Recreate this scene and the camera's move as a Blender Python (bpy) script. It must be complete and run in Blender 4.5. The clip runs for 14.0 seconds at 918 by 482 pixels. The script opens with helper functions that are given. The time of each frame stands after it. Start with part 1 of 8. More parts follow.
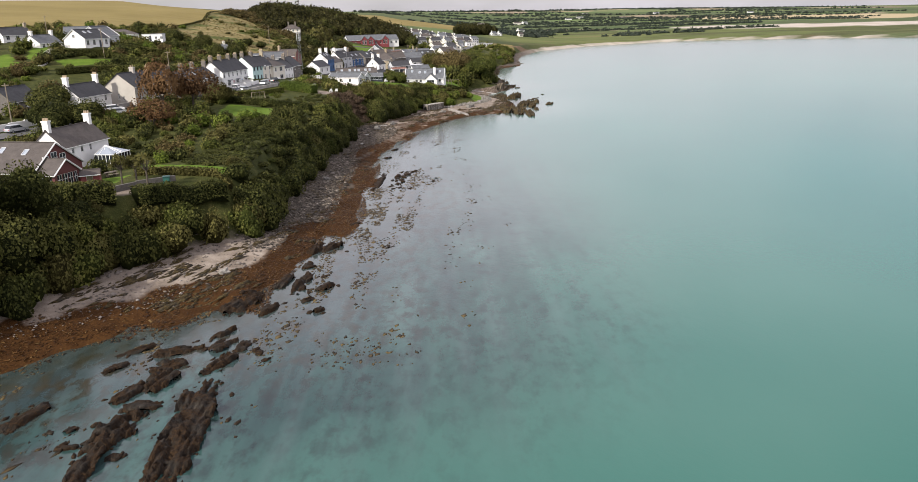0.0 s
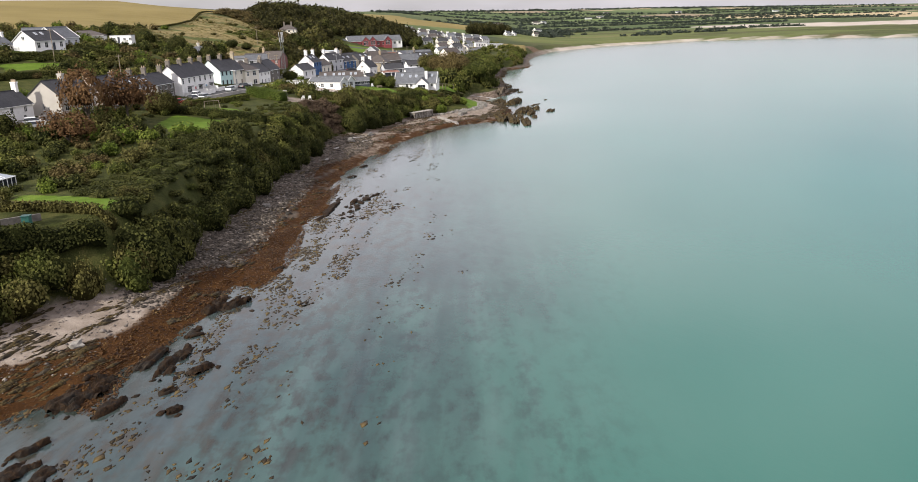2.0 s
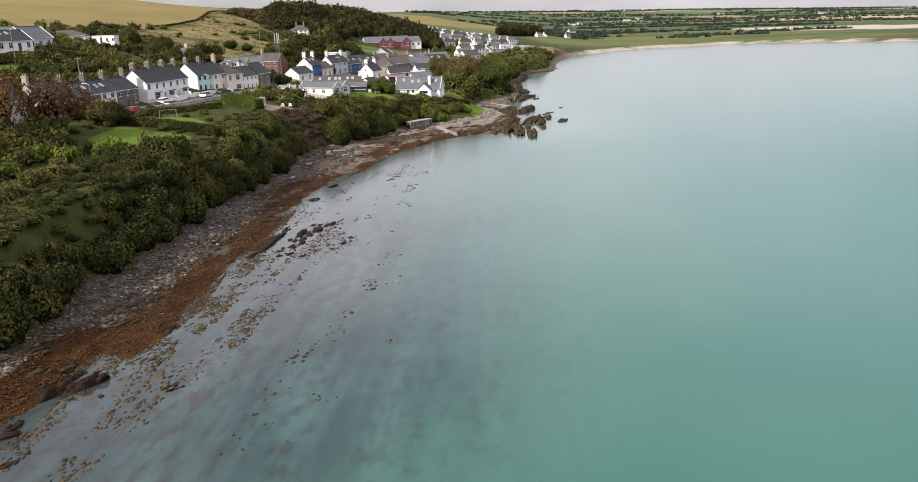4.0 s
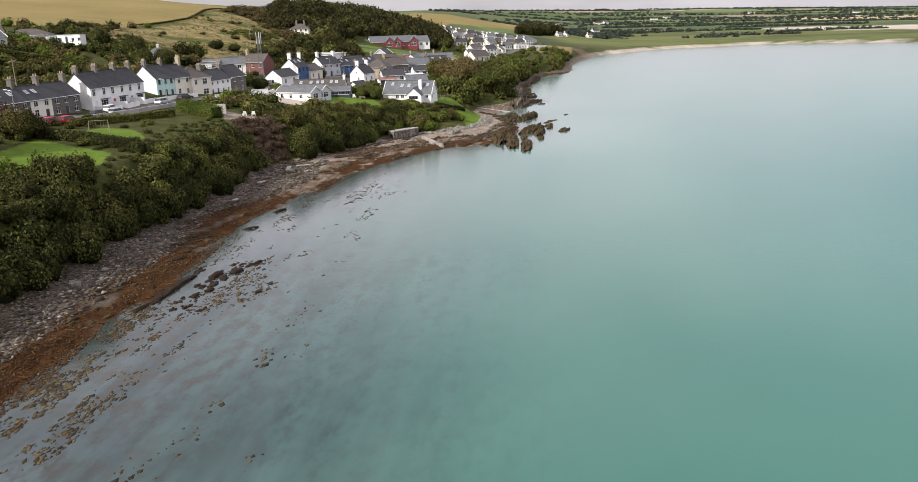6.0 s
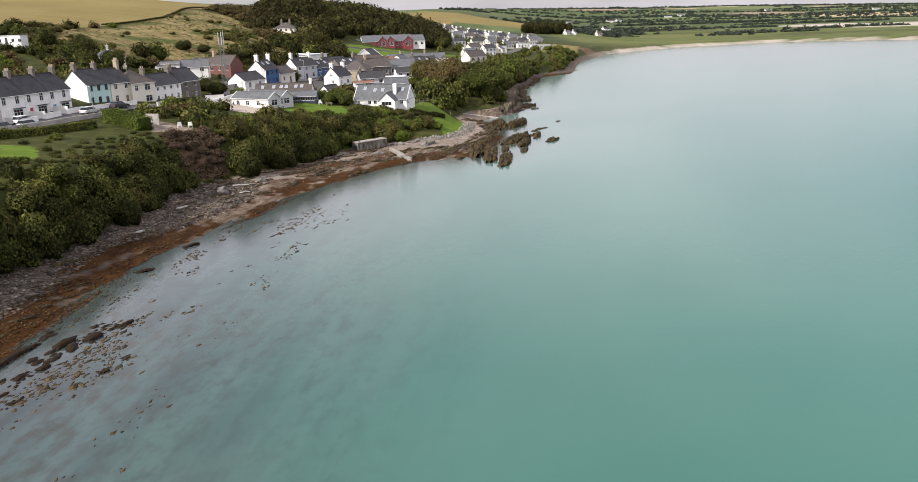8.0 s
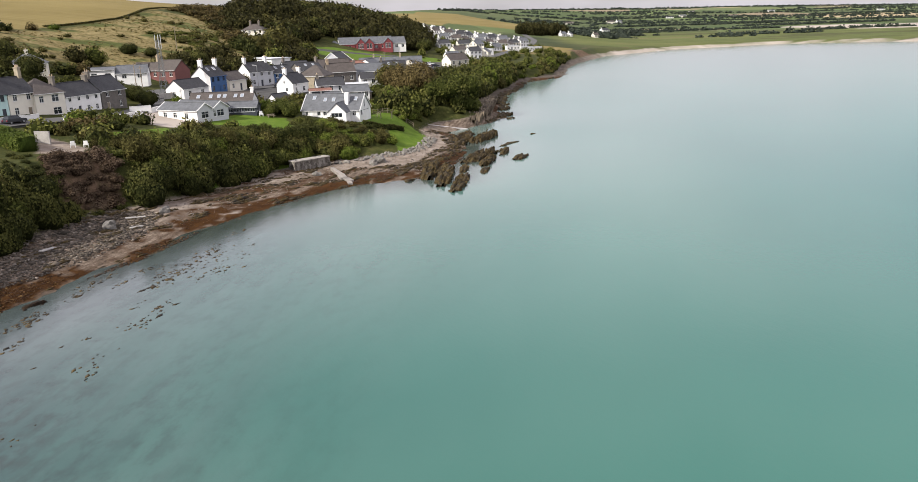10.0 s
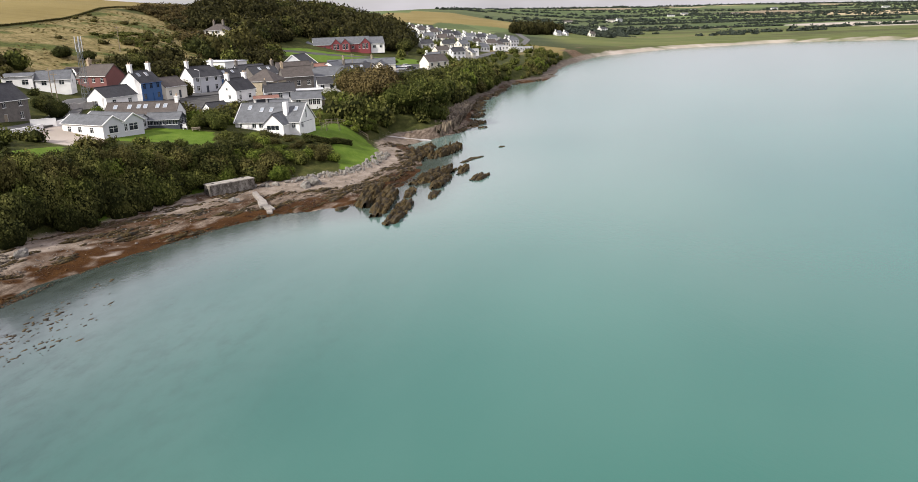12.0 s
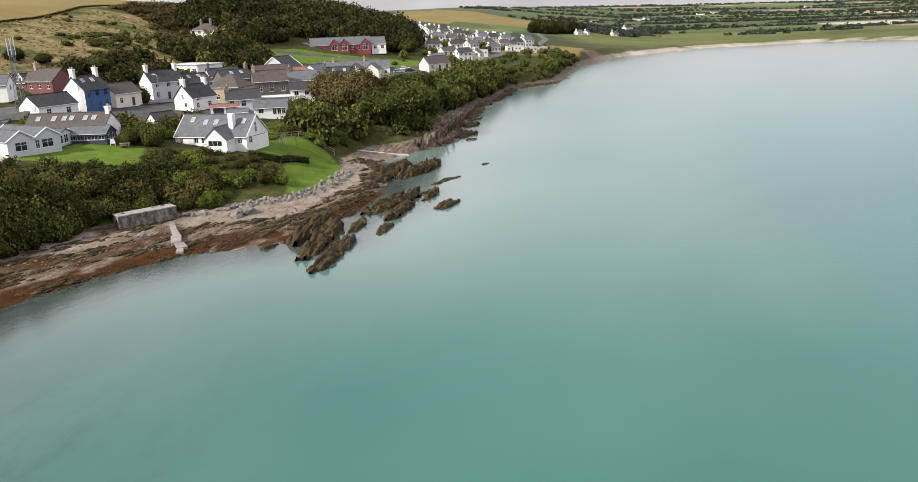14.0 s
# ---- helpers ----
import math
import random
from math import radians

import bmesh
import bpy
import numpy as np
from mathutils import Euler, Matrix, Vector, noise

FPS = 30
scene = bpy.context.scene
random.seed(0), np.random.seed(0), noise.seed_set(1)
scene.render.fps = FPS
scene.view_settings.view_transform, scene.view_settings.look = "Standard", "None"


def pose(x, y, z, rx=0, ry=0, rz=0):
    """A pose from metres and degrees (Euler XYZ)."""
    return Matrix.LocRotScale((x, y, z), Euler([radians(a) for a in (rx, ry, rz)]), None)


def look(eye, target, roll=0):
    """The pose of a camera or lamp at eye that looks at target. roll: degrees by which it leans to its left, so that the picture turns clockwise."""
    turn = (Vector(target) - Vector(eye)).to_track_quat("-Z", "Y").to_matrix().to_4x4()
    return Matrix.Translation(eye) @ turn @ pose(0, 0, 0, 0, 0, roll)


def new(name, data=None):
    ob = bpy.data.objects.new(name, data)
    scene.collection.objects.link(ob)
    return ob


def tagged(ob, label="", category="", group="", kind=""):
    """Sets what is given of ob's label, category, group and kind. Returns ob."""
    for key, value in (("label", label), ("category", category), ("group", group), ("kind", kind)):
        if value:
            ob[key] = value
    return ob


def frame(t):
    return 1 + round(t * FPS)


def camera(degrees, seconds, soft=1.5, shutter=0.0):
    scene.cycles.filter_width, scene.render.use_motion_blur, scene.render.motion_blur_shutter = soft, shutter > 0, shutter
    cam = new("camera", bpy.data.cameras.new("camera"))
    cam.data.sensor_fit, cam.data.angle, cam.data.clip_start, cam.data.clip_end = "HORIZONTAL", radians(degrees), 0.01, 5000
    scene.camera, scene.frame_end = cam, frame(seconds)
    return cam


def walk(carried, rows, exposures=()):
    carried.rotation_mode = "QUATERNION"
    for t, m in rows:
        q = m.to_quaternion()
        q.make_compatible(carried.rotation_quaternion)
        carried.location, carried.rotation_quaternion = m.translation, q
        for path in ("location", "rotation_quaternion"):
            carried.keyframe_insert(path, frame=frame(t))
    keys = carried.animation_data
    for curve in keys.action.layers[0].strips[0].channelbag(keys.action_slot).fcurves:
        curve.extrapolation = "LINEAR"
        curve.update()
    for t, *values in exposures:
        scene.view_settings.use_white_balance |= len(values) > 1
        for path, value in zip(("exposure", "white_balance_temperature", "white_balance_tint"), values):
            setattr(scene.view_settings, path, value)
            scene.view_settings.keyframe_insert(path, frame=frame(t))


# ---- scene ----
cam = camera(60.3, 14.0, soft=0.8)
METRES, EYE, TILT, LEAN, TURN = 185.0, 32.6, -15.5, 0.0, -10.7
ROWS = [
    (0.0, 0.0, 0.0, 0.0, -0.01, -0.36, 1.87),
    (0.5, 0.0152, 0.037, 0.0095, 0.06, -0.34, 1.9),
    (1.0, 0.0276, 0.0683, 0.0172, 0.25, -0.38, 1.92),
    (1.5, 0.0412, 0.1014, 0.0256, 0.73, -0.37, 1.82),
    (2.0, 0.0556, 0.1331, 0.0337, 1.53, -0.33, 1.6),
    (2.5, 0.0704, 0.1642, 0.0419, 2.35, -0.32, 1.32),
    (3.0, 0.0847, 0.1957, 0.0497, 2.99, -0.28, 1.11),
    (5.5, 0.1496, 0.3494, 0.0903, 5.68, -0.27, 0.04),
    (6.0, 0.1596, 0.3815, 0.0985, 6.05, -0.31, -0.01),
    (6.5, 0.1693, 0.4139, 0.1064, 6.42, -0.36, -0.03),
    (7.0, 0.1788, 0.447, 0.1145, 6.77, -0.42, -0.05),
    (7.5, 0.1887, 0.48, 0.1226, 7.03, -0.42, -0.07),
    (8.0, 0.1996, 0.5128, 0.1307, 7.12, -0.39, -0.04),
    (10.5, 0.2509, 0.6791, 0.1748, 7.41, -0.33, -0.09),
    (11.0, 0.2608, 0.7133, 0.1835, 7.48, -0.33, -0.05),
    (11.5, 0.2706, 0.7477, 0.192, 7.55, -0.36, 0.0),
    (12.0, 0.2796, 0.7823, 0.2007, 7.59, -0.39, 0.06),
    (12.5, 0.2889, 0.8162, 0.2096, 7.83, -0.41, -0.0),
    (13.0, 0.2981, 0.8508, 0.2186, 8.2, -0.43, -0.07),
    (13.5, 0.3079, 0.8842, 0.227, 8.79, -0.44, -0.21),
    (14.0, 0.3184, 0.9164, 0.2354, 9.55, -0.47, -0.4),
]
walk(cam, [(t, pose(0, 0, EYE, TILT, LEAN, TURN) @ pose(METRES * x, METRES * y, METRES * z, 90 + pitch, roll, yaw)) for t, x, y, z, yaw, pitch, roll in ROWS])

# ---- world, sun ----
SUN = Vector((-0.71, -0.45, 0.57)).normalized()
world = bpy.data.worlds.new("sky")
scene.world = world
world.use_nodes = True
wn, wl = world.node_tree.nodes, world.node_tree.links
wn.clear()
w_out = wn.new("ShaderNodeOutputWorld")
w_bg = wn.new("ShaderNodeBackground")
w_sky = wn.new("ShaderNodeTexSky")
w_sky.sky_type = "NISHITA"
w_sky.sun_disc = False
w_sky.sun_elevation = math.asin(SUN.z)
w_sky.sun_rotation = math.atan2(SUN.x, SUN.y)
w_sky.dust_density = 2.0
w_co = wn.new("ShaderNodeTexCoord")
w_map = wn.new("ShaderNodeMapping")
w_map.inputs["Scale"].default_value = (1.0, 1.0, 3.5)
w_noise = wn.new("ShaderNodeTexNoise")
w_noise.inputs["Scale"].default_value = 2.3
w_noise.inputs["Detail"].default_value = 6.0
w_ramp = wn.new("ShaderNodeValToRGB")
w_ramp.color_ramp.elements[0].position, w_ramp.color_ramp.elements[1].position = 0.30, 0.62
w_ramp.color_ramp.elements[0].color = (0.35, 0.35, 0.35, 1)
w_ramp.color_ramp.elements[1].color = (0.95, 0.95, 0.95, 1)
w_mix = wn.new("ShaderNodeMix")
w_mix.data_type = "RGBA"
w_mix.inputs["B"].default_value = (9.2, 8.7, 9.4, 1)
wl.new(w_co.outputs["Generated"], w_map.inputs["Vector"])
wl.new(w_map.outputs["Vector"], w_noise.inputs["Vector"])
wl.new(w_noise.outputs["Fac"], w_ramp.inputs["Fac"])
wl.new(w_ramp.outputs["Color"], w_mix.inputs["Factor"])
wl.new(w_sky.outputs["Color"], w_mix.inputs["A"])
w_sep = wn.new("ShaderNodeSeparateXYZ")
w_up = wn.new("ShaderNodeMapRange")
w_up.inputs["To Min"].default_value, w_up.inputs["To Max"].default_value = 0.88, 1.48
w_up.inputs["From Max"].default_value = 0.28
w_mul = wn.new("ShaderNodeMix")
w_mul.data_type, w_mul.blend_type = "RGBA", "MULTIPLY"
w_mul.inputs["Factor"].default_value = 1.0
wl.new(w_co.outputs["Generated"], w_sep.inputs["Vector"])
wl.new(w_sep.outputs["Z"], w_up.inputs["Value"])
wl.new(w_mix.outputs["Result"], w_mul.inputs["A"])
wl.new(w_up.outputs["Result"], w_mul.inputs["B"])
wl.new(w_mul.outputs["Result"], w_bg.inputs["Color"])
w_bg.inputs["Strength"].default_value = 0.094
wl.new(w_bg.outputs["Background"], w_out.inputs["Surface"])
sun = new("sun", bpy.data.lights.new("sun", "SUN"))
sun.data.energy, sun.data.angle, sun.data.color = 4.9, radians(0.6), (1.0, 0.95, 0.86)
sun.matrix_world = look((0, 0, 300), Vector((0, 0, 300)) - SUN)
scene.view_settings.exposure = 0.20


# ---- materials ----
def nodes_of(name):
    m = bpy.data.materials.new(name)
    m.use_nodes = True
    return m, m.node_tree.nodes, m.node_tree.links, m.node_tree.nodes["Principled BSDF"]


def mixer(n, l, fac, a, b, kind="MIX"):
    x = n.new("ShaderNodeMix")
    x.data_type, x.blend_type = "RGBA", kind
    for key, v in (("Factor", fac), ("A", a), ("B", b)):
        if isinstance(v, (int, float)):
            x.inputs[key].default_value = v
        elif isinstance(v, tuple):
            x.inputs[key].default_value = (*v, 1)
        else:
            l.new(v, x.inputs[key])
    return x.outputs["Result"]


def noise_at(n, l, scale, detail=4.0, stretch=None, turn=0.0, rough=0.55):
    g = n.new("ShaderNodeNewGeometry")
    t = n.new("ShaderNodeTexNoise")
    t.inputs["Scale"].default_value = scale
    t.inputs["Detail"].default_value = detail
    t.inputs["Roughness"].default_value = rough
    if stretch:
        m = n.new("ShaderNodeMapping")
        m.vector_type = "TEXTURE"
        m.inputs["Rotation"].default_value = (0, 0, radians(turn))
        m.inputs["Scale"].default_value = tuple(1 / v for v in stretch)
        l.new(g.outputs["Position"], m.inputs["Vector"])
        l.new(m.outputs["Vector"], t.inputs["Vector"])
    else:
        l.new(g.outputs["Position"], t.inputs["Vector"])
    return t.outputs["Fac"]


def ramp_of(n, l, fac, stops):
    r = n.new("ShaderNodeValToRGB")
    e = r.color_ramp.elements
    while len(e) < len(stops):
        e.new(0.5)
    for k, (p, c) in zip(e, stops):
        k.position = p
        k.color = (*c, 1) if isinstance(c, tuple) else (c, c, c, 1)
    l.new(fac, r.inputs["Fac"])
    return r.outputs["Color"]


def bumped(n, l, b, height, strength, distance):
    k = n.new("ShaderNodeBump")
    k.inputs["Strength"].default_value = strength
    k.inputs["Distance"].default_value = distance
    l.new(height, k.inputs["Height"])
    l.new(k.outputs["Normal"], b.inputs["Normal"])


def surface(name, colour, rough=0.8, vary=0.25, scale=1.5, fine=14.0, bump=0.3, dist=0.02, metal=0.0):
    """A painted, rendered or mineral surface: large stains, fine grain, a light relief."""
    m, n, l, b = nodes_of(name)
    dark = tuple(c * (1 - vary) for c in colour)
    pale = tuple(min(c * (1 + vary * 0.5), 0.9) for c in colour)
    big = noise_at(n, l, scale, 5)
    small = noise_at(n, l, fine, 3)
    c1 = ramp_of(n, l, big, ((0.3, dark), (0.52, colour), (0.75, pale)))
    c2 = mixer(n, l, 0.3, c1, ramp_of(n, l, small, ((0.25, dark), (0.75, pale))))
    l.new(c2, b.inputs["Base Color"])
    b.inputs["Roughness"].default_value = rough
    b.inputs["Metallic"].default_value = metal
    bumped(n, l, b, small, bump, dist)
    return m


INNER_SHADE = {}


def foliage(name, deep, mid, light):
    """Leaves that differ one by one, over a tangle of their tint darkened by painted shade."""
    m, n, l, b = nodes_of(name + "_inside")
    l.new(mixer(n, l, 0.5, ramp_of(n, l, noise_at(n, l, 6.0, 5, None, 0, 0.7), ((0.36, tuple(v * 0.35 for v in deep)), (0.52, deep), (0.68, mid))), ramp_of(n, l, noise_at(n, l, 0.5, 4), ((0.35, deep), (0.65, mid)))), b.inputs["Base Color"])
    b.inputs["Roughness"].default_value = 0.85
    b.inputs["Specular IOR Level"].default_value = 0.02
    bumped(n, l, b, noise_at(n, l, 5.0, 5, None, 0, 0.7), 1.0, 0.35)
    INNER_SHADE[name] = m
    m, n, l, b = nodes_of(name)
    g = n.new("ShaderNodeNewGeometry")
    o = n.new("ShaderNodeObjectInfo")
    leaf = ramp_of(n, l, g.outputs["Random Per Island"], ((0.0, deep), (0.5, mid), (1.0, light)))
    patch = ramp_of(n, l, noise_at(n, l, 0.16, 3), ((0.35, deep), (0.5, mid), (0.68, light)))
    whole = ramp_of(n, l, o.outputs["Random"], ((0.0, deep), (0.45, mid), (1.0, light)))
    c = mixer(n, l, 0.62, leaf, patch)
    l.new(mixer(n, l, 0.22, c, whole), b.inputs["Base Color"])
    b.inputs["Roughness"].default_value = 0.7
    b.inputs["Specular IOR Level"].default_value = 0.04
    return m


def slate(name, colour):
    m, n, l, b = nodes_of(name)
    t = n.new("ShaderNodeTexCoord")
    k = n.new("ShaderNodeTexBrick")
    k.inputs["Scale"].default_value = 1.0
    k.inputs["Brick Width"].default_value = 0.45
    k.inputs["Row Height"].default_value = 0.27
    k.inputs["Mortar Size"].default_value = 0.012
    k.inputs["Color1"].default_value = (*colour, 1)
    k.inputs["Color2"].default_value = (*(c * 0.72 for c in colour), 1)
    k.inputs["Mortar"].default_value = (*(c * 0.4 for c in colour), 1)
    l.new(t.outputs["UV"], k.inputs["Vector"])
    big = noise_at(n, l, 0.9, 5)
    lichen = ramp_of(n, l, noise_at(n, l, 3.5, 4), ((0.55, (0, 0, 0)), (0.75, (0.5, 0.5, 0.5))))
    c = mixer(n, l, 0.55, k.outputs["Color"], ramp_of(n, l, big, ((0.3, tuple(v * 0.65 for v in colour)), (0.7, tuple(v * 1.3 for v in colour)))))
    l.new(mixer(n, l, lichen, c, tuple(0.5 * v + 0.05 for v in colour)), b.inputs["Base Color"])
    b.inputs["Roughness"].default_value = 0.7
    b.inputs["Specular IOR Level"].default_value = 0.2
    bumped(n, l, b, k.outputs["Fac"], 0.5, 0.02)
    return m


WHITE = surface("white_render", (0.74, 0.73, 0.71), 0.75, 0.16, 0.5)
CREAM = surface("cream_render", (0.68, 0.64, 0.55), 0.75, 0.12, 0.5)
PALE_GREY = surface("pale_grey_render", (0.47, 0.48, 0.50), 0.75, 0.10, 0.5)
MINT = surface("mint_render", (0.42, 0.58, 0.56), 0.75, 0.08, 0.5)
BLUE = surface("blue_paint", (0.022, 0.085, 0.22), 0.55, 0.15, 0.5)
RED = surface("red_paint", (0.21, 0.040, 0.045), 0.6, 0.15, 0.5)
MAROON = surface("maroon_brick", (0.10, 0.027, 0.025), 0.75, 0.25, 0.6, 6.0)
PINK_RED = surface("faded_red_render", (0.15, 0.052, 0.046), 0.7, 0.15, 0.5)
STONE = surface("grey_stone_wall", (0.125, 0.112, 0.10), 0.9, 0.45, 1.2, 5.0, 0.8, 0.06)
BUFF = surface("buff_stone_wall", (0.33, 0.28, 0.20), 0.9, 0.35, 1.2, 5.0, 0.8, 0.05)
CHIMNEY = surface("sooty_chimney_render", (0.16, 0.14, 0.12), 0.9, 0.4, 1.2, 6.0, 0.5, 0.03)
CONCRETE = surface("weathered_concrete", (0.33, 0.31, 0.29), 0.9, 0.45, 0.7, 6.0, 0.6, 0.05)
BUNKER, n, l, b = nodes_of("stained_concrete")
c = ramp_of(n, l, noise_at(n, l, 1.1, 6, (1.0, 1.0, 0.6), 0, 0.72), ((0.40, (0.035, 0.030, 0.024)), (0.50, (0.125, 0.110, 0.092)), (0.60, (0.31, 0.29, 0.26))))
l.new(mixer(n, l, 0.35, c, ramp_of(n, l, noise_at(n, l, 5.0, 5), ((0.38, (0.045, 0.038, 0.030)), (0.62, (0.26, 0.24, 0.21))))), b.inputs["Base Color"])
b.inputs["Roughness"].default_value = 0.92
b.inputs["Specular IOR Level"].default_value = 0.15
bumped(n, l, b, noise_at(n, l, 3.0, 6, None, 0, 0.7), 0.9, 0.12)
STEP = surface("worn_step_concrete", (0.25, 0.225, 0.20), 0.9, 0.45, 0.8, 5.0, 0.6, 0.05)
WOOD = surface("grey_timber", (0.22, 0.18, 0.13), 0.8, 0.3, 2.0, 20.0)
TRIM = surface("white_trim", (0.68, 0.68, 0.66), 0.5, 0.05, 2.0)
DARK_TRIM = surface("dark_trim", (0.03, 0.035, 0.05), 0.5, 0.2, 2.0)
POT = surface("clay_pot", (0.36, 0.28, 0.19), 0.85, 0.3, 3.0)
SLATE = slate("slate_roof", (0.046, 0.046, 0.050))
SLATE_BROWN = slate("brown_slate_roof", (0.085, 0.072, 0.065))
SLATE_BLUE = slate("blue_grey_roof", (0.115, 0.12, 0.13))
TILE_RUST = slate("rust_roof", (0.21, 0.105, 0.08))
MAST = surface("weathered_steel", (0.13, 0.14, 0.14), 0.6, 0.3, 3.0, 20.0, 0.1, 0.01)
ROSE = surface("pinkish_rough_render", (0.36, 0.31, 0.275), 0.85, 0.3, 0.6, 6.0)
METAL = surface("galvanised_metal", (0.35, 0.36, 0.37), 0.45, 0.2, 3.0, 20.0, 0.1, 0.01, 0.8)
TYRE = surface("rubber", (0.02, 0.02, 0.02), 0.85, 0.2)
SILVER = surface("silver_car_paint", (0.5, 0.51, 0.53), 0.3, 0.04, 0.5, 20, 0.02, 0.001, 0.5)
BLACK_CAR = surface("black_car_paint", (0.02, 0.022, 0.028), 0.25, 0.1, 0.5, 20, 0.02, 0.001)
WHITE_CAR = surface("white_car_paint", (0.75, 0.75, 0.75), 0.3, 0.04, 0.5, 20, 0.02, 0.001)
RED_CAR = surface("red_car_paint", (0.45, 0.02, 0.03), 0.3, 0.06, 0.5, 20, 0.02, 0.001)
BLUE_CAR = surface("blue_car_paint", (0.06, 0.12, 0.25), 0.3, 0.06, 0.5, 20, 0.02, 0.001)
DOOR_RED = surface("red_door", (0.35, 0.03, 0.04), 0.5, 0.1)
DOOR_BLUE = surface("blue_door", (0.08, 0.25, 0.42), 0.5, 0.1)
GREEN_BIN = surface("green_plastic", (0.02, 0.10, 0.08), 0.5, 0.1)
ASPHALT = surface("asphalt", (0.075, 0.073, 0.072), 0.9, 0.3, 0.25, 9.0, 0.3, 0.02)
SHINGLE = surface("gravel_yard", (0.45, 0.42, 0.40), 0.95, 0.2, 0.4, 8.0, 0.6, 0.03)

GLASS, n, l, b = nodes_of("window_glass")
b.inputs["Base Color"].default_value = (0.018, 0.022, 0.027, 1)
b.inputs["Roughness"].default_value = 0.06

LEAF_DARK = foliage("dark_leaves", (0.0110, 0.0140, 0.0050), (0.0400, 0.0450, 0.0125), (0.1300, 0.1260, 0.0360))
LEAF_MID = foliage("green_leaves", (0.0190, 0.0250, 0.0068), (0.0660, 0.0760, 0.0180), (0.1800, 0.1780, 0.0450))
LEAF_BRIGHT = foliage("bright_leaves", (0.0340, 0.0500, 0.0085), (0.0850, 0.1130, 0.0180), (0.1800, 0.2050, 0.0400))
LEAF_OLIVE = foliage("olive_leaves", (0.0225, 0.0205, 0.0070), (0.0680, 0.0630, 0.0190), (0.1600, 0.1450, 0.0470))
LEAF_RUSSET = foliage("russet_leaves", (0.0300, 0.0165, 0.0080), (0.0880, 0.0480, 0.0220), (0.1650, 0.0980, 0.0450))
LEAF_BROWN = foliage("browned_leaves", (0.0280, 0.0220, 0.0090), (0.0780, 0.0600, 0.0230), (0.1650, 0.1280, 0.0540))
LEAF_HEDGE = foliage("hedge_leaves", (0.0300, 0.0450, 0.0090), (0.0620, 0.0860, 0.0160), (0.1150, 0.1380, 0.0310))
LEAF_WOOD = foliage("woodland_leaves", (0.0095, 0.0100, 0.0038), (0.0310, 0.0300, 0.0105), (0.0850, 0.0760, 0.0260))
BARK = surface("bark", (0.075, 0.06, 0.045), 0.9, 0.3, 2.0, 12.0, 0.8, 0.03)

# seaweed-covered rock: dark strata below, brown wrack above
def weedy_rock(name, stone, weeds, cover):
    m, n, l, b = nodes_of(name)
    strata = noise_at(n, l, 1.0, 5, (0.35, 3.2, 2.0), 77)
    fine = noise_at(n, l, 5.0, 5)
    wrack = ramp_of(n, l, noise_at(n, l, 0.7, 4), ((cover, 0.0), (cover + 0.2, 1.0)))
    rock = ramp_of(n, l, strata, tuple(zip((0.3, 0.58, 0.82), stone)))
    weed = ramp_of(n, l, fine, tuple(zip((0.3, 0.55, 0.8), weeds)))
    l.new(mixer(n, l, wrack, rock, weed), b.inputs["Base Color"])
    b.inputs["Specular IOR Level"].default_value = 0.12
    b.inputs["Roughness"].default_value = 0.7
    bumped(n, l, b, mixer(n, l, 0.5, strata, fine), 1.0, 0.22)
    return m


REEF = weedy_rock("weedy_rock", ((0.006, 0.005, 0.004), (0.022, 0.018, 0.014), (0.070, 0.060, 0.048)), ((0.006, 0.004, 0.002), (0.023, 0.012, 0.005), (0.060, 0.034, 0.012)), 0.34)
HEADROCK = weedy_rock("weedy_headland_rock", ((0.010, 0.008, 0.006), (0.045, 0.038, 0.028), (0.13, 0.112, 0.080)), ((0.012, 0.009, 0.004), (0.060, 0.042, 0.016), (0.15, 0.112, 0.048)), 0.34)

WRACK, n, l, b = nodes_of("brown_seaweed")
g = n.new("ShaderNodeNewGeometry")
c = ramp_of(n, l, g.outputs["Random Per Island"], ((0.0, (0.010, 0.004, 0.002)), (0.5, (0.046, 0.020, 0.006)), (0.9, (0.088, 0.042, 0.011)), (1.0, (0.14, 0.092, 0.034))))
l.new(c, b.inputs["Base Color"])
b.inputs["Roughness"].default_value = 0.6
b.inputs["Specular IOR Level"].default_value = 0.15
bumped(n, l, b, noise_at(n, l, 9.0, 4), 0.9, 0.08)

SLATY, n, l, b = nodes_of("slate_stones")
g = n.new("ShaderNodeNewGeometry")
l.new(ramp_of(n, l, g.outputs["Random Per Island"], ((0.0, (0.024, 0.020, 0.015)), (0.6, (0.078, 0.064, 0.050)), (0.95, (0.15, 0.125, 0.10)), (1.0, (0.28, 0.24, 0.20)))), b.inputs["Base Color"])
b.inputs["Roughness"].default_value = 0.8
b.inputs["Specular IOR Level"].default_value = 0.25

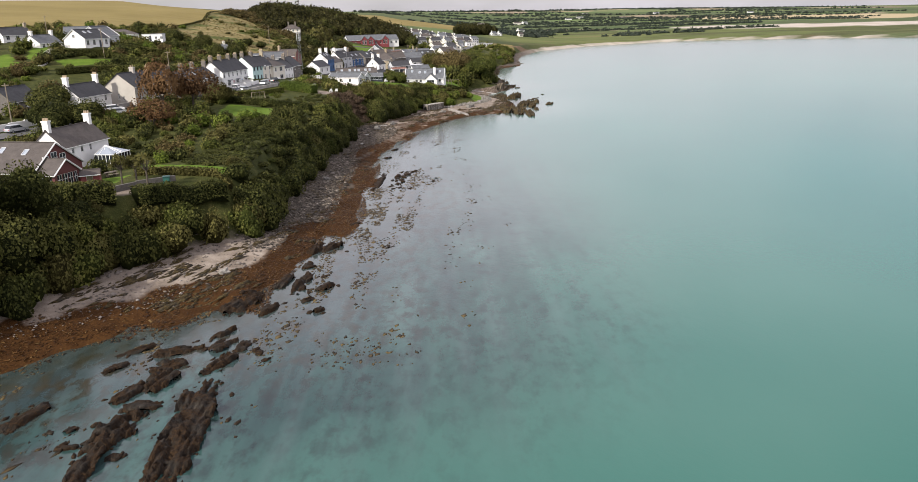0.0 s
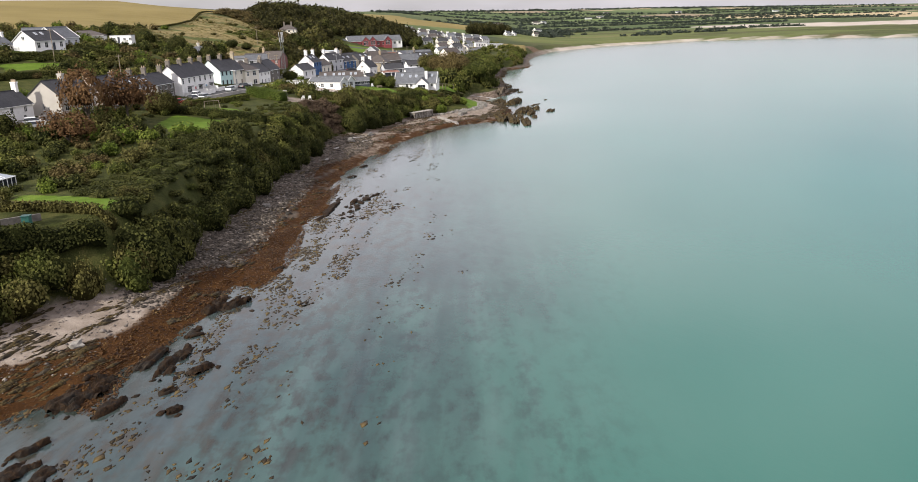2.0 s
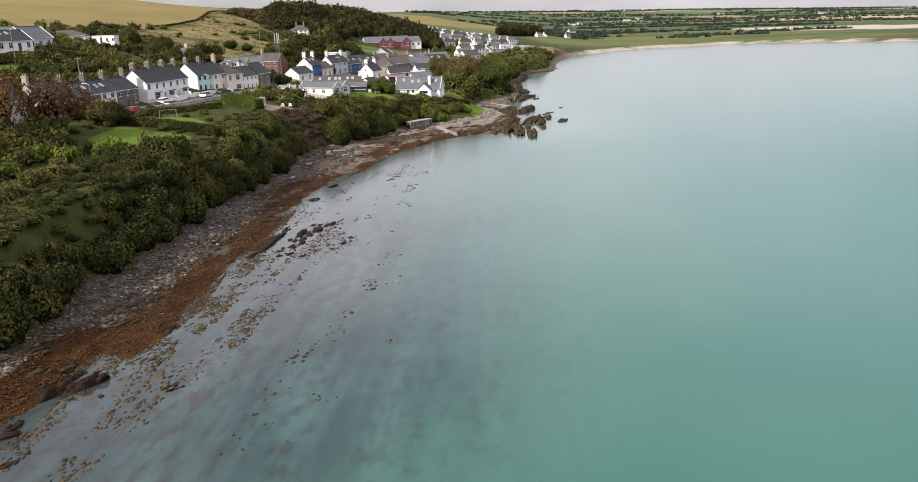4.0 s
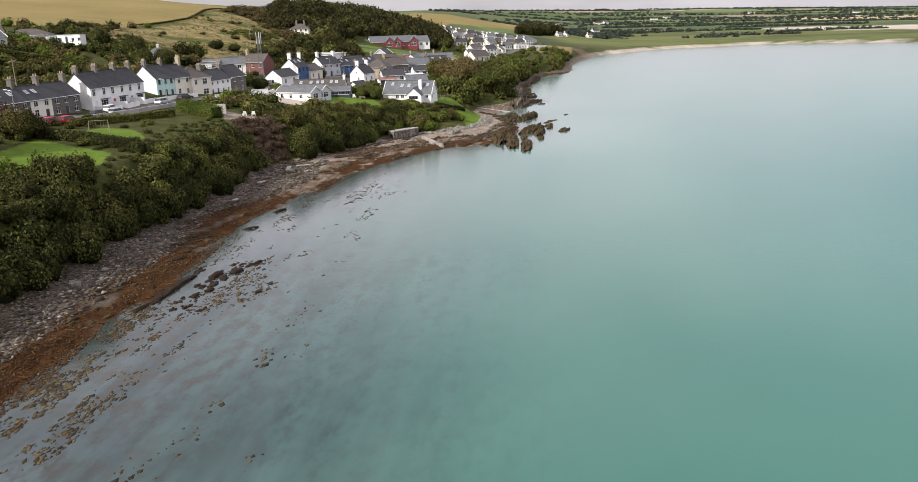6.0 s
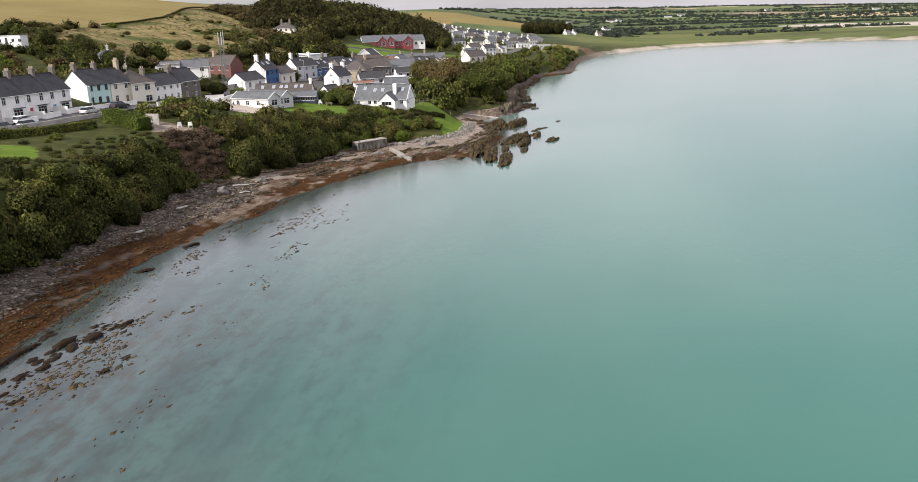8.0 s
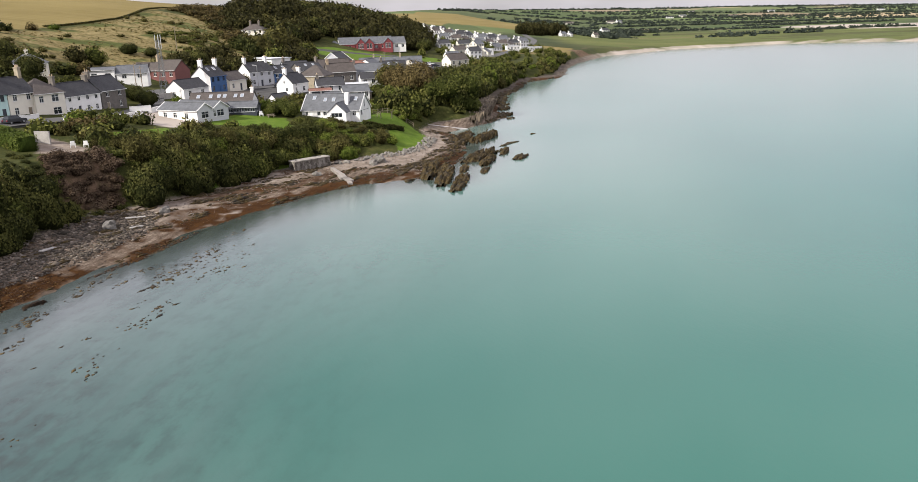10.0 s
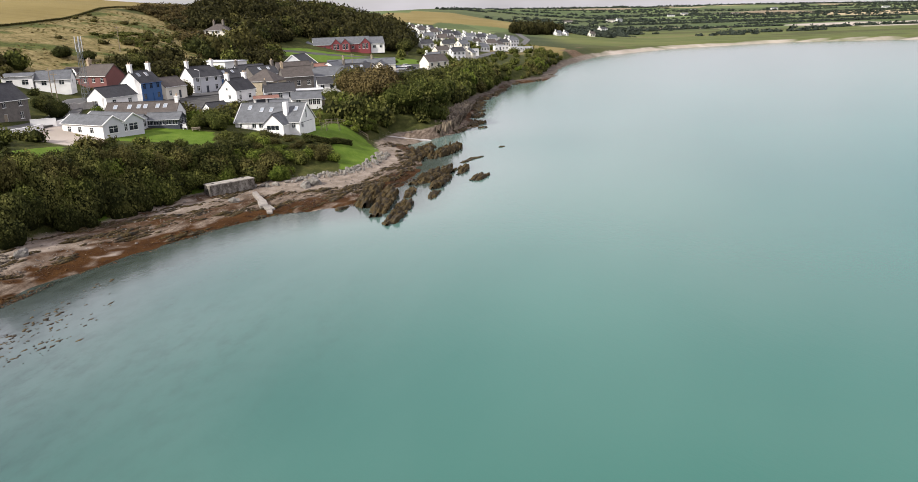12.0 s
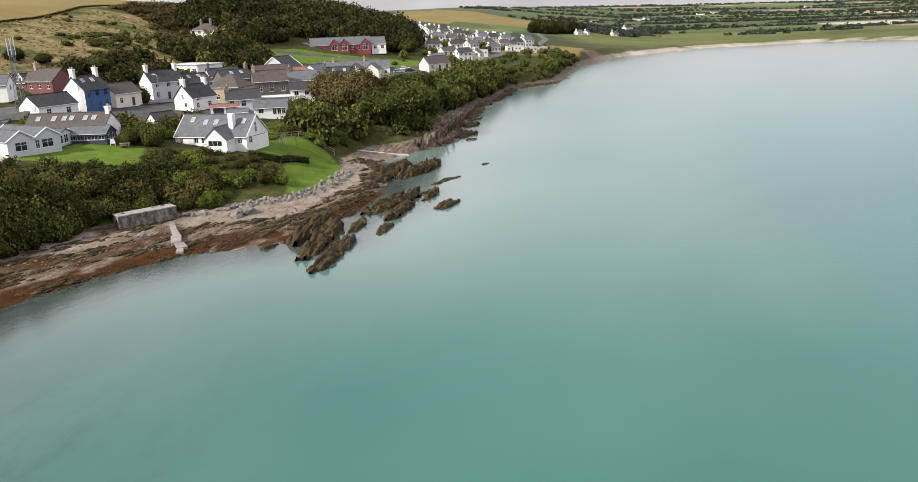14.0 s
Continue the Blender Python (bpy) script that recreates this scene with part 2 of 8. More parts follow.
STONES, n, l, b = nodes_of("beach_stones")
g = n.new("ShaderNodeNewGeometry")
c = ramp_of(n, l, g.outputs["Random Per Island"], ((0.0, (0.045, 0.036, 0.028)), (0.5, (0.12, 0.098, 0.080)), (0.95, (0.20, 0.17, 0.145)), (1.0, (0.36, 0.33, 0.30))))
l.new(mixer(n, l, 0.25, c, ramp_of(n, l, noise_at(n, l, 6.0), ((0.3, (0.06, 0.05, 0.045)), (0.7, (0.25, 0.22, 0.20))))), b.inputs["Base Color"])
b.inputs["Roughness"].default_value = 0.85

BOULDER, n, l, b = nodes_of("grey_boulder")
o = n.new("ShaderNodeObjectInfo")
c = ramp_of(n, l, o.outputs["Random"], ((0.0, (0.075, 0.07, 0.063)), (0.6, (0.15, 0.137, 0.12)), (1.0, (0.28, 0.26, 0.23))))
l.new(mixer(n, l, 0.5, c, ramp_of(n, l, noise_at(n, l, 2.5, 5), ((0.3, (0.06, 0.055, 0.05)), (0.7, (0.30, 0.28, 0.25))))), b.inputs["Base Color"])
b.inputs["Roughness"].default_value = 0.9
bumped(n, l, b, noise_at(n, l, 6.0, 5), 0.8, 0.06)

def bedded(name, shades):
    m, n, l, b = nodes_of(name)
    strata = noise_at(n, l, 1.0, 5, (0.5, 2.6, 0.6), 76)
    l.new(ramp_of(n, l, strata, tuple(zip((0.28, 0.5, 0.75), shades))), b.inputs["Base Color"])
    b.inputs["Roughness"].default_value = 0.9
    bumped(n, l, b, strata, 1.0, 0.4)
    return m


CLIFF = bedded("tan_bedded_rock", ((0.030, 0.023, 0.016), (0.115, 0.090, 0.062), (0.26, 0.21, 0.15)))

WEEDY, n, l, b = nodes_of("olive_weed")
g = n.new("ShaderNodeNewGeometry")
l.new(ramp_of(n, l, g.outputs["Random Per Island"], ((0.0, (0.012, 0.009, 0.005)), (0.5, (0.040, 0.026, 0.010)), (1.0, (0.088, 0.062, 0.024)))), b.inputs["Base Color"])
b.inputs["Roughness"].default_value = 0.6
b.inputs["Specular IOR Level"].default_value = 0.2

# one sheet of ground: masks laid down with the land choose what covers it
GROUND, n, l, b = nodes_of("ground_cover")


def mask(key):
    a = n.new("ShaderNodeAttribute")
    a.attribute_name = key
    return a.outputs["Fac"]


def ragged(key, scale=1.2, sharp=0.25):
    s = n.new("ShaderNodeMath")
    s.operation = "ADD"
    k = n.new("ShaderNodeMath")
    k.operation = "MULTIPLY_ADD"
    l.new(noise_at(n, l, scale, 4), k.inputs[0])
    k.inputs[1].default_value, k.inputs[2].default_value = 0.9, -0.45
    l.new(mask(key), s.inputs[0])
    l.new(k.outputs[0], s.inputs[1])
    return ramp_of(n, l, s.outputs[0], ((0.5 - sharp, 0.0), (0.5 + sharp, 1.0)))


fine = noise_at(n, l, 6.0, 4)
mid = noise_at(n, l, 0.45, 5)
wide = noise_at(n, l, 0.03, 4)
rough_grass = ramp_of(n, l, mixer(n, l, 0.5, mid, fine), ((0.3, (0.018, 0.022, 0.007)), (0.5, (0.042, 0.048, 0.014)), (0.7, (0.095, 0.086, 0.030))))
vor = n.new("ShaderNodeTexVoronoi")
gg = n.new("ShaderNodeNewGeometry")
mm = n.new("ShaderNodeMapping")
mm.inputs["Scale"].default_value = (0.0036, 0.0034, 0.0)
mm.inputs["Rotation"].default_value = (0, 0, radians(12))
l.new(gg.outputs["Position"], mm.inputs["Vector"])
l.new(mm.outputs["Vector"], vor.inputs["Vector"])
vor.inputs["Scale"].default_value = 1.0
vor.inputs["Randomness"].default_value = 0.9
sep = n.new("ShaderNodeSeparateColor")
l.new(vor.outputs["Color"], sep.inputs["Color"])
fields = ramp_of(n, l, sep.outputs[0], ((0.0, (0.060, 0.088, 0.034)), (0.2, (0.10, 0.135, 0.052)), (0.36, (0.030, 0.042, 0.024)), (0.46, (0.080, 0.098, 0.044)), (0.58, (0.42, 0.33, 0.21)), (0.70, (0.065, 0.085, 0.038)), (0.82, (0.13, 0.155, 0.066)), (0.92, (0.26, 0.20, 0.14))))
fields.node.color_ramp.interpolation = "CONSTANT"
fields = mixer(n, l, 0.25, fields, ramp_of(n, l, noise_at(n, l, 0.012, 5, (1.0, 2.5, 1.0), 10), ((0.35, (0.035, 0.05, 0.022)), (0.65, (0.13, 0.14, 0.06)))))
marsh = ramp_of(n, l, noise_at(n, l, 0.02, 5, (1.0, 3.0, 1.0), 20), ((0.3, (0.055, 0.060, 0.022)), (0.5, (0.095, 0.104, 0.036)), (0.7, (0.14, 0.130, 0.060))))
lawn = ramp_of(n, l, mixer(n, l, 0.5, mid, fine), ((0.3, (0.052, 0.090, 0.010)), (0.5, (0.084, 0.136, 0.017)), (0.72, (0.140, 0.182, 0.033))))
rows = noise_at(n, l, 1.0, 3, (0.02, 0.9, 0.1), 14)
stubble = ramp_of(n, l, mixer(n, l, 0.5, rows, wide), ((0.3, (0.14, 0.110, 0.040)), (0.5, (0.185, 0.145, 0.055)), (0.7, (0.23, 0.182, 0.074))))
dry = ramp_of(n, l, mixer(n, l, 0.4, mixer(n, l, 0.35, mid, noise_at(n, l, 0.16, 6)), noise_at(n, l, 1.1, 6, None, 0, 0.7)), ((0.34, (0.045, 0.048, 0.015)), (0.42, (0.105, 0.088, 0.033)), (0.51, (0.185, 0.147, 0.064)), (0.64, (0.29, 0.235, 0.115))))
swathe = ramp_of(n, l, noise_at(n, l, 0.05, 6, (1.0, 1.6, 1.0), 35), ((0.52, 0.0), (0.59, 0.88)))
dry = mixer(n, l, swathe, dry, ramp_of(n, l, mid, ((0.3, (0.025, 0.038, 0.009)), (0.7, (0.085, 0.105, 0.026)))))
gravel = ramp_of(n, l, mixer(n, l, 0.6, noise_at(n, l, 11.0, 3), mid), ((0.3, (0.100, 0.079, 0.063)), (0.5, (0.215, 0.176, 0.143)), (0.7, (0.34, 0.29, 0.245))))
bed = ramp_of(n, l, mixer(n, l, 0.5, noise_at(n, l, 1.0, 6, (0.4, 1.5, 1.0), 72), noise_at(n, l, 4.0, 5, None, 0, 0.7)), ((0.36, (0.036, 0.025, 0.018)), (0.5, (0.125, 0.094, 0.070)), (0.64, (0.27, 0.22, 0.175))))
kelp = ramp_of(n, l, mixer(n, l, 0.4, noise_at(n, l, 5.0, 6, None, 0, 0.7), mid), ((0.3, (0.011, 0.005, 0.002)), (0.5, (0.047, 0.021, 0.007)), (0.68, (0.084, 0.041, 0.012)), (0.84, (0.135, 0.090, 0.046))))
gravel = mixer(n, l, mask("slaty"), gravel, ramp_of(n, l, mixer(n, l, 0.6, noise_at(n, l, 7.0, 4), mid), ((0.3, (0.026, 0.021, 0.016)), (0.5, (0.072, 0.059, 0.047)), (0.72, (0.155, 0.130, 0.105)))))
sand = ramp_of(n, l, wide, ((0.3, (0.30, 0.26, 0.22)), (0.7, (0.46, 0.40, 0.35))))
tar = ramp_of(n, l, mixer(n, l, 0.4, mid, noise_at(n, l, 0.18, 4)), ((0.35, (0.046, 0.045, 0.044)), (0.65, (0.105, 0.102, 0.098))))
soil = ramp_of(n, l, mixer(n, l, 0.5, mid, fine), ((0.3, (0.06, 0.038, 0.024)), (0.5, (0.13, 0.085, 0.055)), (0.7, (0.21, 0.145, 0.10))))
c = mixer(n, l, mask("far"), rough_grass, fields)
strips = ramp_of(n, l, noise_at(n, l, 0.0075, 3, (0.45, 1.0, 1.0), -14), ((0.38, (0.040, 0.046, 0.020)), (0.47, (0.085, 0.108, 0.034)), (0.55, (0.12, 0.135, 0.045)), (0.64, (0.15, 0.125, 0.062))))
strips.node.color_ramp.interpolation = "CONSTANT"
c = mixer(n, l, mask("marsh"), c, mixer(n, l, 0.5, marsh, strips))
c = mixer(n, l, ragged("stubble", 0.35, 0.1), c, stubble)
c = mixer(n, l, ragged("dry", 0.3), c, dry)
c = mixer(n, l, ragged("lawn", 0.9, 0.12), c, lawn)
c = mixer(n, l, ragged("sand", 0.05), c, sand)
c = mixer(n, l, ragged("soil", 0.8), c, soil)
c = mixer(n, l, ragged("tar", 1.0, 0.15), c, tar)
c = mixer(n, l, ragged("gravel", 0.8), c, gravel)
c = mixer(n, l, ragged("bed", 0.5), c, bed)
c = mixer(n, l, ragged("kelp", 0.5), c, kelp)
l.new(c, b.inputs["Base Color"])
b.inputs["Roughness"].default_value = 0.9
b.inputs["Specular IOR Level"].default_value = 0.06
bumped(n, l, b, mixer(n, l, 0.5, fine, mid), 0.8, 0.2)

# sea: milky turquoise water, greyer over the shallows, dark over the sunken reefs
SEA, n, l, b = nodes_of("sea_water")
deep = ramp_of(n, l, noise_at(n, l, 0.012, 4, (1.0, 0.5, 1.0), -20), ((0.3, (0.017, 0.099, 0.075)), (0.7, (0.032, 0.138, 0.106))))
murk = ramp_of(n, l, noise_at(n, l, 0.10, 3, (1.0, 0.35, 1.0), -14), ((0.25, (0.050, 0.068, 0.070)), (0.75, (0.098, 0.118, 0.122))))
murk = mixer(n, l, mask("milky"), murk, (0.124, 0.178, 0.160))
lines = ramp_of(n, l, noise_at(n, l, 0.30, 4, (1.0, 0.10, 1.0), -9.5), ((0.34, 0.30), (0.60, 1.0)))
blots = ramp_of(n, l, noise_at(n, l, 0.62, 4, (1.0, 0.5, 1.0), -10, 0.6), ((0.45, 0.0), (0.64, 0.95)))
specks = ramp_of(n, l, noise_at(n, l, 1.1, 4, (1.0, 0.6, 1.0), -12), ((0.54, 0.0), (0.74, 0.75)))


def times(a, b):
    k = n.new("ShaderNodeMath")
    k.operation = "MULTIPLY"
    l.new(a, k.inputs[0])
    l.new(b, k.inputs[1])
    return k.outputs[0]


# the sky's grey reflection is painted into the colour of far water
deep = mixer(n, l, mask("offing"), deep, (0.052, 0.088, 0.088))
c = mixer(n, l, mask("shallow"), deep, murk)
clouds = ramp_of(n, l, noise_at(n, l, 0.070, 4, (1.0, 0.55, 1.0), -12, 0.6), ((0.36, 0.30), (0.60, 1.0)))
c = mixer(n, l, times(clouds, mask("weedbed")), c, (0.008, 0.023, 0.025))
streaks = ramp_of(n, l, noise_at(n, l, 0.22, 3, (1.0, 0.07, 1.0), -9.5), ((0.38, 0.0), (0.62, 0.75)))
c = mixer(n, l, times(streaks, mask("weedbed")), c, (0.006, 0.015, 0.019))
c = mixer(n, l, times(times(lines, blots), mask("reef")), c, (0.003, 0.006, 0.008))
c = mixer(n, l, times(times(lines, specks), mask("reef")), c, (0.012, 0.014, 0.013))
c = mixer(n, l, times(blots, mask("kelpy")), c, (0.034, 0.026, 0.014))
# by the shore: sunken weed, and the bank's dark reflection painted in
c = mixer(n, l, mask("edge"), c, ramp_of(n, l, noise_at(n, l, 0.9, 5, (1.0, 0.3, 1.0), -35), ((0.35, (0.015, 0.021, 0.014)), (0.65, (0.042, 0.052, 0.044)))))
silt = ramp_of(n, l, noise_at(n, l, 0.30, 4, (1.0, 0.13, 1.0), -10), ((0.46, 0.0), (0.72, 0.34)))
c = mixer(n, l, times(silt, mask("reef")), c, (0.105, 0.135, 0.140))
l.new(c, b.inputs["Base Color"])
b.inputs["Roughness"].default_value = 0.13
b.inputs["IOR"].default_value = 1.34
ripple = mixer(n, l, 0.25, mixer(n, l, 0.5, noise_at(n, l, 1.6, 3, (1.0, 0.45, 1.0), 25), noise_at(n, l, 0.35, 3, (1.0, 0.35, 1.0), 15)), noise_at(n, l, 4.5, 3, (1.0, 0.4, 1.0), 40))
bumped(n, l, b, ripple, 0.27, 0.09)
choppy = n.new("ShaderNodeMapRange")
choppy.inputs["To Min"].default_value, choppy.inputs["To Max"].default_value = 0.27, 0.42
l.new(mask("rippled"), choppy.inputs["Value"])
l.new(choppy.outputs["Result"], b.inputs["Normal"].links[0].from_node.inputs["Strength"])


# ---- the lie of the land ----
rng = np.random.default_rng(7)
SHORE = [(-400, -160), (-120, 10), (-60, 55), (-31.5, 79.2), (-27.5, 83.5), (-24.5, 85.5), (-21.5, 86), (-20.5, 88.5), (-16.5, 88), (-14, 91), (-12.5, 93), (-9.5, 92), (-7.4, 90.5), (-6.9, 98), (-4.6, 103.5), (-2.6, 109.6), (-0.2, 116), (0.2, 120.5), (1.5, 122.2), (4.0, 121), (5.6, 124), (7, 130), (8.0, 135), (8.4, 140), (8.6, 145), (9.0, 149.5), (10.2, 154), (11.8, 161), (13.5, 169), (14.8, 178), (15.4, 188), (17, 197.5), (20.6, 203.5), (24, 211.5), (28, 219), (32.5, 233), (39, 244), (46, 254), (52, 260.8), (59, 266), (65, 267.6), (70, 270), (75, 284), (80, 300), (80, 318), (76, 330), (81, 338), (89, 349), (95, 361), (98, 404), (104, 436), (112, 453), (121, 495), (143, 516), (160, 585), (174, 629), (212, 708), (290, 776), (394, 806), (474, 774), (574, 672), (800, 560), (1600, 500), (4600, 400), (4600, 4600), (-4600, 4600), (-4600, -160)]
FOOT = [(-400, -140), (-122, 18), (-60, 67), (-38, 84), (-32, 95), (-27.5, 103), (-21.5, 109.5), (-15.5, 114.5), (-10.5, 116), (-7, 123), (-4.8, 137), (-2.2, 155), (0.4, 168), (2.8, 180), (6.3, 192), (8.8, 202), (10.8, 212), (13, 229), (17, 239), (22.6, 243.5), (29.5, 257), (34.5, 267), (39, 275.5), (47.5, 284.5), (57, 288), (65, 291.5), (71, 306), (69, 328), (73, 338), (82, 342), (88, 352), (91, 396), (100, 438), (108.5, 454), (117, 496), (139, 519), (155.5, 587), (169.5, 630.5), (207.5, 711), (286, 783), (394, 812), (480, 780), (580, 680), (800, 570), (1600, 510), (4600, 410), (4600, 4600), (-4600, 4600), (-4600, -140)]
# ground levels: x, y, height
LEVELS = np.array([(-33, 121, 10.3), (-38, 145, 10), (-20, 128, 11), (-47, 190, 15), (-41, 200, 15.8), (-23, 244, 14), (-12, 256, 13.8), (-10, 222, 12.7), (-8, 190, 12.2), (-2, 283, 13), (1, 306, 12.4), (10, 250, 11), (20, 292, 10.2), (29, 308, 10.2), (7, 327, 12), (11, 342, 12.3), (20, 367, 11.9), (38, 356, 11.2), (47, 309, 7.6), (61, 316, 6.3), (-8, 360, 15.3), (-62, 272, 27), (-55, 316, 27.3), (-27, 314, 20.6), (-16, 340, 17)]
                  + [(-56, 345, 32), (-47, 406, 31), (-26, 390, 25.5), (-20, 423, 28), (-44, 484, 38), (-3, 488, 24), (5, 528, 25), (45, 535, 16.3), (38, 418, 12.2), (58, 452, 10.6), (84, 490, 9.5)]
                  + [(102, 545, 9.2), (138, 629, 9), (172, 720, 8.5), (196, 775, 8), (105, 745, 15), (177, 898, 15), (170, 960, 24), (135, 1056, 32), (290, 1050, 5), (-117, 600, 50), (-190, 600, 52), (-50, 580, 38), (15, 720, 36), (20, 640, 34), (40, 650, 29), (0, 620, 37), (55, 650, 25), (-28, 510, 36), (-12, 545, 35.5), (4, 578, 35), (-70, 205, 14.5), (-110, 300, 31), (-60, 130, 12), (-30, 600, 36)])
RK = np.linalg.norm(LEVELS[:, None, :2] - LEVELS[None, :, :2], axis=2)
RK_N = len(LEVELS)
RK_M = np.zeros((RK_N + 1, RK_N + 1))
RK_M[:RK_N, :RK_N], RK_M[:RK_N, RK_N], RK_M[RK_N, :RK_N] = -RK, 1, 1
RK_W = np.linalg.solve(RK_M, np.append(LEVELS[:, 2], 0))


def smooth(e0, e1, v):
    t = np.clip((v - e0) / (e1 - e0), 0, 1)
    return t * t * (3 - 2 * t)


def inside(poly, x, y):
    r = np.zeros(x.shape, bool)
    for (x0, y0), (x1, y1) in zip(poly, poly[1:] + poly[:1]):
        if y0 != y1:
            r ^= ((y0 > y) != (y1 > y)) & (x < (x1 - x0) * (y - y0) / (y1 - y0) + x0)
    return r


def away(line, x, y, closed=False):
    """The distance to a line of points."""
    d = np.full(x.shape, 1e9)
    for (x0, y0), (x1, y1) in zip(line, line[1:] + (line[:1] if closed else [])):
        ux, uy = x1 - x0, y1 - y0
        t = np.clip(((x - x0) * ux + (y - y0) * uy) / (ux * ux + uy * uy), 0, 1)
        d = np.minimum(d, (x - x0 - t * ux) ** 2 + (y - y0 - t * uy) ** 2)
    return np.sqrt(d)


def signed(poly, x, y):
    return np.where(inside(poly, x, y), 1, -1) * away(poly, x, y, True)


def waves(x, y, s, seed=0):
    """A cheap smooth noise from summed sines, about -1 to 1."""
    r = np.random.default_rng(seed)
    v = np.zeros(np.shape(x))
    for k in range(9):
        a, p, f = r.uniform(0, 6.28), r.uniform(0, 6.28), r.uniform(0.6, 2.2)
        v = v + np.sin((x * np.cos(a) + y * np.sin(a)) * f / s + p) / (f + 0.4)
    return v / 4.0


TABLE = np.random.default_rng(99).random((256, 256))


def fbm(x, y, s, octaves=4, seed=0):
    """Layered value noise, 0 to 1, with features about s across."""
    x, y = np.asarray(x, float) / s + seed * 17.3, np.asarray(y, float) / s + seed * 9.1
    v, a, total = np.zeros(np.shape(x)), 1.0, 0.0
    for _ in range(octaves):
        i, j = np.floor(x).astype(int), np.floor(y).astype(int)
        u, w = x - i, y - j
        u, w = u * u * (3 - 2 * u), w * w * (3 - 2 * w)
        g = lambda p, q: TABLE[p % 256, q % 256]
        v = v + a * ((g(i, j) * (1 - u) + g(i + 1, j) * u) * (1 - w) + (g(i, j + 1) * (1 - u) + g(i + 1, j + 1) * u) * w)
        total += a
        a, x, y = a * 0.55, x * 2.03 + 5.7, y * 2.03 + 3.1
    return v / total


def land(x, y):
    """The height of the ground."""
    x, y = np.asarray(x, float), np.asarray(y, float)
    shape = x.shape
    x, y = x.ravel(), y.ravel()
    ds, df = signed(SHORE, x, y), signed(FOOT, x, y)
    t = np.full(x.shape, RK_W[RK_N])
    for i in range(RK_N):
        t -= RK_W[i] * np.hypot(x - LEVELS[i, 0], y - LEVELS[i, 1])
    t = np.clip(t, 3.0, 60)
    away_y = np.hypot(x, y)
    turn = x / np.maximum(y, 1.0)
    top = np.interp(turn, (-0.2, 0.05, 0.2, 0.3, 0.43, 0.6, 0.85), (74, 68, 56, 48, 41, 26, 14)) * (1 + 0.07 * waves(x, y, 420, 3))
    start = np.interp(turn, (0.05, 0.24), (900, 1450))
    lean = np.interp(turn, (0.1, 0.26), (0.34, 0.9))
    up = np.clip((away_y - start) / (3900 - start), 0, 1)
    hills = 4 + (top - 4) * up ** lean + 5.0 * waves(x, y, 150, 4) * smooth(0, 0.15, up) * smooth(1.0, 0.8, up)
    spit = 2.5 + 1.2 * waves(x, y, 60, 5)
    east = smooth(160, 330, x - 0.12 * y + 40)
    t = t * (1 - east) + east * np.where(away_y > 1500, hills, spit + (hills - spit) * smooth(1100, 1500, away_y))
    t = t * (1 - smooth(1000, 1500, away_y)) + hills * smooth(1000, 1500, away_y)
    bank = 9.0 - 2.8 * smooth(225, 205, y) + 7 * smooth(40, 60, x) * smooth(330, 300, y) - 3 * smooth(360, 420, y)
    foot_z = 2.4 - 0.9 * smooth(240, 262, y) * smooth(345, 325, y) - 1.2 * smooth(350, 380, y) * smooth(640, 600, y)
    beach = foot_z * np.clip(ds / (ds - df + 1e-6), 0, 1) ** 0.8
    beach = beach + np.where((ds > 0) & (y < 700), 0.22 * waves(x * 0.96 - y * 0.28, (y * 0.96 + x * 0.28) * 0.3, 0.9, 6), 0) * smooth(0, 2, ds)
    sea = -0.08 - 0.085 * np.clip(-ds, 0, 60)
    rise = smooth(0, 1, df / bank) ** 0.85
    z = np.where(df > 0, foot_z + (np.maximum(t, 2.6) - foot_z) * rise, np.where(ds > 0, beach, sea))
    ragged_edge = np.where((np.abs(ds) < 9) & (y < 700), (fbm(x * 0.96 - y * 0.28, (y * 0.96 + x * 0.28) * 0.45, 4.0, 4, 81) - 0.5) * 1.1 * smooth(9, 2, np.abs(ds)), 0)
    z = z + ragged_edge
    return z.reshape(shape)


def ground_at(x, y):
    return float(land(np.array([x]), np.array([y]))[0])


def steps(lo, fine_lo, fine_hi, hi, fine_step, grow=1.07, coarse=160):
    mid_part = list(np.arange(fine_lo, fine_hi, fine_step))
    up, s = [fine_hi], fine_step
    while up[-1] < hi:
        s = min(s * grow, coarse)
        up.append(up[-1] + s)
    down, s = [fine_lo], fine_step
    while down[-1] > lo:
        s = min(s * grow, coarse)
        down.append(down[-1] - s)
    return np.array(sorted(set(down[1:]) | set(mid_part) | set(up)))


def fast_mesh(name, verts, quads, material, smooth_faces=False):
    """A mesh from arrays of corners and faces."""
    me = bpy.data.meshes.new(name)
    k = quads.shape[1]
    me.vertices.add(len(verts))
    me.vertices.foreach_set("co", np.asarray(verts, np.float32).ravel())
    me.loops.add(quads.size)
    me.loops.foreach_set("vertex_index", np.asarray(quads, np.int32).ravel())
    me.polygons.add(len(quads))
    me.polygons.foreach_set("loop_start", np.arange(0, quads.size, k, dtype=np.int32))
    if smooth_faces:
        me.polygons.foreach_set("use_smooth", np.ones(len(quads), bool))
    me.update(calc_edges=True)
    me.materials.append(material)
    return me


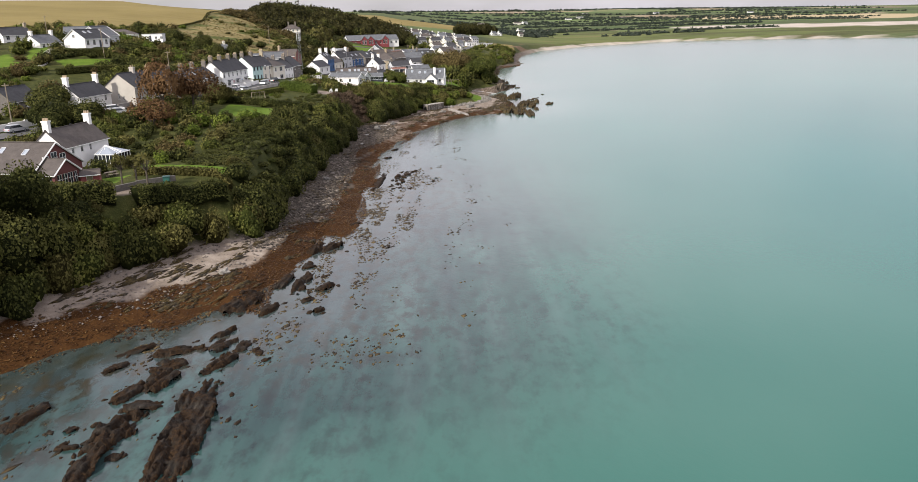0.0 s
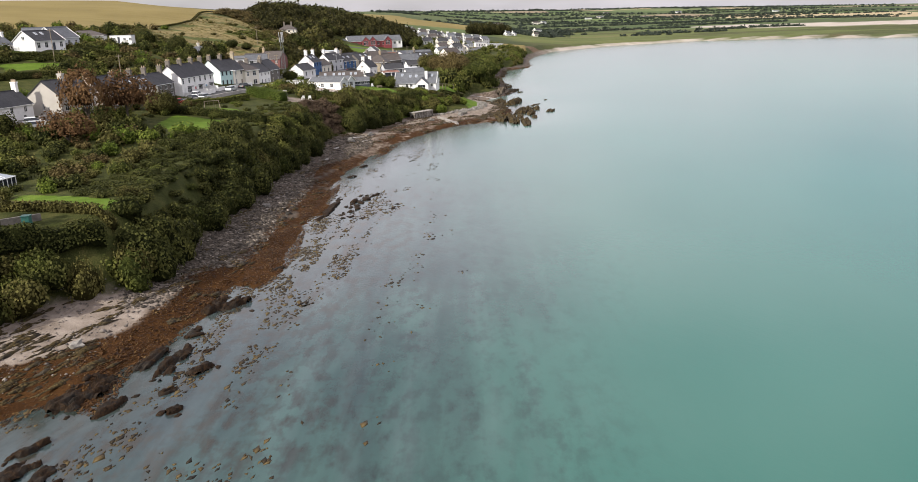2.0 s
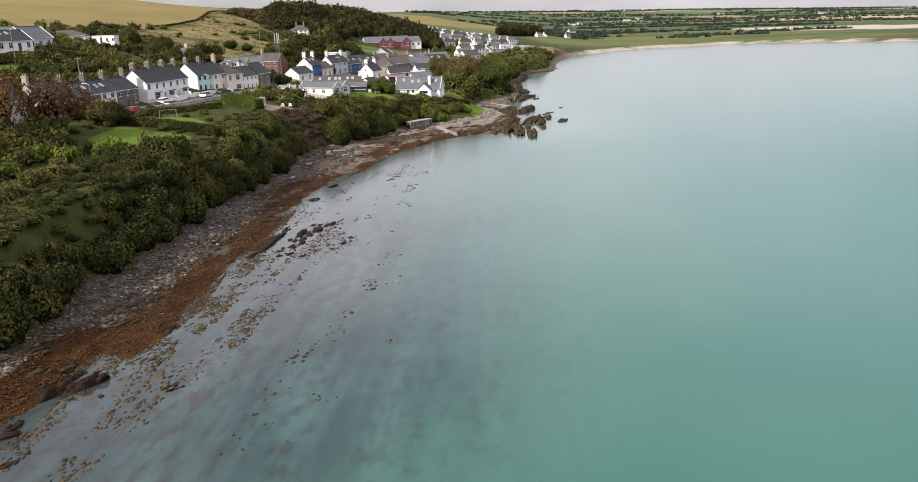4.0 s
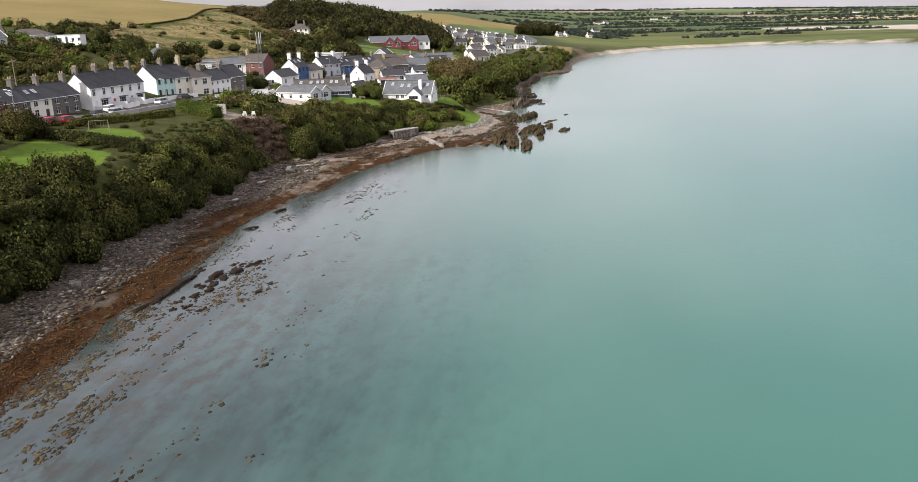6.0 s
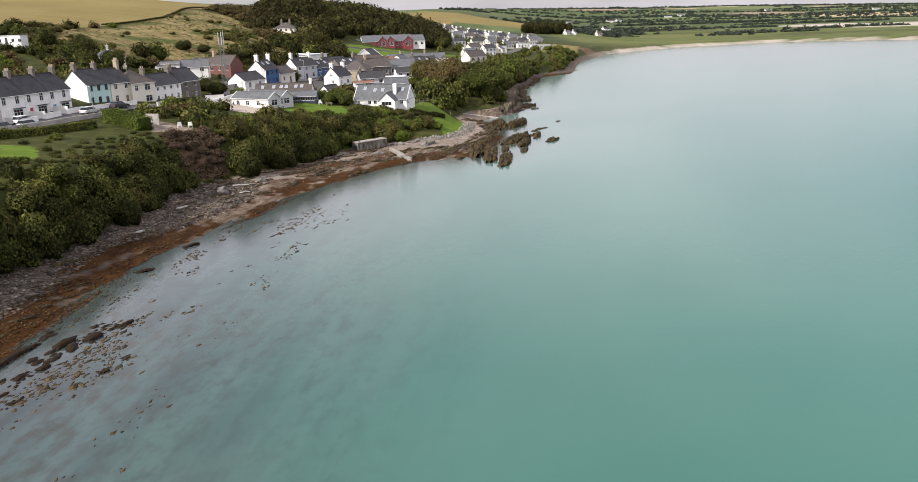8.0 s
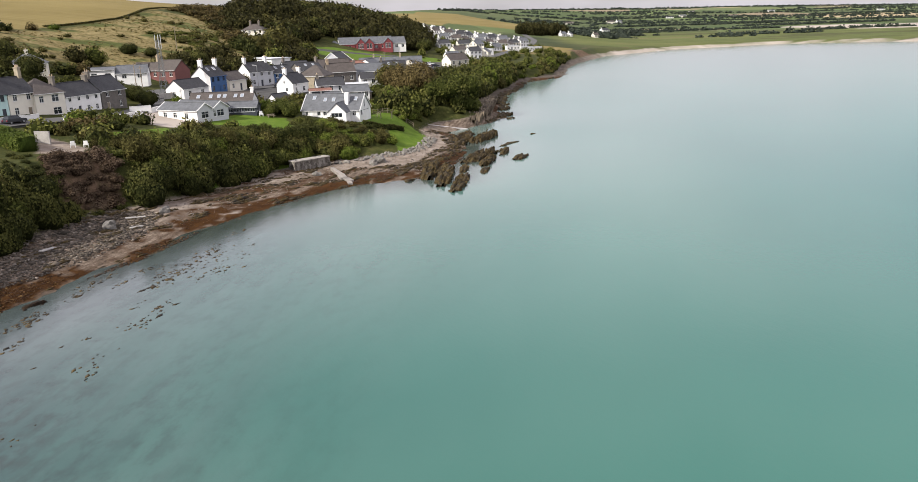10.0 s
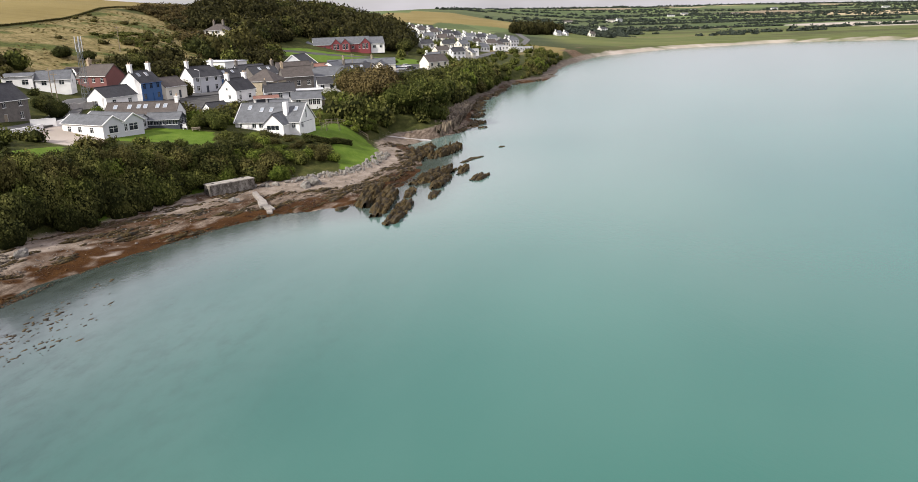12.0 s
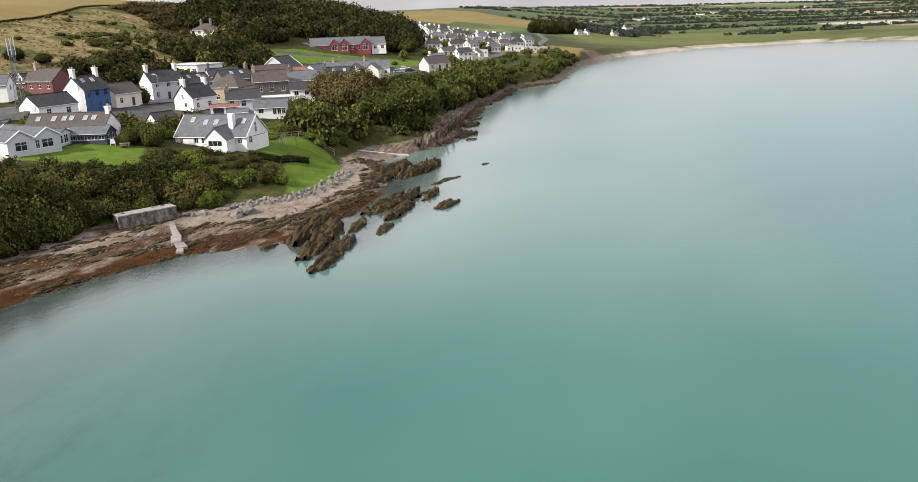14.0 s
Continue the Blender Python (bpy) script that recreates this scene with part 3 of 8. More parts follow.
def sheet(name, xs, ys, height, material):
    X, Y = np.meshgrid(xs, ys)
    Z = height(X, Y)
    nx, ny = len(xs), len(ys)
    i = (np.arange(ny - 1)[:, None] * nx + np.arange(nx - 1)[None, :]).ravel()
    quads = np.stack([i, i + 1, i + nx + 1, i + nx], 1)
    me = fast_mesh(name, np.stack([X, Y, Z], 2).reshape(-1, 3), quads, material, True)
    return new(name, me), X.ravel(), Y.ravel(), Z.ravel()


def lay(ob, key, values):
    a = ob.data.attributes.new(key, "FLOAT", "POINT")
    a.data.foreach_set("value", np.asarray(values, np.float32))


ROAD = [(-62, 160), (-48, 178), (-36, 205), (-24, 232), (-15, 250), (-9, 266), (-1, 281), (4, 296), (3, 316), (-3, 333), (4, 348), (17, 356), (26, 372), (32, 398), (48, 432), (72, 464), (92, 508), (112, 560), (128, 606), (150, 680), (172, 790), (175, 900)]
LAWNS = [[(-19.5, 189), (-18, 205.5), (-3.2, 197.5), (-1.7, 183), (-8, 180.5)], [(-16.5, 213), (-13, 223.5), (-7, 223), (-2.5, 213.5), (-6.5, 209)], [(-28.5, 139), (-20, 134), (-12.2, 129.4), (-11.6, 124.2), (-18, 126), (-25, 129)],
         [(20.5, 288), (31.9, 289), (40.7, 287.6), (37, 303), (25.5, 304.5)], [(55, 303.5), (52, 315), (59, 325), (66, 326), (71.5, 313), (70.3, 303), (63.5, 292.5), (62.4, 297), (60.5, 306)]]
LAWNS += [[(10, 492), (30, 520), (80, 528), (92, 508), (62, 487), (35, 470)], [(-80, 272), (-75, 276), (-74.2, 262), (-74, 251), (-79, 258)], [(-71.2, 273), (-60, 264), (-64, 260), (-71.4, 263)], [(-70.5, 255), (-54, 262), (-52.5, 258), (-66, 249)], [(-56, 279), (-49, 288), (-45.5, 285), (-50, 275)], [(-36, 126), (-27, 128), (-30, 117)],
         [(-95, 248), (-84, 262), (-78, 248), (-88, 238)], [(8, 268), (16, 280), (20, 272), (12, 262)], [(44, 334), (50, 336), (50, 330), (44, 329)]]
STUBBLE = [[(-60, 347), (-54, 405), (-50.4, 425), (-48, 446), (-48, 480), (-40, 560), (-30, 640), (-420, 700), (-420, 250), (-150, 300)], [(60, 862), (110, 905), (205, 905), (250, 950), (300, 1440), (120, 1520), (0, 1300)], [(130, 640), (172, 640), (186, 700), (160, 720)]]
DRY = [[(-62, 346), (-50, 400), (-46, 486), (-28, 496), (-12, 474), (0, 444), (10, 414), (6, 384), (-14, 366), (-34, 340), (-44, 330)], [(112, 600), (146, 604), (166, 690), (140, 700)]]
TAR = [[(4, 330), (12, 326), (22, 332), (30, 330), (33, 342), (42, 344), (52, 356), (62, 372), (64, 402), (56, 440), (44, 436), (36, 404), (22, 396), (10, 372), (4, 350)], [(0, 340), (8, 352), (22, 362), (28, 356), (14, 344), (8, 334)], [(66, 462), (82, 472), (96, 500), (84, 512), (66, 486)], [(14, 487), (30, 497), (62, 520), (60, 524), (26, 505)]]
YARD = [[(-27.6, 114), (-24.4, 114.4), (-23.6, 117), (-26.5, 118.6)], [(-0.5, 260), (12.0, 251.0), (12.0, 246), (5.5, 244.5), (3, 250)]]
STRAND = [(48.5, 283), (51.2, 276), (60, 278.6), (66.5, 280.6), (69.8, 291), (75, 303), (73, 318), (69, 314), (66, 297), (57, 290.5), (50, 287)]
PALE_YARD = [(2, 300), (5, 289), (10, 284), (17, 280.5), (22.5, 285.5), (20, 293), (11, 299), (6, 314)]
xs = steps(-4600, -62, 106, 4600, 1.35)
ys = steps(-160, 70, 350, 4600, 1.35)
xs = np.array(sorted(set(xs) | set(np.arange(108, 260, 3.5))))
ys = np.array(sorted(set(ys) | set(np.arange(430, 830, 4.0))))
ground, GX, GY, GZ = sheet("ground", xs, ys, land, GROUND)
tagged(ground, "coastal land of rough grass, shingle beach and stubble fields", "ground", kind="structure")
d_shore, d_foot = signed(SHORE, GX, GY), signed(FOOT, GX, GY)
far_r = np.hypot(GX, GY)


def polys(many, soft):
    v = np.full(GX.shape, -1e9)
    for p in many:
        v = np.maximum(v, signed(p, GX, GY))
    return np.clip(0.5 + v / soft, 0, 1)


lay(ground, "far", smooth(600, 900, far_r))
lay(ground, "lawn", np.maximum(polys(LAWNS, 1.6), smooth(2.0, 0.5, np.abs(d_foot - 0.3)) * smooth(0.5, 0.62, fbm(GX, GY, 9, 2, 71)) * smooth(215, 228, GY) * smooth(292, 284, GY)))
lay(ground, "marsh", smooth(640, 760, GY) * smooth(1330, 1200, far_r) * smooth(180, 215, GX))
lay(ground, "stubble", polys(STUBBLE, 6))
lay(ground, "dry", polys(DRY, 10))
lay(ground, "tar", polys(TAR, 2.0))
lay(ground, "sand", polys([PALE_YARD], 1.2) + 0.62 * smooth(1.5, -0.5, d_foot) * smooth(640, 700, GY) * smooth(185, 225, GX) + smooth(0.5, 0.8, smooth(500, 640, GX) * smooth(1200, 1260, far_r) * smooth(1480, 1400, far_r) * smooth(-0.1, 0.25, waves(GX, GY, 200, 8) + 0.5)))
lay(ground, "slaty", smooth(112, 128, GY) * smooth(232, 205, GY) + 0.8 * smooth(340, 360, GY) * smooth(700, 640, GY))
lay(ground, "soil", 0.8 * smooth(0.55, 0.68, fbm(GX, GY, 26, 3, 72)) * smooth(9, 5, np.abs(d_foot - 5)) * smooth(540, 570, GY) * smooth(800, 740, GY) * 0.9 + 0.7 * smooth(6, 3.5, np.hypot(GX - 14, (GY - 241) * 0.8)) * smooth(-1, 1, d_foot))
lay(ground, "gravel", np.maximum(smooth(1.5, -1.0, d_foot) * smooth(600, 400, GY) + smooth(400, 500, GY) * smooth(1.0, -1.5, d_foot) * (1 - smooth(640, 700, GY) * smooth(185, 225, GX)), polys(YARD, 1.5)))
strand = 1 - polys([STRAND], 2.0)
lay(ground, "bed", strand * (smooth(0.2, 0.75, smooth(2, -2, d_foot) * smooth(-3, 1, d_shore) * np.clip(0.75 + 0.8 * waves(GX, GY, 6, 9), 0, 1)) * smooth(130, 230, GY) * smooth(350, 310, GY) + smooth(330, 345, GY) * smooth(1, -1, d_foot) * smooth(440, 400, GY)))
wrack_width = 4.6 + (3.0 + 7.0 * (fbm(GX, GY, 5, 3, 76) - 0.5)) * smooth(108, 100, GY) + 1.0 * smooth(118, 126, GY) * smooth(215, 200, GY) - 0.8 * smooth(235, 262, GY) + 1.3 * waves(GX, GY, 7, 10) + 2.0 * (fbm(GX, GY, 2.5, 3, 77) - 0.5)
lay(ground, "kelp", strand * 0.62 * smooth(0.47, 0.57, fbm((GX * 0.64 + GY * 0.77) * 0.22, GY * 0.64 - GX * 0.77, 1.9, 3, 78)) * smooth(228, 242, GY) * smooth(300, 280, GY) * smooth(0.5, -1, d_foot) * smooth(-1, 1, d_shore) + 0.8 * smooth(4.5, 1.5, d_shore) * smooth(342, 352, GY) * smooth(560, 500, GY) * smooth(0.4, 0.55, fbm(GX, GY, 7, 3, 79)) * smooth(0, -2, d_foot) + smooth(wrack_width + 1.5, wrack_width - 1.5, d_shore) * smooth(338, 315, GY) * (1 - smooth(140, 160, GY) * 0.75 * smooth(0.56, 0.64, fbm((GX * 0.35 + GY * 0.94) * 0.12, GY * 0.35 - GX * 0.94, 1.6, 2, 80))))

sx = steps(-4600, -45, 100, 4600, 2.4)
sy = steps(-400, 30, 300, 1700, 2.4)
water, WX, WY, WZ = sheet("water", sx, sy, lambda x, y: np.zeros(x.shape), SEA)
tagged(water, "calm milky turquoise sea, greyer over the shallows", "water", kind="structure")
d_w = -signed(SHORE, WX, WY)
lay(water, "shallow", np.clip(np.exp(-np.clip(d_w - 8, 0, None) / (17 + 7 * smooth(240, 190, WY))) + 0.10 * waves(WX, WY, 18, 11) * smooth(60, 20, d_w), 0, 1) * smooth(700, 420, WY) * (1 - 0.2 * smooth(135, 95, WY) * smooth(6, 20, d_w)))
reef_zone = smooth(54, 16, d_w) * (0.55 * smooth(240, 205, WY) + 0.45 * smooth(190, 120, WY)) * np.clip(0.75 + 0.5 * waves(WX, WY, 14, 12), 0, 1)
lay(water, "reef", np.clip(reef_zone * (0.85 + 0.5 * smooth(120, 70, WY)), 0, 1))
lay(water, "weedbed", np.clip((0.55 * smooth(215, 150, WY) + 0.45 * smooth(150, 95, WY)) * smooth(50, 8, d_w) * (0.65 + 0.9 * fbm(WX * 1.0, WY * 0.4, 9, 3, 91)), 0, 0.66))
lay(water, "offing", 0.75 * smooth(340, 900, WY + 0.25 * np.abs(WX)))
lay(water, "rippled", smooth(30, 8, d_w) * smooth(205, 235, WY) * smooth(345, 320, WY))
lay(water, "milky", smooth(225, 262, WY))
lay(water, "edge", smooth(7 + 9 * smooth(215, 240, WY), 1.5, d_w + 2.5 * waves(WX, WY, 6, 15)) * (0.6 + 0.28 * smooth(215, 240, WY)) * smooth(345, 300, WY))
lay(water, "kelpy", smooth(30, 4, d_w) * smooth(200, 165, WY) * np.clip(0.7 + 0.8 * waves(WX, WY, 9, 13), 0, 1))


# ---- building blocks ----
def part(name, bm, material, parent=None, label="", at=None):
    """Links a bmesh as one mesh object, under a thing if one is given."""
    me = bpy.data.meshes.new(name)
    bm.normal_update()
    bm.to_mesh(me)
    bm.free()
    me.materials.append(material)
    ob = new(name, me)
    if parent is not None:
        ob.parent = parent
    if at is not None:
        ob.matrix_local = at
    return tagged(ob, label)


def box(bm, x0, x1, y0, y1, z0, z1, m=None):
    v = [bm.verts.new((x, y, z)) for z in (z0, z1) for x, y in ((x0, y0), (x1, y0), (x1, y1), (x0, y1))]
    if m is not None:
        for k in v:
            k.co = m @ k.co
    for f in ((3, 2, 1, 0), (4, 5, 6, 7), (0, 1, 5, 4), (1, 2, 6, 5), (2, 3, 7, 6), (3, 0, 4, 7)):
        bm.faces.new([v[i] for i in f])
    return v


def tube(bm, a, b, r0, r1, sides=7):
    a, b = Vector(a), Vector(b)
    q = (b - a).to_track_quat("Z", "Y")
    rings = []
    for c, r in ((a, r0), (b, r1)):
        rings.append([bm.verts.new(c + q @ Vector((r * math.cos(6.2832 * i / sides), r * math.sin(6.2832 * i / sides), 0))) for i in range(sides)])
    for i in range(sides):
        j = (i + 1) % sides
        bm.faces.new((rings[0][i], rings[0][j], rings[1][j], rings[1][i]))
    bm.faces.new(rings[0][::-1])
    bm.faces.new(rings[1])


def blob(bm, c, r, seed, sub=1, rough=0.25):
    made = bmesh.ops.create_icosphere(bm, subdivisions=sub, radius=1.0)["verts"]
    for v in made:
        k = 1 + rough * noise.noise(v.co * 1.7 + Vector((seed * 3.1, seed * 1.7, 0)))
        v.co = Vector((v.co.x * r[0] * k + c[0], v.co.y * r[1] * k + c[1], v.co.z * r[2] * k + c[2]))


def wall_face(bm, o, u, w, h, holes, inner, z0=0.0, depth=0.16):
    """An upright wall from o along u, with openings (x, z, width, height) and their reveals."""
    o, u, inner = Vector(o), Vector(u), Vector(inner)
    cx = sorted({0.0, w, *(v for x, z, a, b in holes for v in (x, x + a))})
    cz = sorted({z0, h, *(v for x, z, a, b in holes for v in (z, z + b))})
    for x0, x1 in zip(cx, cx[1:]):
        for z0_, z1_ in zip(cz, cz[1:]):
            mx, mz = (x0 + x1) / 2, (z0_ + z1_) / 2
            if any(x < mx < x + a and z < mz < z + b for x, z, a, b in holes):
                continue
            bm.faces.new([bm.verts.new(o + u * x + Vector((0, 0, z))) for x, z in ((x0, z0_), (x1, z0_), (x1, z1_), (x0, z1_))])
    for x, z, a, b in holes:
        q = [(x, z), (x + a, z), (x + a, z + b), (x, z + b)]
        for (ax, az), (bx, bz) in zip(q, q[1:] + q[:1]):
            p0, p1 = o + u * ax + Vector((0, 0, az)), o + u * bx + Vector((0, 0, bz))
            bm.faces.new([bm.verts.new(p) for p in (p0, p1, p1 + inner * depth, p0 + inner * depth)])


def window(parent, at, w, h, frame_mat, door=None, bars=1):
    """A window, or a door, in its opening; its own x runs along the wall, y inwards."""
    e = 0.05
    bm = bmesh.new()
    loops = [[bm.verts.new((x, y, z)) for x, z in ((a, a), (w - a, a), (w - a, h - a), (a, h - a))] for y, a in ((0.06, 0.0), (0.06, e), (0.14, e), (0.14, 0.0))]
    for p, q in zip(loops, loops[1:] + loops[:1]):
        for i in range(4):
            bm.faces.new((p[i], q[i], q[(i + 1) % 4], p[(i + 1) % 4]))
    bmesh.ops.recalc_face_normals(bm, faces=bm.faces)
    fr = part("door" if door else "window", bm, frame_mat, parent, at=at)
    if door is None:
        for k in range(bars):
            x = w * (k + 1) / (bars + 1)
            bm = bmesh.new()
            box(bm, x - 0.025, x + 0.025, 0.07, 0.13, e, h - e)
            part("mullion", bm, frame_mat, fr)
        if h > 1.0:
            bm = bmesh.new()
            box(bm, e, w - e, 0.075, 0.125, h * 0.62, h * 0.62 + 0.05)
            part("transom", bm, frame_mat, fr)
    bm = bmesh.new()
    box(bm, e, w - e, 0.10, 0.13, e, h - e)
    part("door_leaf" if door else "pane", bm, door or GLASS, fr)
    if door is None and w < 3.0:
        bm = bmesh.new()
        box(bm, -0.06, w + 0.06, -0.07, 0.05, -0.08, 0.0)
        part("sill", bm, frame_mat, fr)


def put_openings(ob, holes, corner, u, inner, frame_mat, local, top=99.0):
    turn = Matrix((( u[0], inner[0], 0, 0), (u[1], inner[1], 0, 0), (0, 0, 1, 0), (0, 0, 0, 1)))
    for h in holes:
        x, z, w, hh = h[:4]
        door = h[4] if len(h) > 4 else None
        proud = -0.11 if z + hh > top else 0.0
        at = local @ Matrix.Translation(Vector(corner) + Vector(u) * x + Vector(inner) * proud + Vector((0, 0, z))) @ turn
        window(ob, at, w, hh, frame_mat, door, 2 if w > 2.2 else 1)


def rows_of(L, cols, floors, door=None, w=1.1, h=1.4, first=0.85, up=2.7, door_mat=None, inset=0.0):
    """Even rows of windows; door: the column on the ground floor that is a door."""
    out = []
    for f in range(floors):
        for c in range(cols):
            x = inset + (L - 2 * inset) * (c + 0.5) / cols - w / 2
            if f == 0 and c == door:
                out.append((x, 0.06, w, 2.1, door_mat or DARK_TRIM))
            else:
                out.append((x, first + f * up, w, h))
    return out


def roof_slab(bm, uvl, pts, thick):
    """A sloping slab with its upper corners pts (eave left, eave right, top right, top left); slates follow the slope."""
    P = [Vector(p) for p in pts]
    nrm = (P[1] - P[0]).cross(P[-1] - P[0]).normalized()
    top = [bm.verts.new(p) for p in P]
    low = [bm.verts.new(p - nrm * thick) for p in P]
    f = bm.faces.new(top)
    u = (P[1] - P[0]).normalized()
    v = nrm.cross(u)
    for lp in f.loops:
        lp[uvl].uv = ((lp.vert.co - P[0]).dot(u), (lp.vert.co - P[0]).dot(v))
    bm.faces.new(low[::-1])
    k = len(P)
    for i in range(k):
        j = (i + 1) % k
        bm.faces.new((top[i], low[i], low[j], top[j]))


def chimney(ob, x, y, z0, z1, material, local, pots=2, wx=0.7, wy=1.1):
    bm = bmesh.new()
    box(bm, -wx / 2, wx / 2, -wy / 2, wy / 2, z0, z1 - 0.25)
    box(bm, -wx / 2 - 0.08, wx / 2 + 0.08, -wy / 2 - 0.08, wy / 2 + 0.08, z1 - 0.25, z1)
    ch = part("chimney", bm, material, ob, at=local @ Matrix.Translation((x, y, 0)))
    for i in range(pots):
        bm = bmesh.new()
        py = (i + 0.5) / pots * wy - wy / 2
        tube(bm, (0, py, z1), (0, py, z1 + 0.45), 0.14, 0.11)
        part("chimney_pot", bm, POT, ch)


def house(name, label, P, ang, L, D, zg, ze, zr, wall, roof, front=(), left=(), right=(), back=(), chim=(), chim_mat=None, hip=False, frame_mat=None, side=None, into=None,
          front_mat=None, sky=(), over=0.28, ridge_at=0.5, group="", verge=None, pots=2):
    """A house with its front from P along the angle, its depth behind; windows are openings in the walls. chim: (x, top, pots) along the ridge; sky: roof lights (x, up the front slope)."""
    frame_mat = frame_mat or TRIM
    base = pose(P[0], P[1], zg, 0, 0, ang)
    if into is None:
        ob = new(name)
        ob.matrix_world = base
        tagged(ob, label, "house", group)
        local = Matrix()
    else:
        ob, local = into, into.matrix_world.inverted() @ base
    he, hr, yr = ze - zg, zr - zg, D * ridge_at
    for key, holes, o, u, inner, w, mat in (("front", front, (0, 0, 0), (1, 0, 0), (0, 1, 0), L, front_mat or wall), ("right", right, (L, 0, 0), (0, 1, 0), (-1, 0, 0), D, side or wall),
                                            ("back", back, (L, D, 0), (-1, 0, 0), (0, -1, 0), L, wall), ("left", left, (0, D, 0), (0, -1, 0), (1, 0, 0), D, side or wall)):
        if key in ("front", "back"):
            holes = [(h[0], min(h[1], he - 0.12 - h[3]), *h[2:]) for h in holes]
        bm = bmesh.new()
        wall_face(bm, o, u, w, he, [h[:4] for h in holes if h[1] + h[3] <= he - 0.02], inner, -1.6)
        if key in ("left", "right") and not hip and zr > ze:
            yy = yr if key == "right" else D - yr
            bm.faces.new([bm.verts.new(Vector(o) + Vector(u) * a + Vector((0, 0, z))) for a, z in ((0, he), (w, he), (yy, hr - 0.12))])
        bmesh.ops.remove_doubles(bm, verts=bm.verts, dist=0.001)
        part("wall", bm, mat, ob, at=local)
        put_openings(ob, holes, o, u, inner, frame_mat, local, he - 0.02)
    bm = bmesh.new()
    uvl = bm.loops.layers.uv.new("UVMap")
    s1, s2 = (hr - he) / max(yr, 0.1), (hr - he) / max(D - yr, 0.1)
    e1, e2, v = he - over * s1, he - over * s2, over * 0.6
    if hr - he < 0.05:
        box(bm, -over, L + over, -over, D + over, he, he + 0.22)
    elif hip:
        ins = min(D * 0.5, L * 0.45)
        A, B, C, E = (-over, -over, e1), (L + over, -over, e1), (L + over, D + over, e2), (-over, D + over, e2)
        r0, r1 = (ins, yr, hr), (L - ins, yr, hr)
        for pts in ((A, B, r1, r0), (B, C, r1), (C, E, r0, r1), (E, A, r0)):
            roof_slab(bm, uvl, pts, 0.12)
    else:
        roof_slab(bm, uvl, ((-v, -over, e1), (L + v, -over, e1), (L + v, yr, hr), (-v, yr, hr)), 0.14)
        roof_slab(bm, uvl, ((L + v, D + over, e2), (-v, D + over, e2), (-v, yr, hr), (L + v, yr, hr)), 0.14)
    rf = part("roof", bm, roof, ob, at=local)
    if hr - he > 0.05:
        bm = bmesh.new()
        ins = min(D * 0.5, L * 0.45) if hip else -v
        tube(bm, (ins, yr, hr + 0.02), (L - ins, yr, hr + 0.02), 0.10, 0.10, 6)
        part("ridge", bm, roof if not verge else roof, rf)
        bm = bmesh.new()
        tube(bm, (-v, -over - 0.05, e1 - 0.06), (L + v, -over - 0.05, e1 - 0.06), 0.06, 0.06, 6)
        part("gutter", bm, frame_mat, rf)
        if verge and not hip:
            for x in (-v - 0.03, L + v + 0.03):
                for ya, za in ((-over, e1), (D + over, e2)):
                    bm = bmesh.new()
                    tube(bm, (x, ya, za - 0.03), (x, yr, hr - 0.03), 0.13, 0.13, 4)
                    part("verge_board", bm, verge, rf)
    for k, (x, t) in enumerate(sky):
        y0 = yr * t
        at = Matrix.Translation((x, y0, he + s1 * y0 + 0.03)) @ Matrix.Rotation(math.atan(s1), 4, "X")
        bm = bmesh.new()
        for bx in ((0, 0.8, 0, 0.07), (0, 0.8, 1.13, 1.2), (0, 0.07, 0.07, 1.13), (0.73, 0.8, 0.07, 1.13)):
            box(bm, *bx, -0.05, 0.09)
        fr = part("roof_light", bm, PALE_GREY, rf, at=at)
        bm = bmesh.new()
        box(bm, 0.07, 0.73, 0.07, 1.13, 0.0, 0.05)
        part("pane", bm, SKYGLASS, fr)
    for x, top, *rest in chim:
        chimney(ob, x, yr, hr - 0.7, top - zg, chim_mat or wall, local, rest[0] if rest else pots)
    return ob


SKYGLASS, n, l, b = nodes_of("roof_light_glass")
b.inputs["Base Color"].default_value = (0.25, 0.28, 0.32, 1)
b.inputs["Roughness"].default_value = 0.08


# ---- the houses ----
TU = (math.cos(radians(71.3)), math.sin(radians(71.3)))


def along(p, s, u=TU):
    return (p[0] + u[0] * s, p[1] + u[1] * s)


# terrace above the bank
T0, T1 = (-22.5, 245.4), (-24.0, 243.0)
house("terraced_house", "dark brown stone terraced house with slate roof", along(T1, -22.4), 71.3, 8.2, 7, 13.9, 18.3, 20.8, STONE, SLATE, rows_of(8.2, 3, 2, 2, door_mat=WOOD), chim=((0.4, 22.4), (7.8, 22.4)), group="terrace above the bank", sky=((2, 0.4), (5, 0.4)))
house("terraced_house", "cream rendered terraced house with slate roof", along(T1, -14.1), 71.3, 5.8, 7, 13.9, 18.3, 20.8, CREAM, SLATE, rows_of(5.8, 2, 2, 1, door_mat=DARK_TRIM), group="terrace above the bank", sky=((1, 0.4), (3, 0.4)))
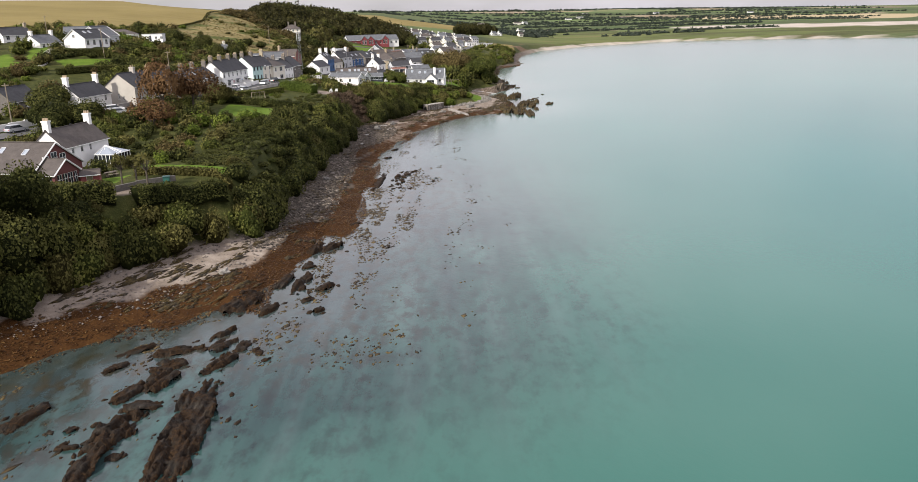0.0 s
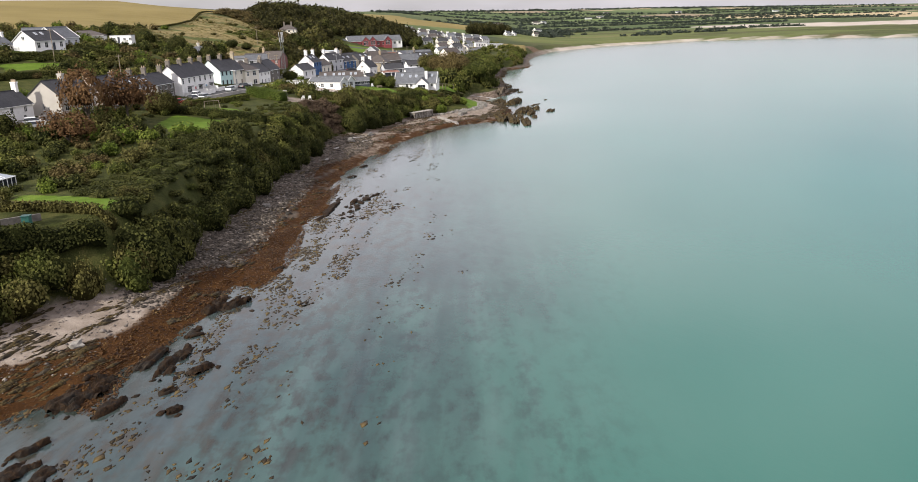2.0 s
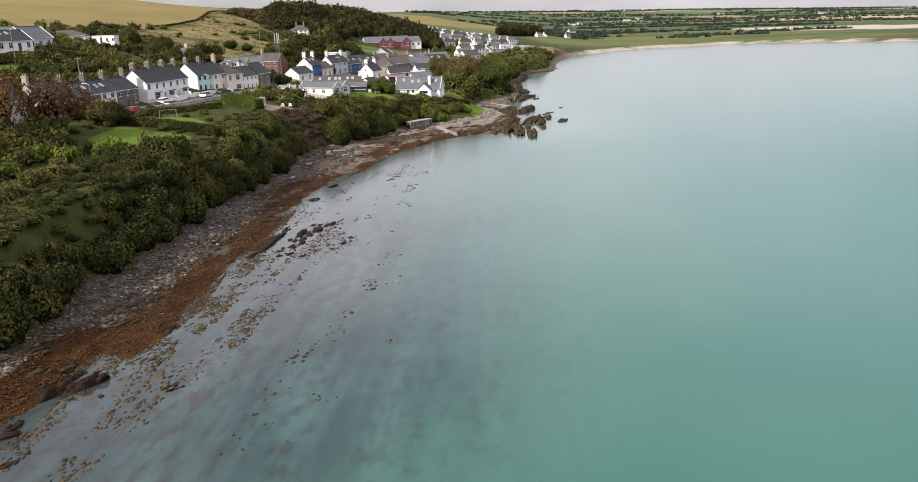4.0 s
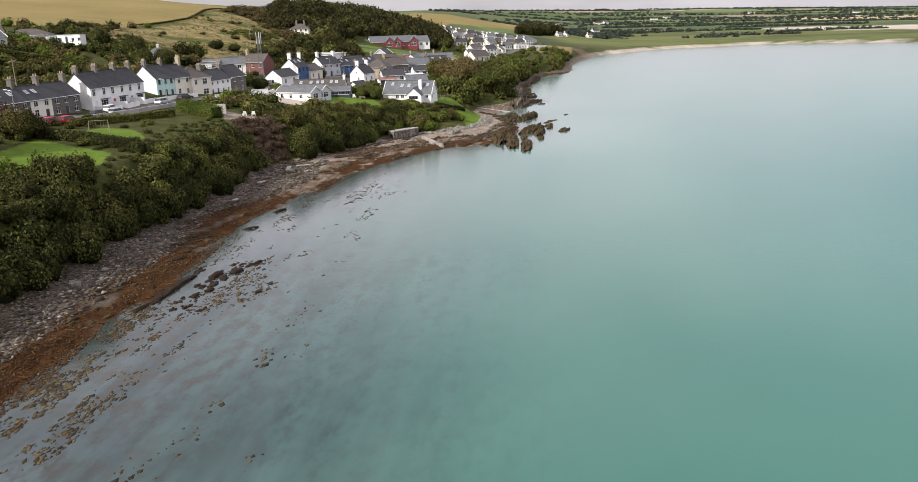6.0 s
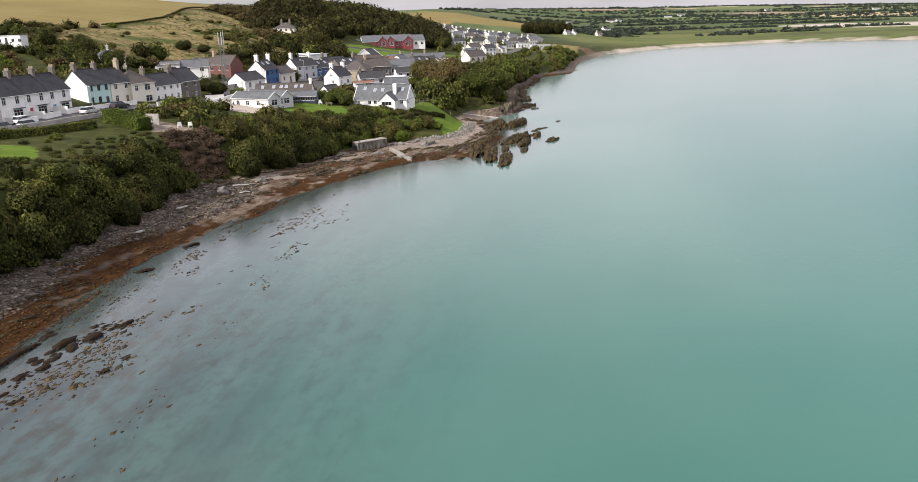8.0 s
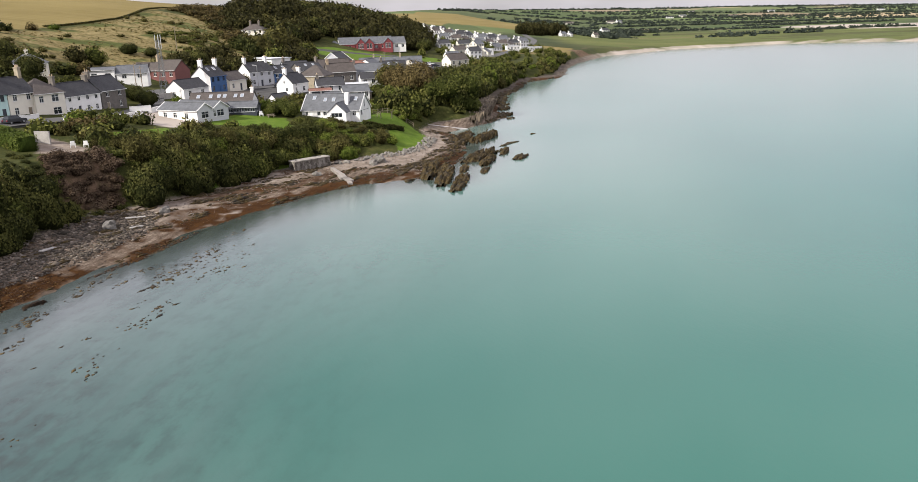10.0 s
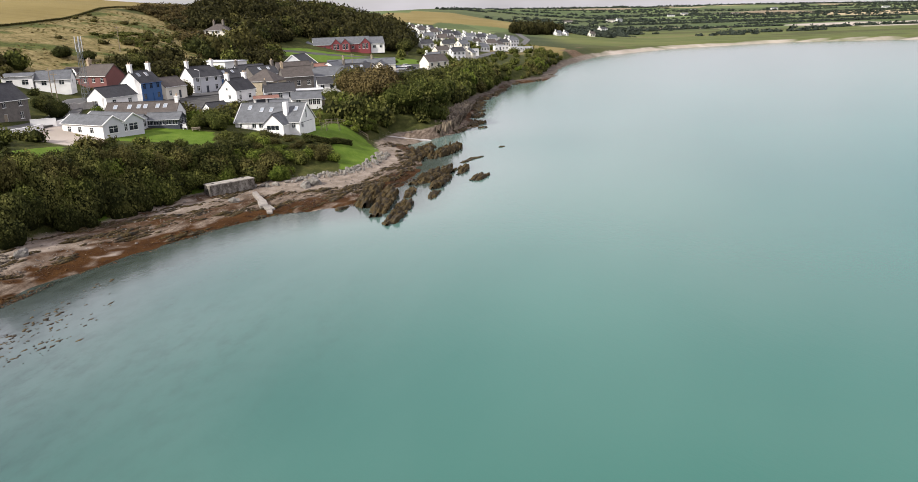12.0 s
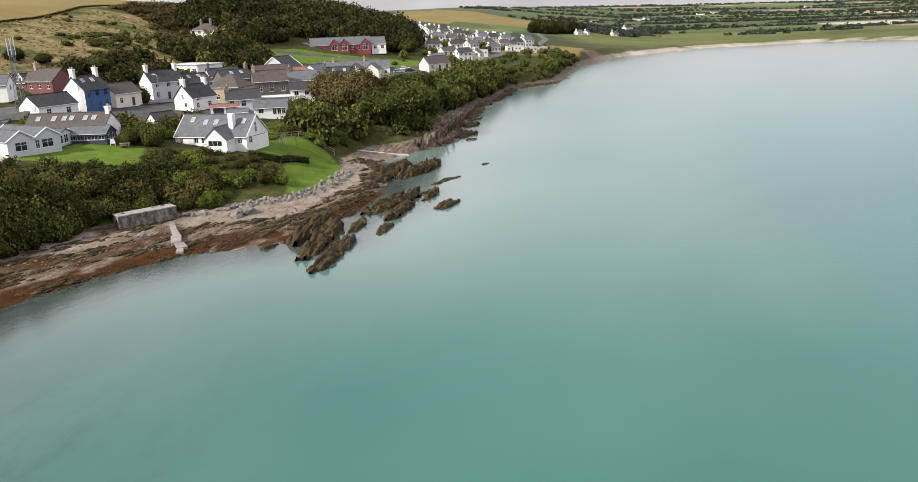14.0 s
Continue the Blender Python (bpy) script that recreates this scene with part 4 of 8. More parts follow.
house("terraced_house", "grey stone terraced house with slate roof and clay pots", along(T1, -8.2), 71.3, 8.2, 7, 13.9, 18.3, 20.9, STONE, SLATE, rows_of(8.2, 3, 2, 1, door_mat=DARK_TRIM), chim=((0.3, 22.5), (7.9, 22.5)), chim_mat=CHIMNEY, group="terrace above the bank")
for i, dm in enumerate((TRIM, DOOR_RED, DOOR_BLUE)):
    fr = [(0.6, 3.25, 0.95, 1.5), (3.9, 3.25, 0.95, 1.5), (3.1, 0.75, 2.3, 1.45), (0.9, 0.06, 0.95, 2.1, dm)]
    if i == 2:
        fr = [(0.6, 3.25, 0.95, 1.5), (3.9, 3.25, 0.95, 1.5), (3.3, 0.75, 2.2, 1.4), (0.9, 0.06, 0.95, 2.1, dm)]
    h = house("terraced_house", "white rendered terraced house with dark slate roof", along(T0, 6.27 * i), 71.3, 6.2, 7, 14.0, 19.1, 22.3, WHITE, SLATE, fr, chim=((0.35,  23.5, 3),) + (((5.9,  23.5, 3),) if i == 2 else ()), chim_mat=CHIMNEY, group="terrace above the bank")
    bm = bmesh.new()
    box(bm, 2.9, 5.6, -0.55, 0, 2.35, 2.5)
    part("canopy", bm, DARK_TRIM, h)
MP = (-15.2, 269.2)
# sunlight on the gable is painted as a paler mint than the front
house("terraced_house", "mint green rendered terraced house with slate roof", MP, 62, 6.2, 7.5, 14.0, 19.2, 22.3, MINT, SLATE, rows_of(6.2, 3, 2, 2, 0.85, 1.35, 0.95, 2.75, DARK_TRIM), chim=((0.4,  23.5, 3), (5.8, 23.5, 2)), chim_mat=CHIMNEY, side=surface("sunlit_mint_render", (0.62, 0.70, 0.68), 0.75, 0.08, 0.5), group="terrace above the bank", frame_mat=DARK_TRIM)
UM = (math.cos(radians(62)), math.sin(radians(62)))
house("terraced_house", "cream terraced house with slate roof and porch", along(MP, 6.4, UM), 62, 6.0, 7, 13.8, 19.0, 22.0, CREAM, SLATE, rows_of(6.0, 2, 2, 1, 0.9, 1.35, 0.95, 2.7, WOOD), chim=((5.6, 23.8, 4),), chim_mat=BUFF, group="terrace above the bank")
house("terraced_house", "cream house with projecting hipped slate roof", along((-9.0, 279.0), 0, UM), 55, 6.4, 8.5, 13.2, 18.5, 21.2, CREAM, SLATE_BROWN, [(3.6, 3.4, 1.5, 1.4), (3.6, 0.8, 1.8, 1.4), (0.9, 3.4, 0.9, 1.3)], left=[(2, 3.4, 0.9, 1.3)], hip=True, group="terrace above the bank")
house("terraced_house", "low white terraced house with slate roof", (-6.2, 286.5), 70, 10.5, 6.5, 12.7, 17.2, 19.8, WHITE, SLATE, rows_of(10.5, 4, 2, 1, 0.85, 1.15, 0.9, 2.35, DARK_TRIM), chim=((0.5, 21.4), (10, 21.0)), chim_mat=CHIMNEY, group="terrace above the bank")
house("terraced_house", "dark stone terraced house with white windows", (-2.6, 297.0), 70, 8, 7, 12.5, 17.4, 20.4, STONE, SLATE, rows_of(8, 2, 2, 0, 0.95, 1.35, 0.9, 2.6, WOOD), left=[(2.5, 3.4, 0.9, 1.2)], chim=((0.4, 21.6),), chim_mat=CHIMNEY, group="terrace above the bank")
house("stone_house", "stone gabled house with slate roof and chimney", along(T1, -32), 71.3, 8.8, 7.5, 14.3, 18.6, 21.8, ROSE, SLATE, rows_of(8.8, 3, 2), left=[(3.2, 3.2, 0.9, 1.3)], chim=((0.4, 23.2),), chim_mat=POT)

# below the road, at the start of the bank
A = house("bungalow", "dark red bungalow with brown slate roof and white trim", (-47.1, 124.3), -25.5, 9.6, 10, 10.3, 13.2, 16.7, MAROON, SLATE_BROWN, [(1.5, 0.9, 1.6, 1.2), (5.0, 0.9, 1.2, 1.2)], right=[(2.2, 2.8, 1.2, 1.9), (3.9, 2.8, 1.2, 2.3), (5.6, 2.8, 1.2, 1.9)], sky=((5.5, 0.55), (1.2, 0.6)), verge=TRIM)
house("", "", (-41.0, 121.6), -25.5, 6.3, 5.0, 10.3, 12.95, 14.75, MAROON, SLATE_BROWN, [(0.9, 0.8, 1.5, 1.3), (3.4, 0.8, 2.4, 1.35)], right=[(0.5, 0.3, 1.0, 2.1), (1.6, 0.3, 1.0, 2.1), (2.7, 0.3, 1.0, 2.1), (3.8, 0.3, 0.8, 2.1)], into=A, verge=TRIM)
B = house("cottage", "white cottage with dark slate roof and two chimneys", (-38.6, 137.8), 68, 11.4, 6.2, 10.0, 14.2, 16.9, WHITE, SLATE_BROWN, [(1.6, 2.75, 0.6, 0.95), (3.9, 2.75, 0.6, 0.95), (6.2, 2.75, 0.6, 0.95), (1.6, 0.8, 0.8, 1.1)], chim=((0.45, 18.4, 4), (10.95, 18.4, 3)))
house("cottage", "white cottage with slate roof and twin chimneys", (-46.8, 183.4), 68, 11, 6.2, 15.0, 18.6, 21.1, WHITE, SLATE, [(1.4, 2.0, 0.8, 1.1), (5, 2.0, 0.8, 1.1), (8.6, 2.0, 0.8, 1.1), (3.2, 0.06, 0.9, 1.7, DARK_TRIM), (8.2, 0.4, 0.8, 1.0)], chim=((0.4, 22.7, 4), (10.6, 22.7, 4)))
house("gabled_house", "beige rendered gabled house with slate roof", (-37.6, 194.4), 65, 10, 8, 15.6, 19.6, 22.5, surface("beige_render", (0.40, 0.37, 0.33), 0.8, 0.15, 0.5), SLATE, rows_of(10, 3, 1), left=[(3.4, 1.1, 0.45, 1.3), (4.6, 0.9, 0.45, 0.9)], chim=((5.5, 23.6),))
house("stone_house", "dark stone house half hidden by trees", (-63, 192), 68, 9, 7, 13.4, 17.6, 20.6, STONE, SLATE, rows_of(9, 3, 2, 1))
# on the slope above
house("dormer_house", "white gabled house with slate roof and roof lights", (-64.3, 268.0), 66, 11.8, 7.4, 26.8, 29.7, 32.4, WHITE, SLATE, rows_of(11.8, 4, 1, 2, 1.2, 1.5, 0.8), left=[(3.2, 3.2, 0.9, 0.9)], sky=((3.2, 0.55), (5.6, 0.55)), verge=TRIM)
house("gabled_house", "grey roofed house behind the white one", (-63, 285), 66, 9, 8.5, 27, 30.2, 33.2, PALE_GREY, SLATE_BLUE, rows_of(9, 3, 1), left=[(3.4, 2.9, 1.2, 1.2)], verge=TRIM)
house("gabled_house", "white two storey house with dark roof and chimneys", (-92, 283), 40, 9, 7, 27, 31.4, 33.8, WHITE, SLATE, rows_of(9, 3, 2), chim=((0.4, 35), (8.6, 35)), chim_mat=BUFF)
house("gabled_house", "white gabled house with slate roof below the field", (-78, 271), 62, 9, 7, 26.2, 28.8, 31.2, WHITE, SLATE_BLUE, rows_of(9, 3, 1), left=[(3, 1, 1, 1.2)], chim=((0.4, 32.4), (8.6, 32.4)))
house("long_house", "long low house with blue grey slate roof", (-79, 302), 8, 13, 7, 28, 31.0, 33.4, BUFF, SLATE_BLUE, rows_of(13, 4, 1))
house("bungalow", "white bungalow with pale hipped roof", (-70.0, 314), 6, 12.5, 8, 27.4, 30.2, 31.9, WHITE, SLATE_BROWN, rows_of(12.5, 4, 1, 1, 1.4, 1.2), hip=True, right=[(2, 0.9, 1.4, 1.2)])
house("mobile_home", "cream mobile home with flat roof", (-56.6, 319.2), -18, 7.6, 3.0, 27.2, 29.7, 29.7, WHITE, PALE_GREY, rows_of(8.6, 4, 1, 1, 0.9, 0.9, 0.9), over=0.1)
house("bungalow", "cream bungalow with grey hipped roof among shrubs", (-30.5, 315), 20, 8.5, 7.5, 20.4, 23.3, 25.5, CREAM, SLATE_BLUE, rows_of(8.5, 3, 1, 1, 1.1, 1.6, 0.5), hip=True, chim=((4.2, 26.4),))
house("bungalow", "white bungalow with low blue grey roof", (-21, 338), 10, 7, 6, 17, 20, 20.6, WHITE, SLATE_BLUE, rows_of(7, 2, 1, None, 1.5, 1.2))
house("bungalow", "white gabled bungalow with blue grey roof", (-13.8, 339.5), 10, 8, 6, 16.6, 18.9, 20.9, WHITE, SLATE_BLUE, rows_of(8, 2, 1, None, 1.2, 1.1), right=[(2.2, 1, 1, 1.1)])
RH = house("red_house", "faded red house with white dormers", (-17.5, 361.5), -26, 8, 6.5, 15.4, 18.2, 20.6, PINK_RED, SLATE_BROWN, rows_of(8, 3, 1, 1, 1.0, 1.2, 0.8, 2.7, TRIM), group="red houses under the hill")
for sx0 in (1.2, 4.6):
    ca, sa = math.cos(radians(-26)), math.sin(radians(-26))
    house("", "", (-17.5 + ca * (sx0 + 1.7) - sa * 0.5, 361.5 + sa * (sx0 + 1.7) + ca * 0.5), 64, 2.6, 1.7, 18.2, 19.4, 20.3, WHITE, SLATE_BROWN, left=[(0.4, 0.2, 0.9, 0.9)], into=RH, verge=TRIM, over=0.12)
house("red_house", "faded red house with brown slate roof", (-10.2, 358), -26, 9, 6.5, 15.3, 18.6, 21.3, PINK_RED, SLATE_BROWN, rows_of(9, 3, 1, None, 1.1, 1.2, 1.4, 2.7), chim=((0.4, 22.6),), chim_mat=POT, group="red houses under the hill")

# round the cove
# the gables' shade is painted as grey render, the sunlit wall as white
U1 = house("white_bungalow", "white bungalow with twin gables facing the sea in painted grey shade", (9.6, 296.3), -33.5, 12.4, 4.6, 10.2, 12.9, 14.3, PALE_GREY, SLATE_BLUE, [(1.6, 0.9, 1.1, 1.1), (4.8, 0.9, 1.1, 1.1), (8.4, 0.9, 1.1, 1.1)], right=[(1.3, 0.8, 2.0, 1.4)], front_mat=WHITE, verge=TRIM)
house("", "", (12.1, 300.1), -33.5, 12.4, 4.6, 10.2, 12.9, 14.3, PALE_GREY, SLATE_BLUE, right=[(1.3, 0.8, 2.0, 1.4), (0.2, 0.8, 0.7, 1.4)], into=U1, verge=TRIM)
house("long_cottage", "long white cottage with brown slate roof and roof lights", (13.2, 308.2), -3.5, 15.2, 6.4, 10.3, 12.7, 15.0, WHITE, SLATE_BROWN, [(10.2, 0.1, 1.1, 2.1, DARK_TRIM), (2.5, 0.9, 1.0, 1.0), (6.5, 0.9, 1.0, 1.0)], right=[(2.3, 1.0, 0.8, 1.1)], chim=((14.8, 16.0),), sky=((1.6, 0.45), (4.6, 0.45), (6.6, 0.45), (8.0, 0.45), (10.6, 0.45), (12.2, 0.45)))
house("conservatory", "dark blue glazed conservatory with grey roof", (23.2, 303.6), -3.5, 7.0, 4.0, 10.2, 12.0, 13.1, DARK_TRIM, SLATE_BLUE, [(0.3 + 1.3 * k, 0.6, 1.1, 1.1) for k in range(5)], right=[(0.4, 0.6, 1.3, 1.1), (2.0, 0.6, 1.3, 1.1)], left=[(0.4, 0.6, 1.3, 1.1), (2.0, 0.6, 1.3, 1.1)], frame_mat=PALE_GREY)
house("sun_room", "grey glazed sun room under a low roof", (19.4, 299.6), -3.5, 4.0, 5.5, 10.2, 12.2, 13.2, PALE_GREY, SLATE_BLUE, [(0.4 + 1.2 * k, 0.5, 1.0, 1.4) for k in range(3)], right=[(0.4, 0.5, 1.4, 1.4), (2.2, 0.5, 1.4, 1.4)])
house("white_cottage", "small white gabled cottage with slate roof", (7.4, 326.6), 62, 9.4, 6.2, 12.0, 15.0, 17.2, WHITE, SLATE, rows_of(9.4, 2, 1), left=[(2.4, 0.9, 0.9, 1.2)])
house("blue_fronted_house", "white gabled house with blue front and slate roof", (11.3, 340.0), 66, 7.2, 6.4, 12.2, 17.2, 19.9, WHITE, SLATE, rows_of(7.2, 3, 2, 1, 1.0, 1.4, 0.8, 2.5, BLUE), front_mat=BLUE, frame_mat=BLUE, chim=((0.4, 21.6), (6.8, 21.6)), sky=((1.5, 0.5), (4.2, 0.5)))
house("cottage", "cream and buff stone cottage with slate roof", (14.6, 348.4), 62, 7.5, 6, 12.0, 15.4, 17.6, CREAM, SLATE_BROWN, [(1.2, 1.0, 0.9, 1.3), (4.6, 0.06, 0.95, 2.1, DARK_TRIM)], right=[(2, 1, 0.9, 1.2)])
# shade on the front is painted as grey render; other walls are white
house("white_house", "white two storey house with slate roof and chimney", (17.4, 365.0), 48, 9.0, 6.2, 11.8, 16.6, 19.3, WHITE, SLATE, rows_of(9, 3, 2, 1, 0.9, 1.35, 0.9, 2.6, DARK_TRIM), front_mat=PALE_GREY, chim=((0.5, 20.8), (8.5, 20.8)))
house("shop", "two storey shop with blue painted front", (23.6, 371.8), 48, 8, 6.2, 11.6, 15.6, 17.8, WHITE, SLATE, rows_of(8, 3, 2, 1, 1.1, 1.3, 0.9, 2.3, BLUE), front_mat=BLUE, sky=((2, 0.5), (5, 0.5)))
house("flat_roofed_building", "white flat roofed building under the wood", (4, 413), -38, 18, 9, 14.5, 18.7, 18.7, WHITE, PALE_GREY, rows_of(18, 6, 1, None, 1.6, 1.2, 2.0), over=0.4)
house("white_cottage", "white gabled cottage with chimneys by the lane", (33.0, 346.0), 64, 8, 5.6, 10.6, 14.0, 16.8, WHITE, SLATE, [(1.2, 0.9, 0.9, 1.2), (5, 0.9, 1.2, 1.2), (1.4, 2.6, 0.8, 0.7)], left=[(3.0, 1.1, 0.7, 1.0), (2.4, 3.3, 0.6, 0.7)], chim=((0.4, 18.1), (7.4, 18.0)))
house("brown_house", "brown hipped roof house in buff brick", (32.5, 360.5), -18, 8.6, 7.5, 11.2, 15.2, 18.0, BUFF, SLATE_BROWN, [(6.4, 2.6, 0.9, 1.2), (2, 0.9, 1.2, 1.2)], right=[(2, 2.6, 0.9, 1.2), (4.5, 0.8, 1.0, 1.2)], hip=True)
U12 = house("dormer_bungalow", "white bungalow with blue grey roof and tall chimney", (39.6, 311.2), -16.5, 15.0, 8.2, 7.6, 9.9, 13.4, WHITE, SLATE_BLUE, [(4.0, 0.9, 0.9, 1.0), (5.6, 0.9, 0.9, 1.0), (1.0, 0.9, 0.6, 0.9), (13.2, 0.9, 0.9, 1.1)], right=[(3.4, 2.6, 0.7, 1.8), (1.0, 0.8, 1.2, 1.2)], sky=((2.0, 0.62), (5.0, 0.5), (7.2, 0.5), (12.9, 0.55)), verge=TRIM)
house("", "", (50.9, 304.8), 73.5, 6.0, 4.6, 7.6, 9.7, 11.8, WHITE, SLATE_BLUE, left=[(0.8, 0.8, 2.8, 1.0)], into=U12)
bm = bmesh.new()
box(bm, 10.9, 11.8, 1.2, 2.3, 2.2, 6.2)
part("chimney", bm, WHITE, U12)
house("", "", (54.4, 309.6), 73.5, 4.2, 2.2, 7.6, 9.6, 9.8, DARK_TRIM, SLATE_BLUE, [(0.3, 0.3, 1.6, 1.5), (2.2, 0.3, 1.6, 1.5)], left=[(0.3, 0.3, 1.6, 1.5)], into=U12, frame_mat=DARK_TRIM)
house("grey_hall", "tall grey gabled hall with slate roof", (42, 414.5), 78, 13, 8.4, 12.0, 16.4, 19.7, PALE_GREY, SLATE, left=[(3.6, 2.6, 1.1, 1.8)], verge=TRIM)
house("rust_roofed_hall", "white hall with a rusty red tin roof", (43.5, 402), 8, 8, 7, 11.6, 15.0, 17.0, WHITE, TILE_RUST, rows_of(8, 2, 1))
house("white_gable_house", "white gabled house with grey roof", (54, 404), 70, 8, 7, 11.2, 15.0, 17.4, WHITE, SLATE_BLUE, rows_of(8, 3, 1), left=[(3, 2.6, 1, 1.2)])
house("glazed_outbuilding", "white low outbuilding with glazed end", (47.5, 342.5), 12, 7.5, 5.0, 9.2, 11.4, 13.0, WHITE, SLATE_BLUE, [(4.2 + 1.0 * k, 0.5, 0.85, 1.5) for k in range(3)] + [(1.0, 0.9, 1.2, 1.0)], right=[(0.5, 0.5, 1.6, 1.5), (2.6, 0.5, 1.6, 1.5)])
house("shed", "low grey shed with mono pitch roof", (43.0, 336.5), 8, 4.5, 3.5, 9.0, 11.2, 11.8, WOOD, SLATE_BLUE, [(1, 0.1, 1.0, 1.9, WOOD)])
house("white_outhouse", "small white outhouse with slate roof by the lane", (31.5, 325.4), 50, 5, 4, 8.8, 11.2, 12.8, WHITE, SLATE, [(2, 0.1, 0.9, 1.9, WOOD)])
house("long_terrace", "long cream terrace with grey roofs and gables", (46, 448.5), 3, 26, 7, 10.4, 13.6, 15.9, CREAM, SLATE_BLUE, rows_of(26, 9, 1, None, 0.9, 1.2), chim=((6, 17.0), (17, 17.2)), chim_mat=BUFF)
for gx in (58, 64):
    house("gabled_house", "cream gabled house with grey roof", (gx + 4.6, 441), 85, 8, 5, 10.4, 13.2, 15.3, CREAM, SLATE_BLUE, left=[(1.8, 1, 1.1, 1.2)], group="gables beside the long terrace")
house("village_cottage", "small grey roofed cottage behind the lane", (39.5, 350), 15, 8, 6, 10.2, 12.8, 14.8, PALE_GREY, SLATE, rows_of(8, 3, 1), chim=((0.5, 15.8),), chim_mat=CHIMNEY)
house("village_cottage", "low white cottage with a dark slate roof", (51, 371), 12, 8, 5.5, 10.6, 12.9, 14.6, WHITE, SLATE, rows_of(8, 3, 1), chim=((7.5, 15.6),), chim_mat=CHIMNEY)
house("stone_barn", "brown stone barn with a slate roof", (36, 398), 25, 11, 7, 12.0, 15.4, 18.0, STONE, SLATE_BROWN, rows_of(11, 3, 1, None, 0.9, 1.0))
house("lean_to", "pale flat roofed lean-to behind the cottages", (46, 357), 12, 8, 4, 10.0, 12.4, 12.6, WHITE, PALE_GREY, [(1, 0.9, 1.2, 1.0), (4, 0.9, 1.2, 1.0)])
house("stone_cottage", "stone cottage with slate roof and roof lights", (57, 392), 12, 9, 7, 11.0, 14.4, 17.0, STONE, SLATE, rows_of(9, 3, 1), chim=((0.5, 18.2),), chim_mat=CHIMNEY, sky=((2.5, 0.5), (5.5, 0.5)))
house("garden_shed", "small dark garden shed with a felt roof", (52.5, 346), 30, 3.2, 2.6, 8.8, 10.8, 11.4, WOOD, SLATE, [(1, 0.06, 0.9, 1.7, WOOD)])
house("cream_house", "cream gabled house with brown roof above the bank", (85.5, 481.5), 38, 11, 6.4, 9.4, 12.2, 15.0, CREAM, SLATE_BROWN, rows_of(11, 3, 1, 1))
house("brown_house", "slate roofed house behind the lane", (40.5, 376), 20, 9, 7, 11.4, 15.0, 17.6, STONE, SLATE_BROWN, rows_of(9, 3, 1), chim=((0.5, 18.9),), chim_mat=POT)
house("brown_house", "grey roofed stone house behind the lane", (30.5, 384), 40, 9, 7, 11.8, 15.4, 17.8, STONE, SLATE, rows_of(9, 3, 1), chim=((8.5, 19.2),), chim_mat=CHIMNEY, sky=((3, 0.5), (6, 0.5)))
house("grey_house", "grey roofed house with stone chimney", (24.5, 392), 30, 9, 7, 12.2, 15.8, 18.0, PALE_GREY, SLATE, rows_of(9, 3, 1), chim=((0.5, 19.4),), chim_mat=CHIMNEY)
house("grey_house", "grey roofed terrace house with dormers", (48, 384), 10, 10, 7, 11.2, 14.4, 16.8, PALE_GREY, SLATE_BLUE, rows_of(10, 3, 1), chim=((0.5, 18.0),), chim_mat=CHIMNEY)
house("carport", "open carport with a faded red tin roof", (38.2, 341.2), 12, 6.2, 3.6, 9.8, 12.0, 12.5, WHITE, TILE_RUST, [(0.5, 0.1, 2.4, 2.0, DARK_TRIM), (3.3, 0.1, 2.4, 2.0, DARK_TRIM)])
house("shed", "small dark red timber shed beside the bungalow garden", (-33.0, 122.8), 8, 2.6, 2.4, 10.2, 12.0, 12.5, RED, SLATE_BROWN, [(0.8, 0.06, 0.9, 1.6, WOOD)])
# school on its green
SC = house("school", "school with crimson gables and long slate roof", (31.5, 531.5), 10, 27.5, 12, 16.3, 19.6, 22.8, WHITE, SLATE_BLUE, rows_of(27.5, 8, 1, None, 1.4, 1.4), front_mat=RED)
house("", "", (31.5 + math.cos(radians(10)) * 27.7, 531.5 + math.sin(radians(10)) * 27.7), 10, 6.6, 11, 16.3, 19.4, 22.4, WHITE, SLATE_BLUE, rows_of(6.6, 2, 1, None, 1.4, 1.4), into=SC)
house("", "", (31.5 - math.cos(radians(10)) * 6.2, 531.5 - math.sin(radians(10)) * 6.2), 10, 8.0, 9, 16.3, 18.8, 21.4, WHITE, SLATE_BLUE, rows_of(8.0, 3, 1, None, 1.4, 1.2), hip=True, into=SC)
for sx0, wd in ((8.5, 4.4), (12.9, 4.4), (22.5, 4.6)):
    ca, sa = math.cos(radians(10)), math.sin(radians(10))
    q = (31.5 + ca * (sx0 + wd) + sa * 1.6, 531.5 + sa * (sx0 + wd) - ca * 1.6)
    house("", "", q, 100, 6, wd, 16.3, 19.8, 22.2, RED, SLATE_BLUE, left=[(0.8, 0.8, 1.2, 2.6), (2.4, 0.8, 1.2, 2.6)], into=SC)
HH = ground_at(-2, 488) - 0.2
house("hill_house", "cream house with hipped roof among the trees", (-8.5, 488), -10, 10, 8, HH, HH + 5, HH + 7.4, CREAM, SLATE_BROWN, rows_of(10, 4, 2, None, 1.0, 1.2), hip=True, chim=((3, HH + 8.8), (7, HH + 8.8)), chim_mat=CHIMNEY)

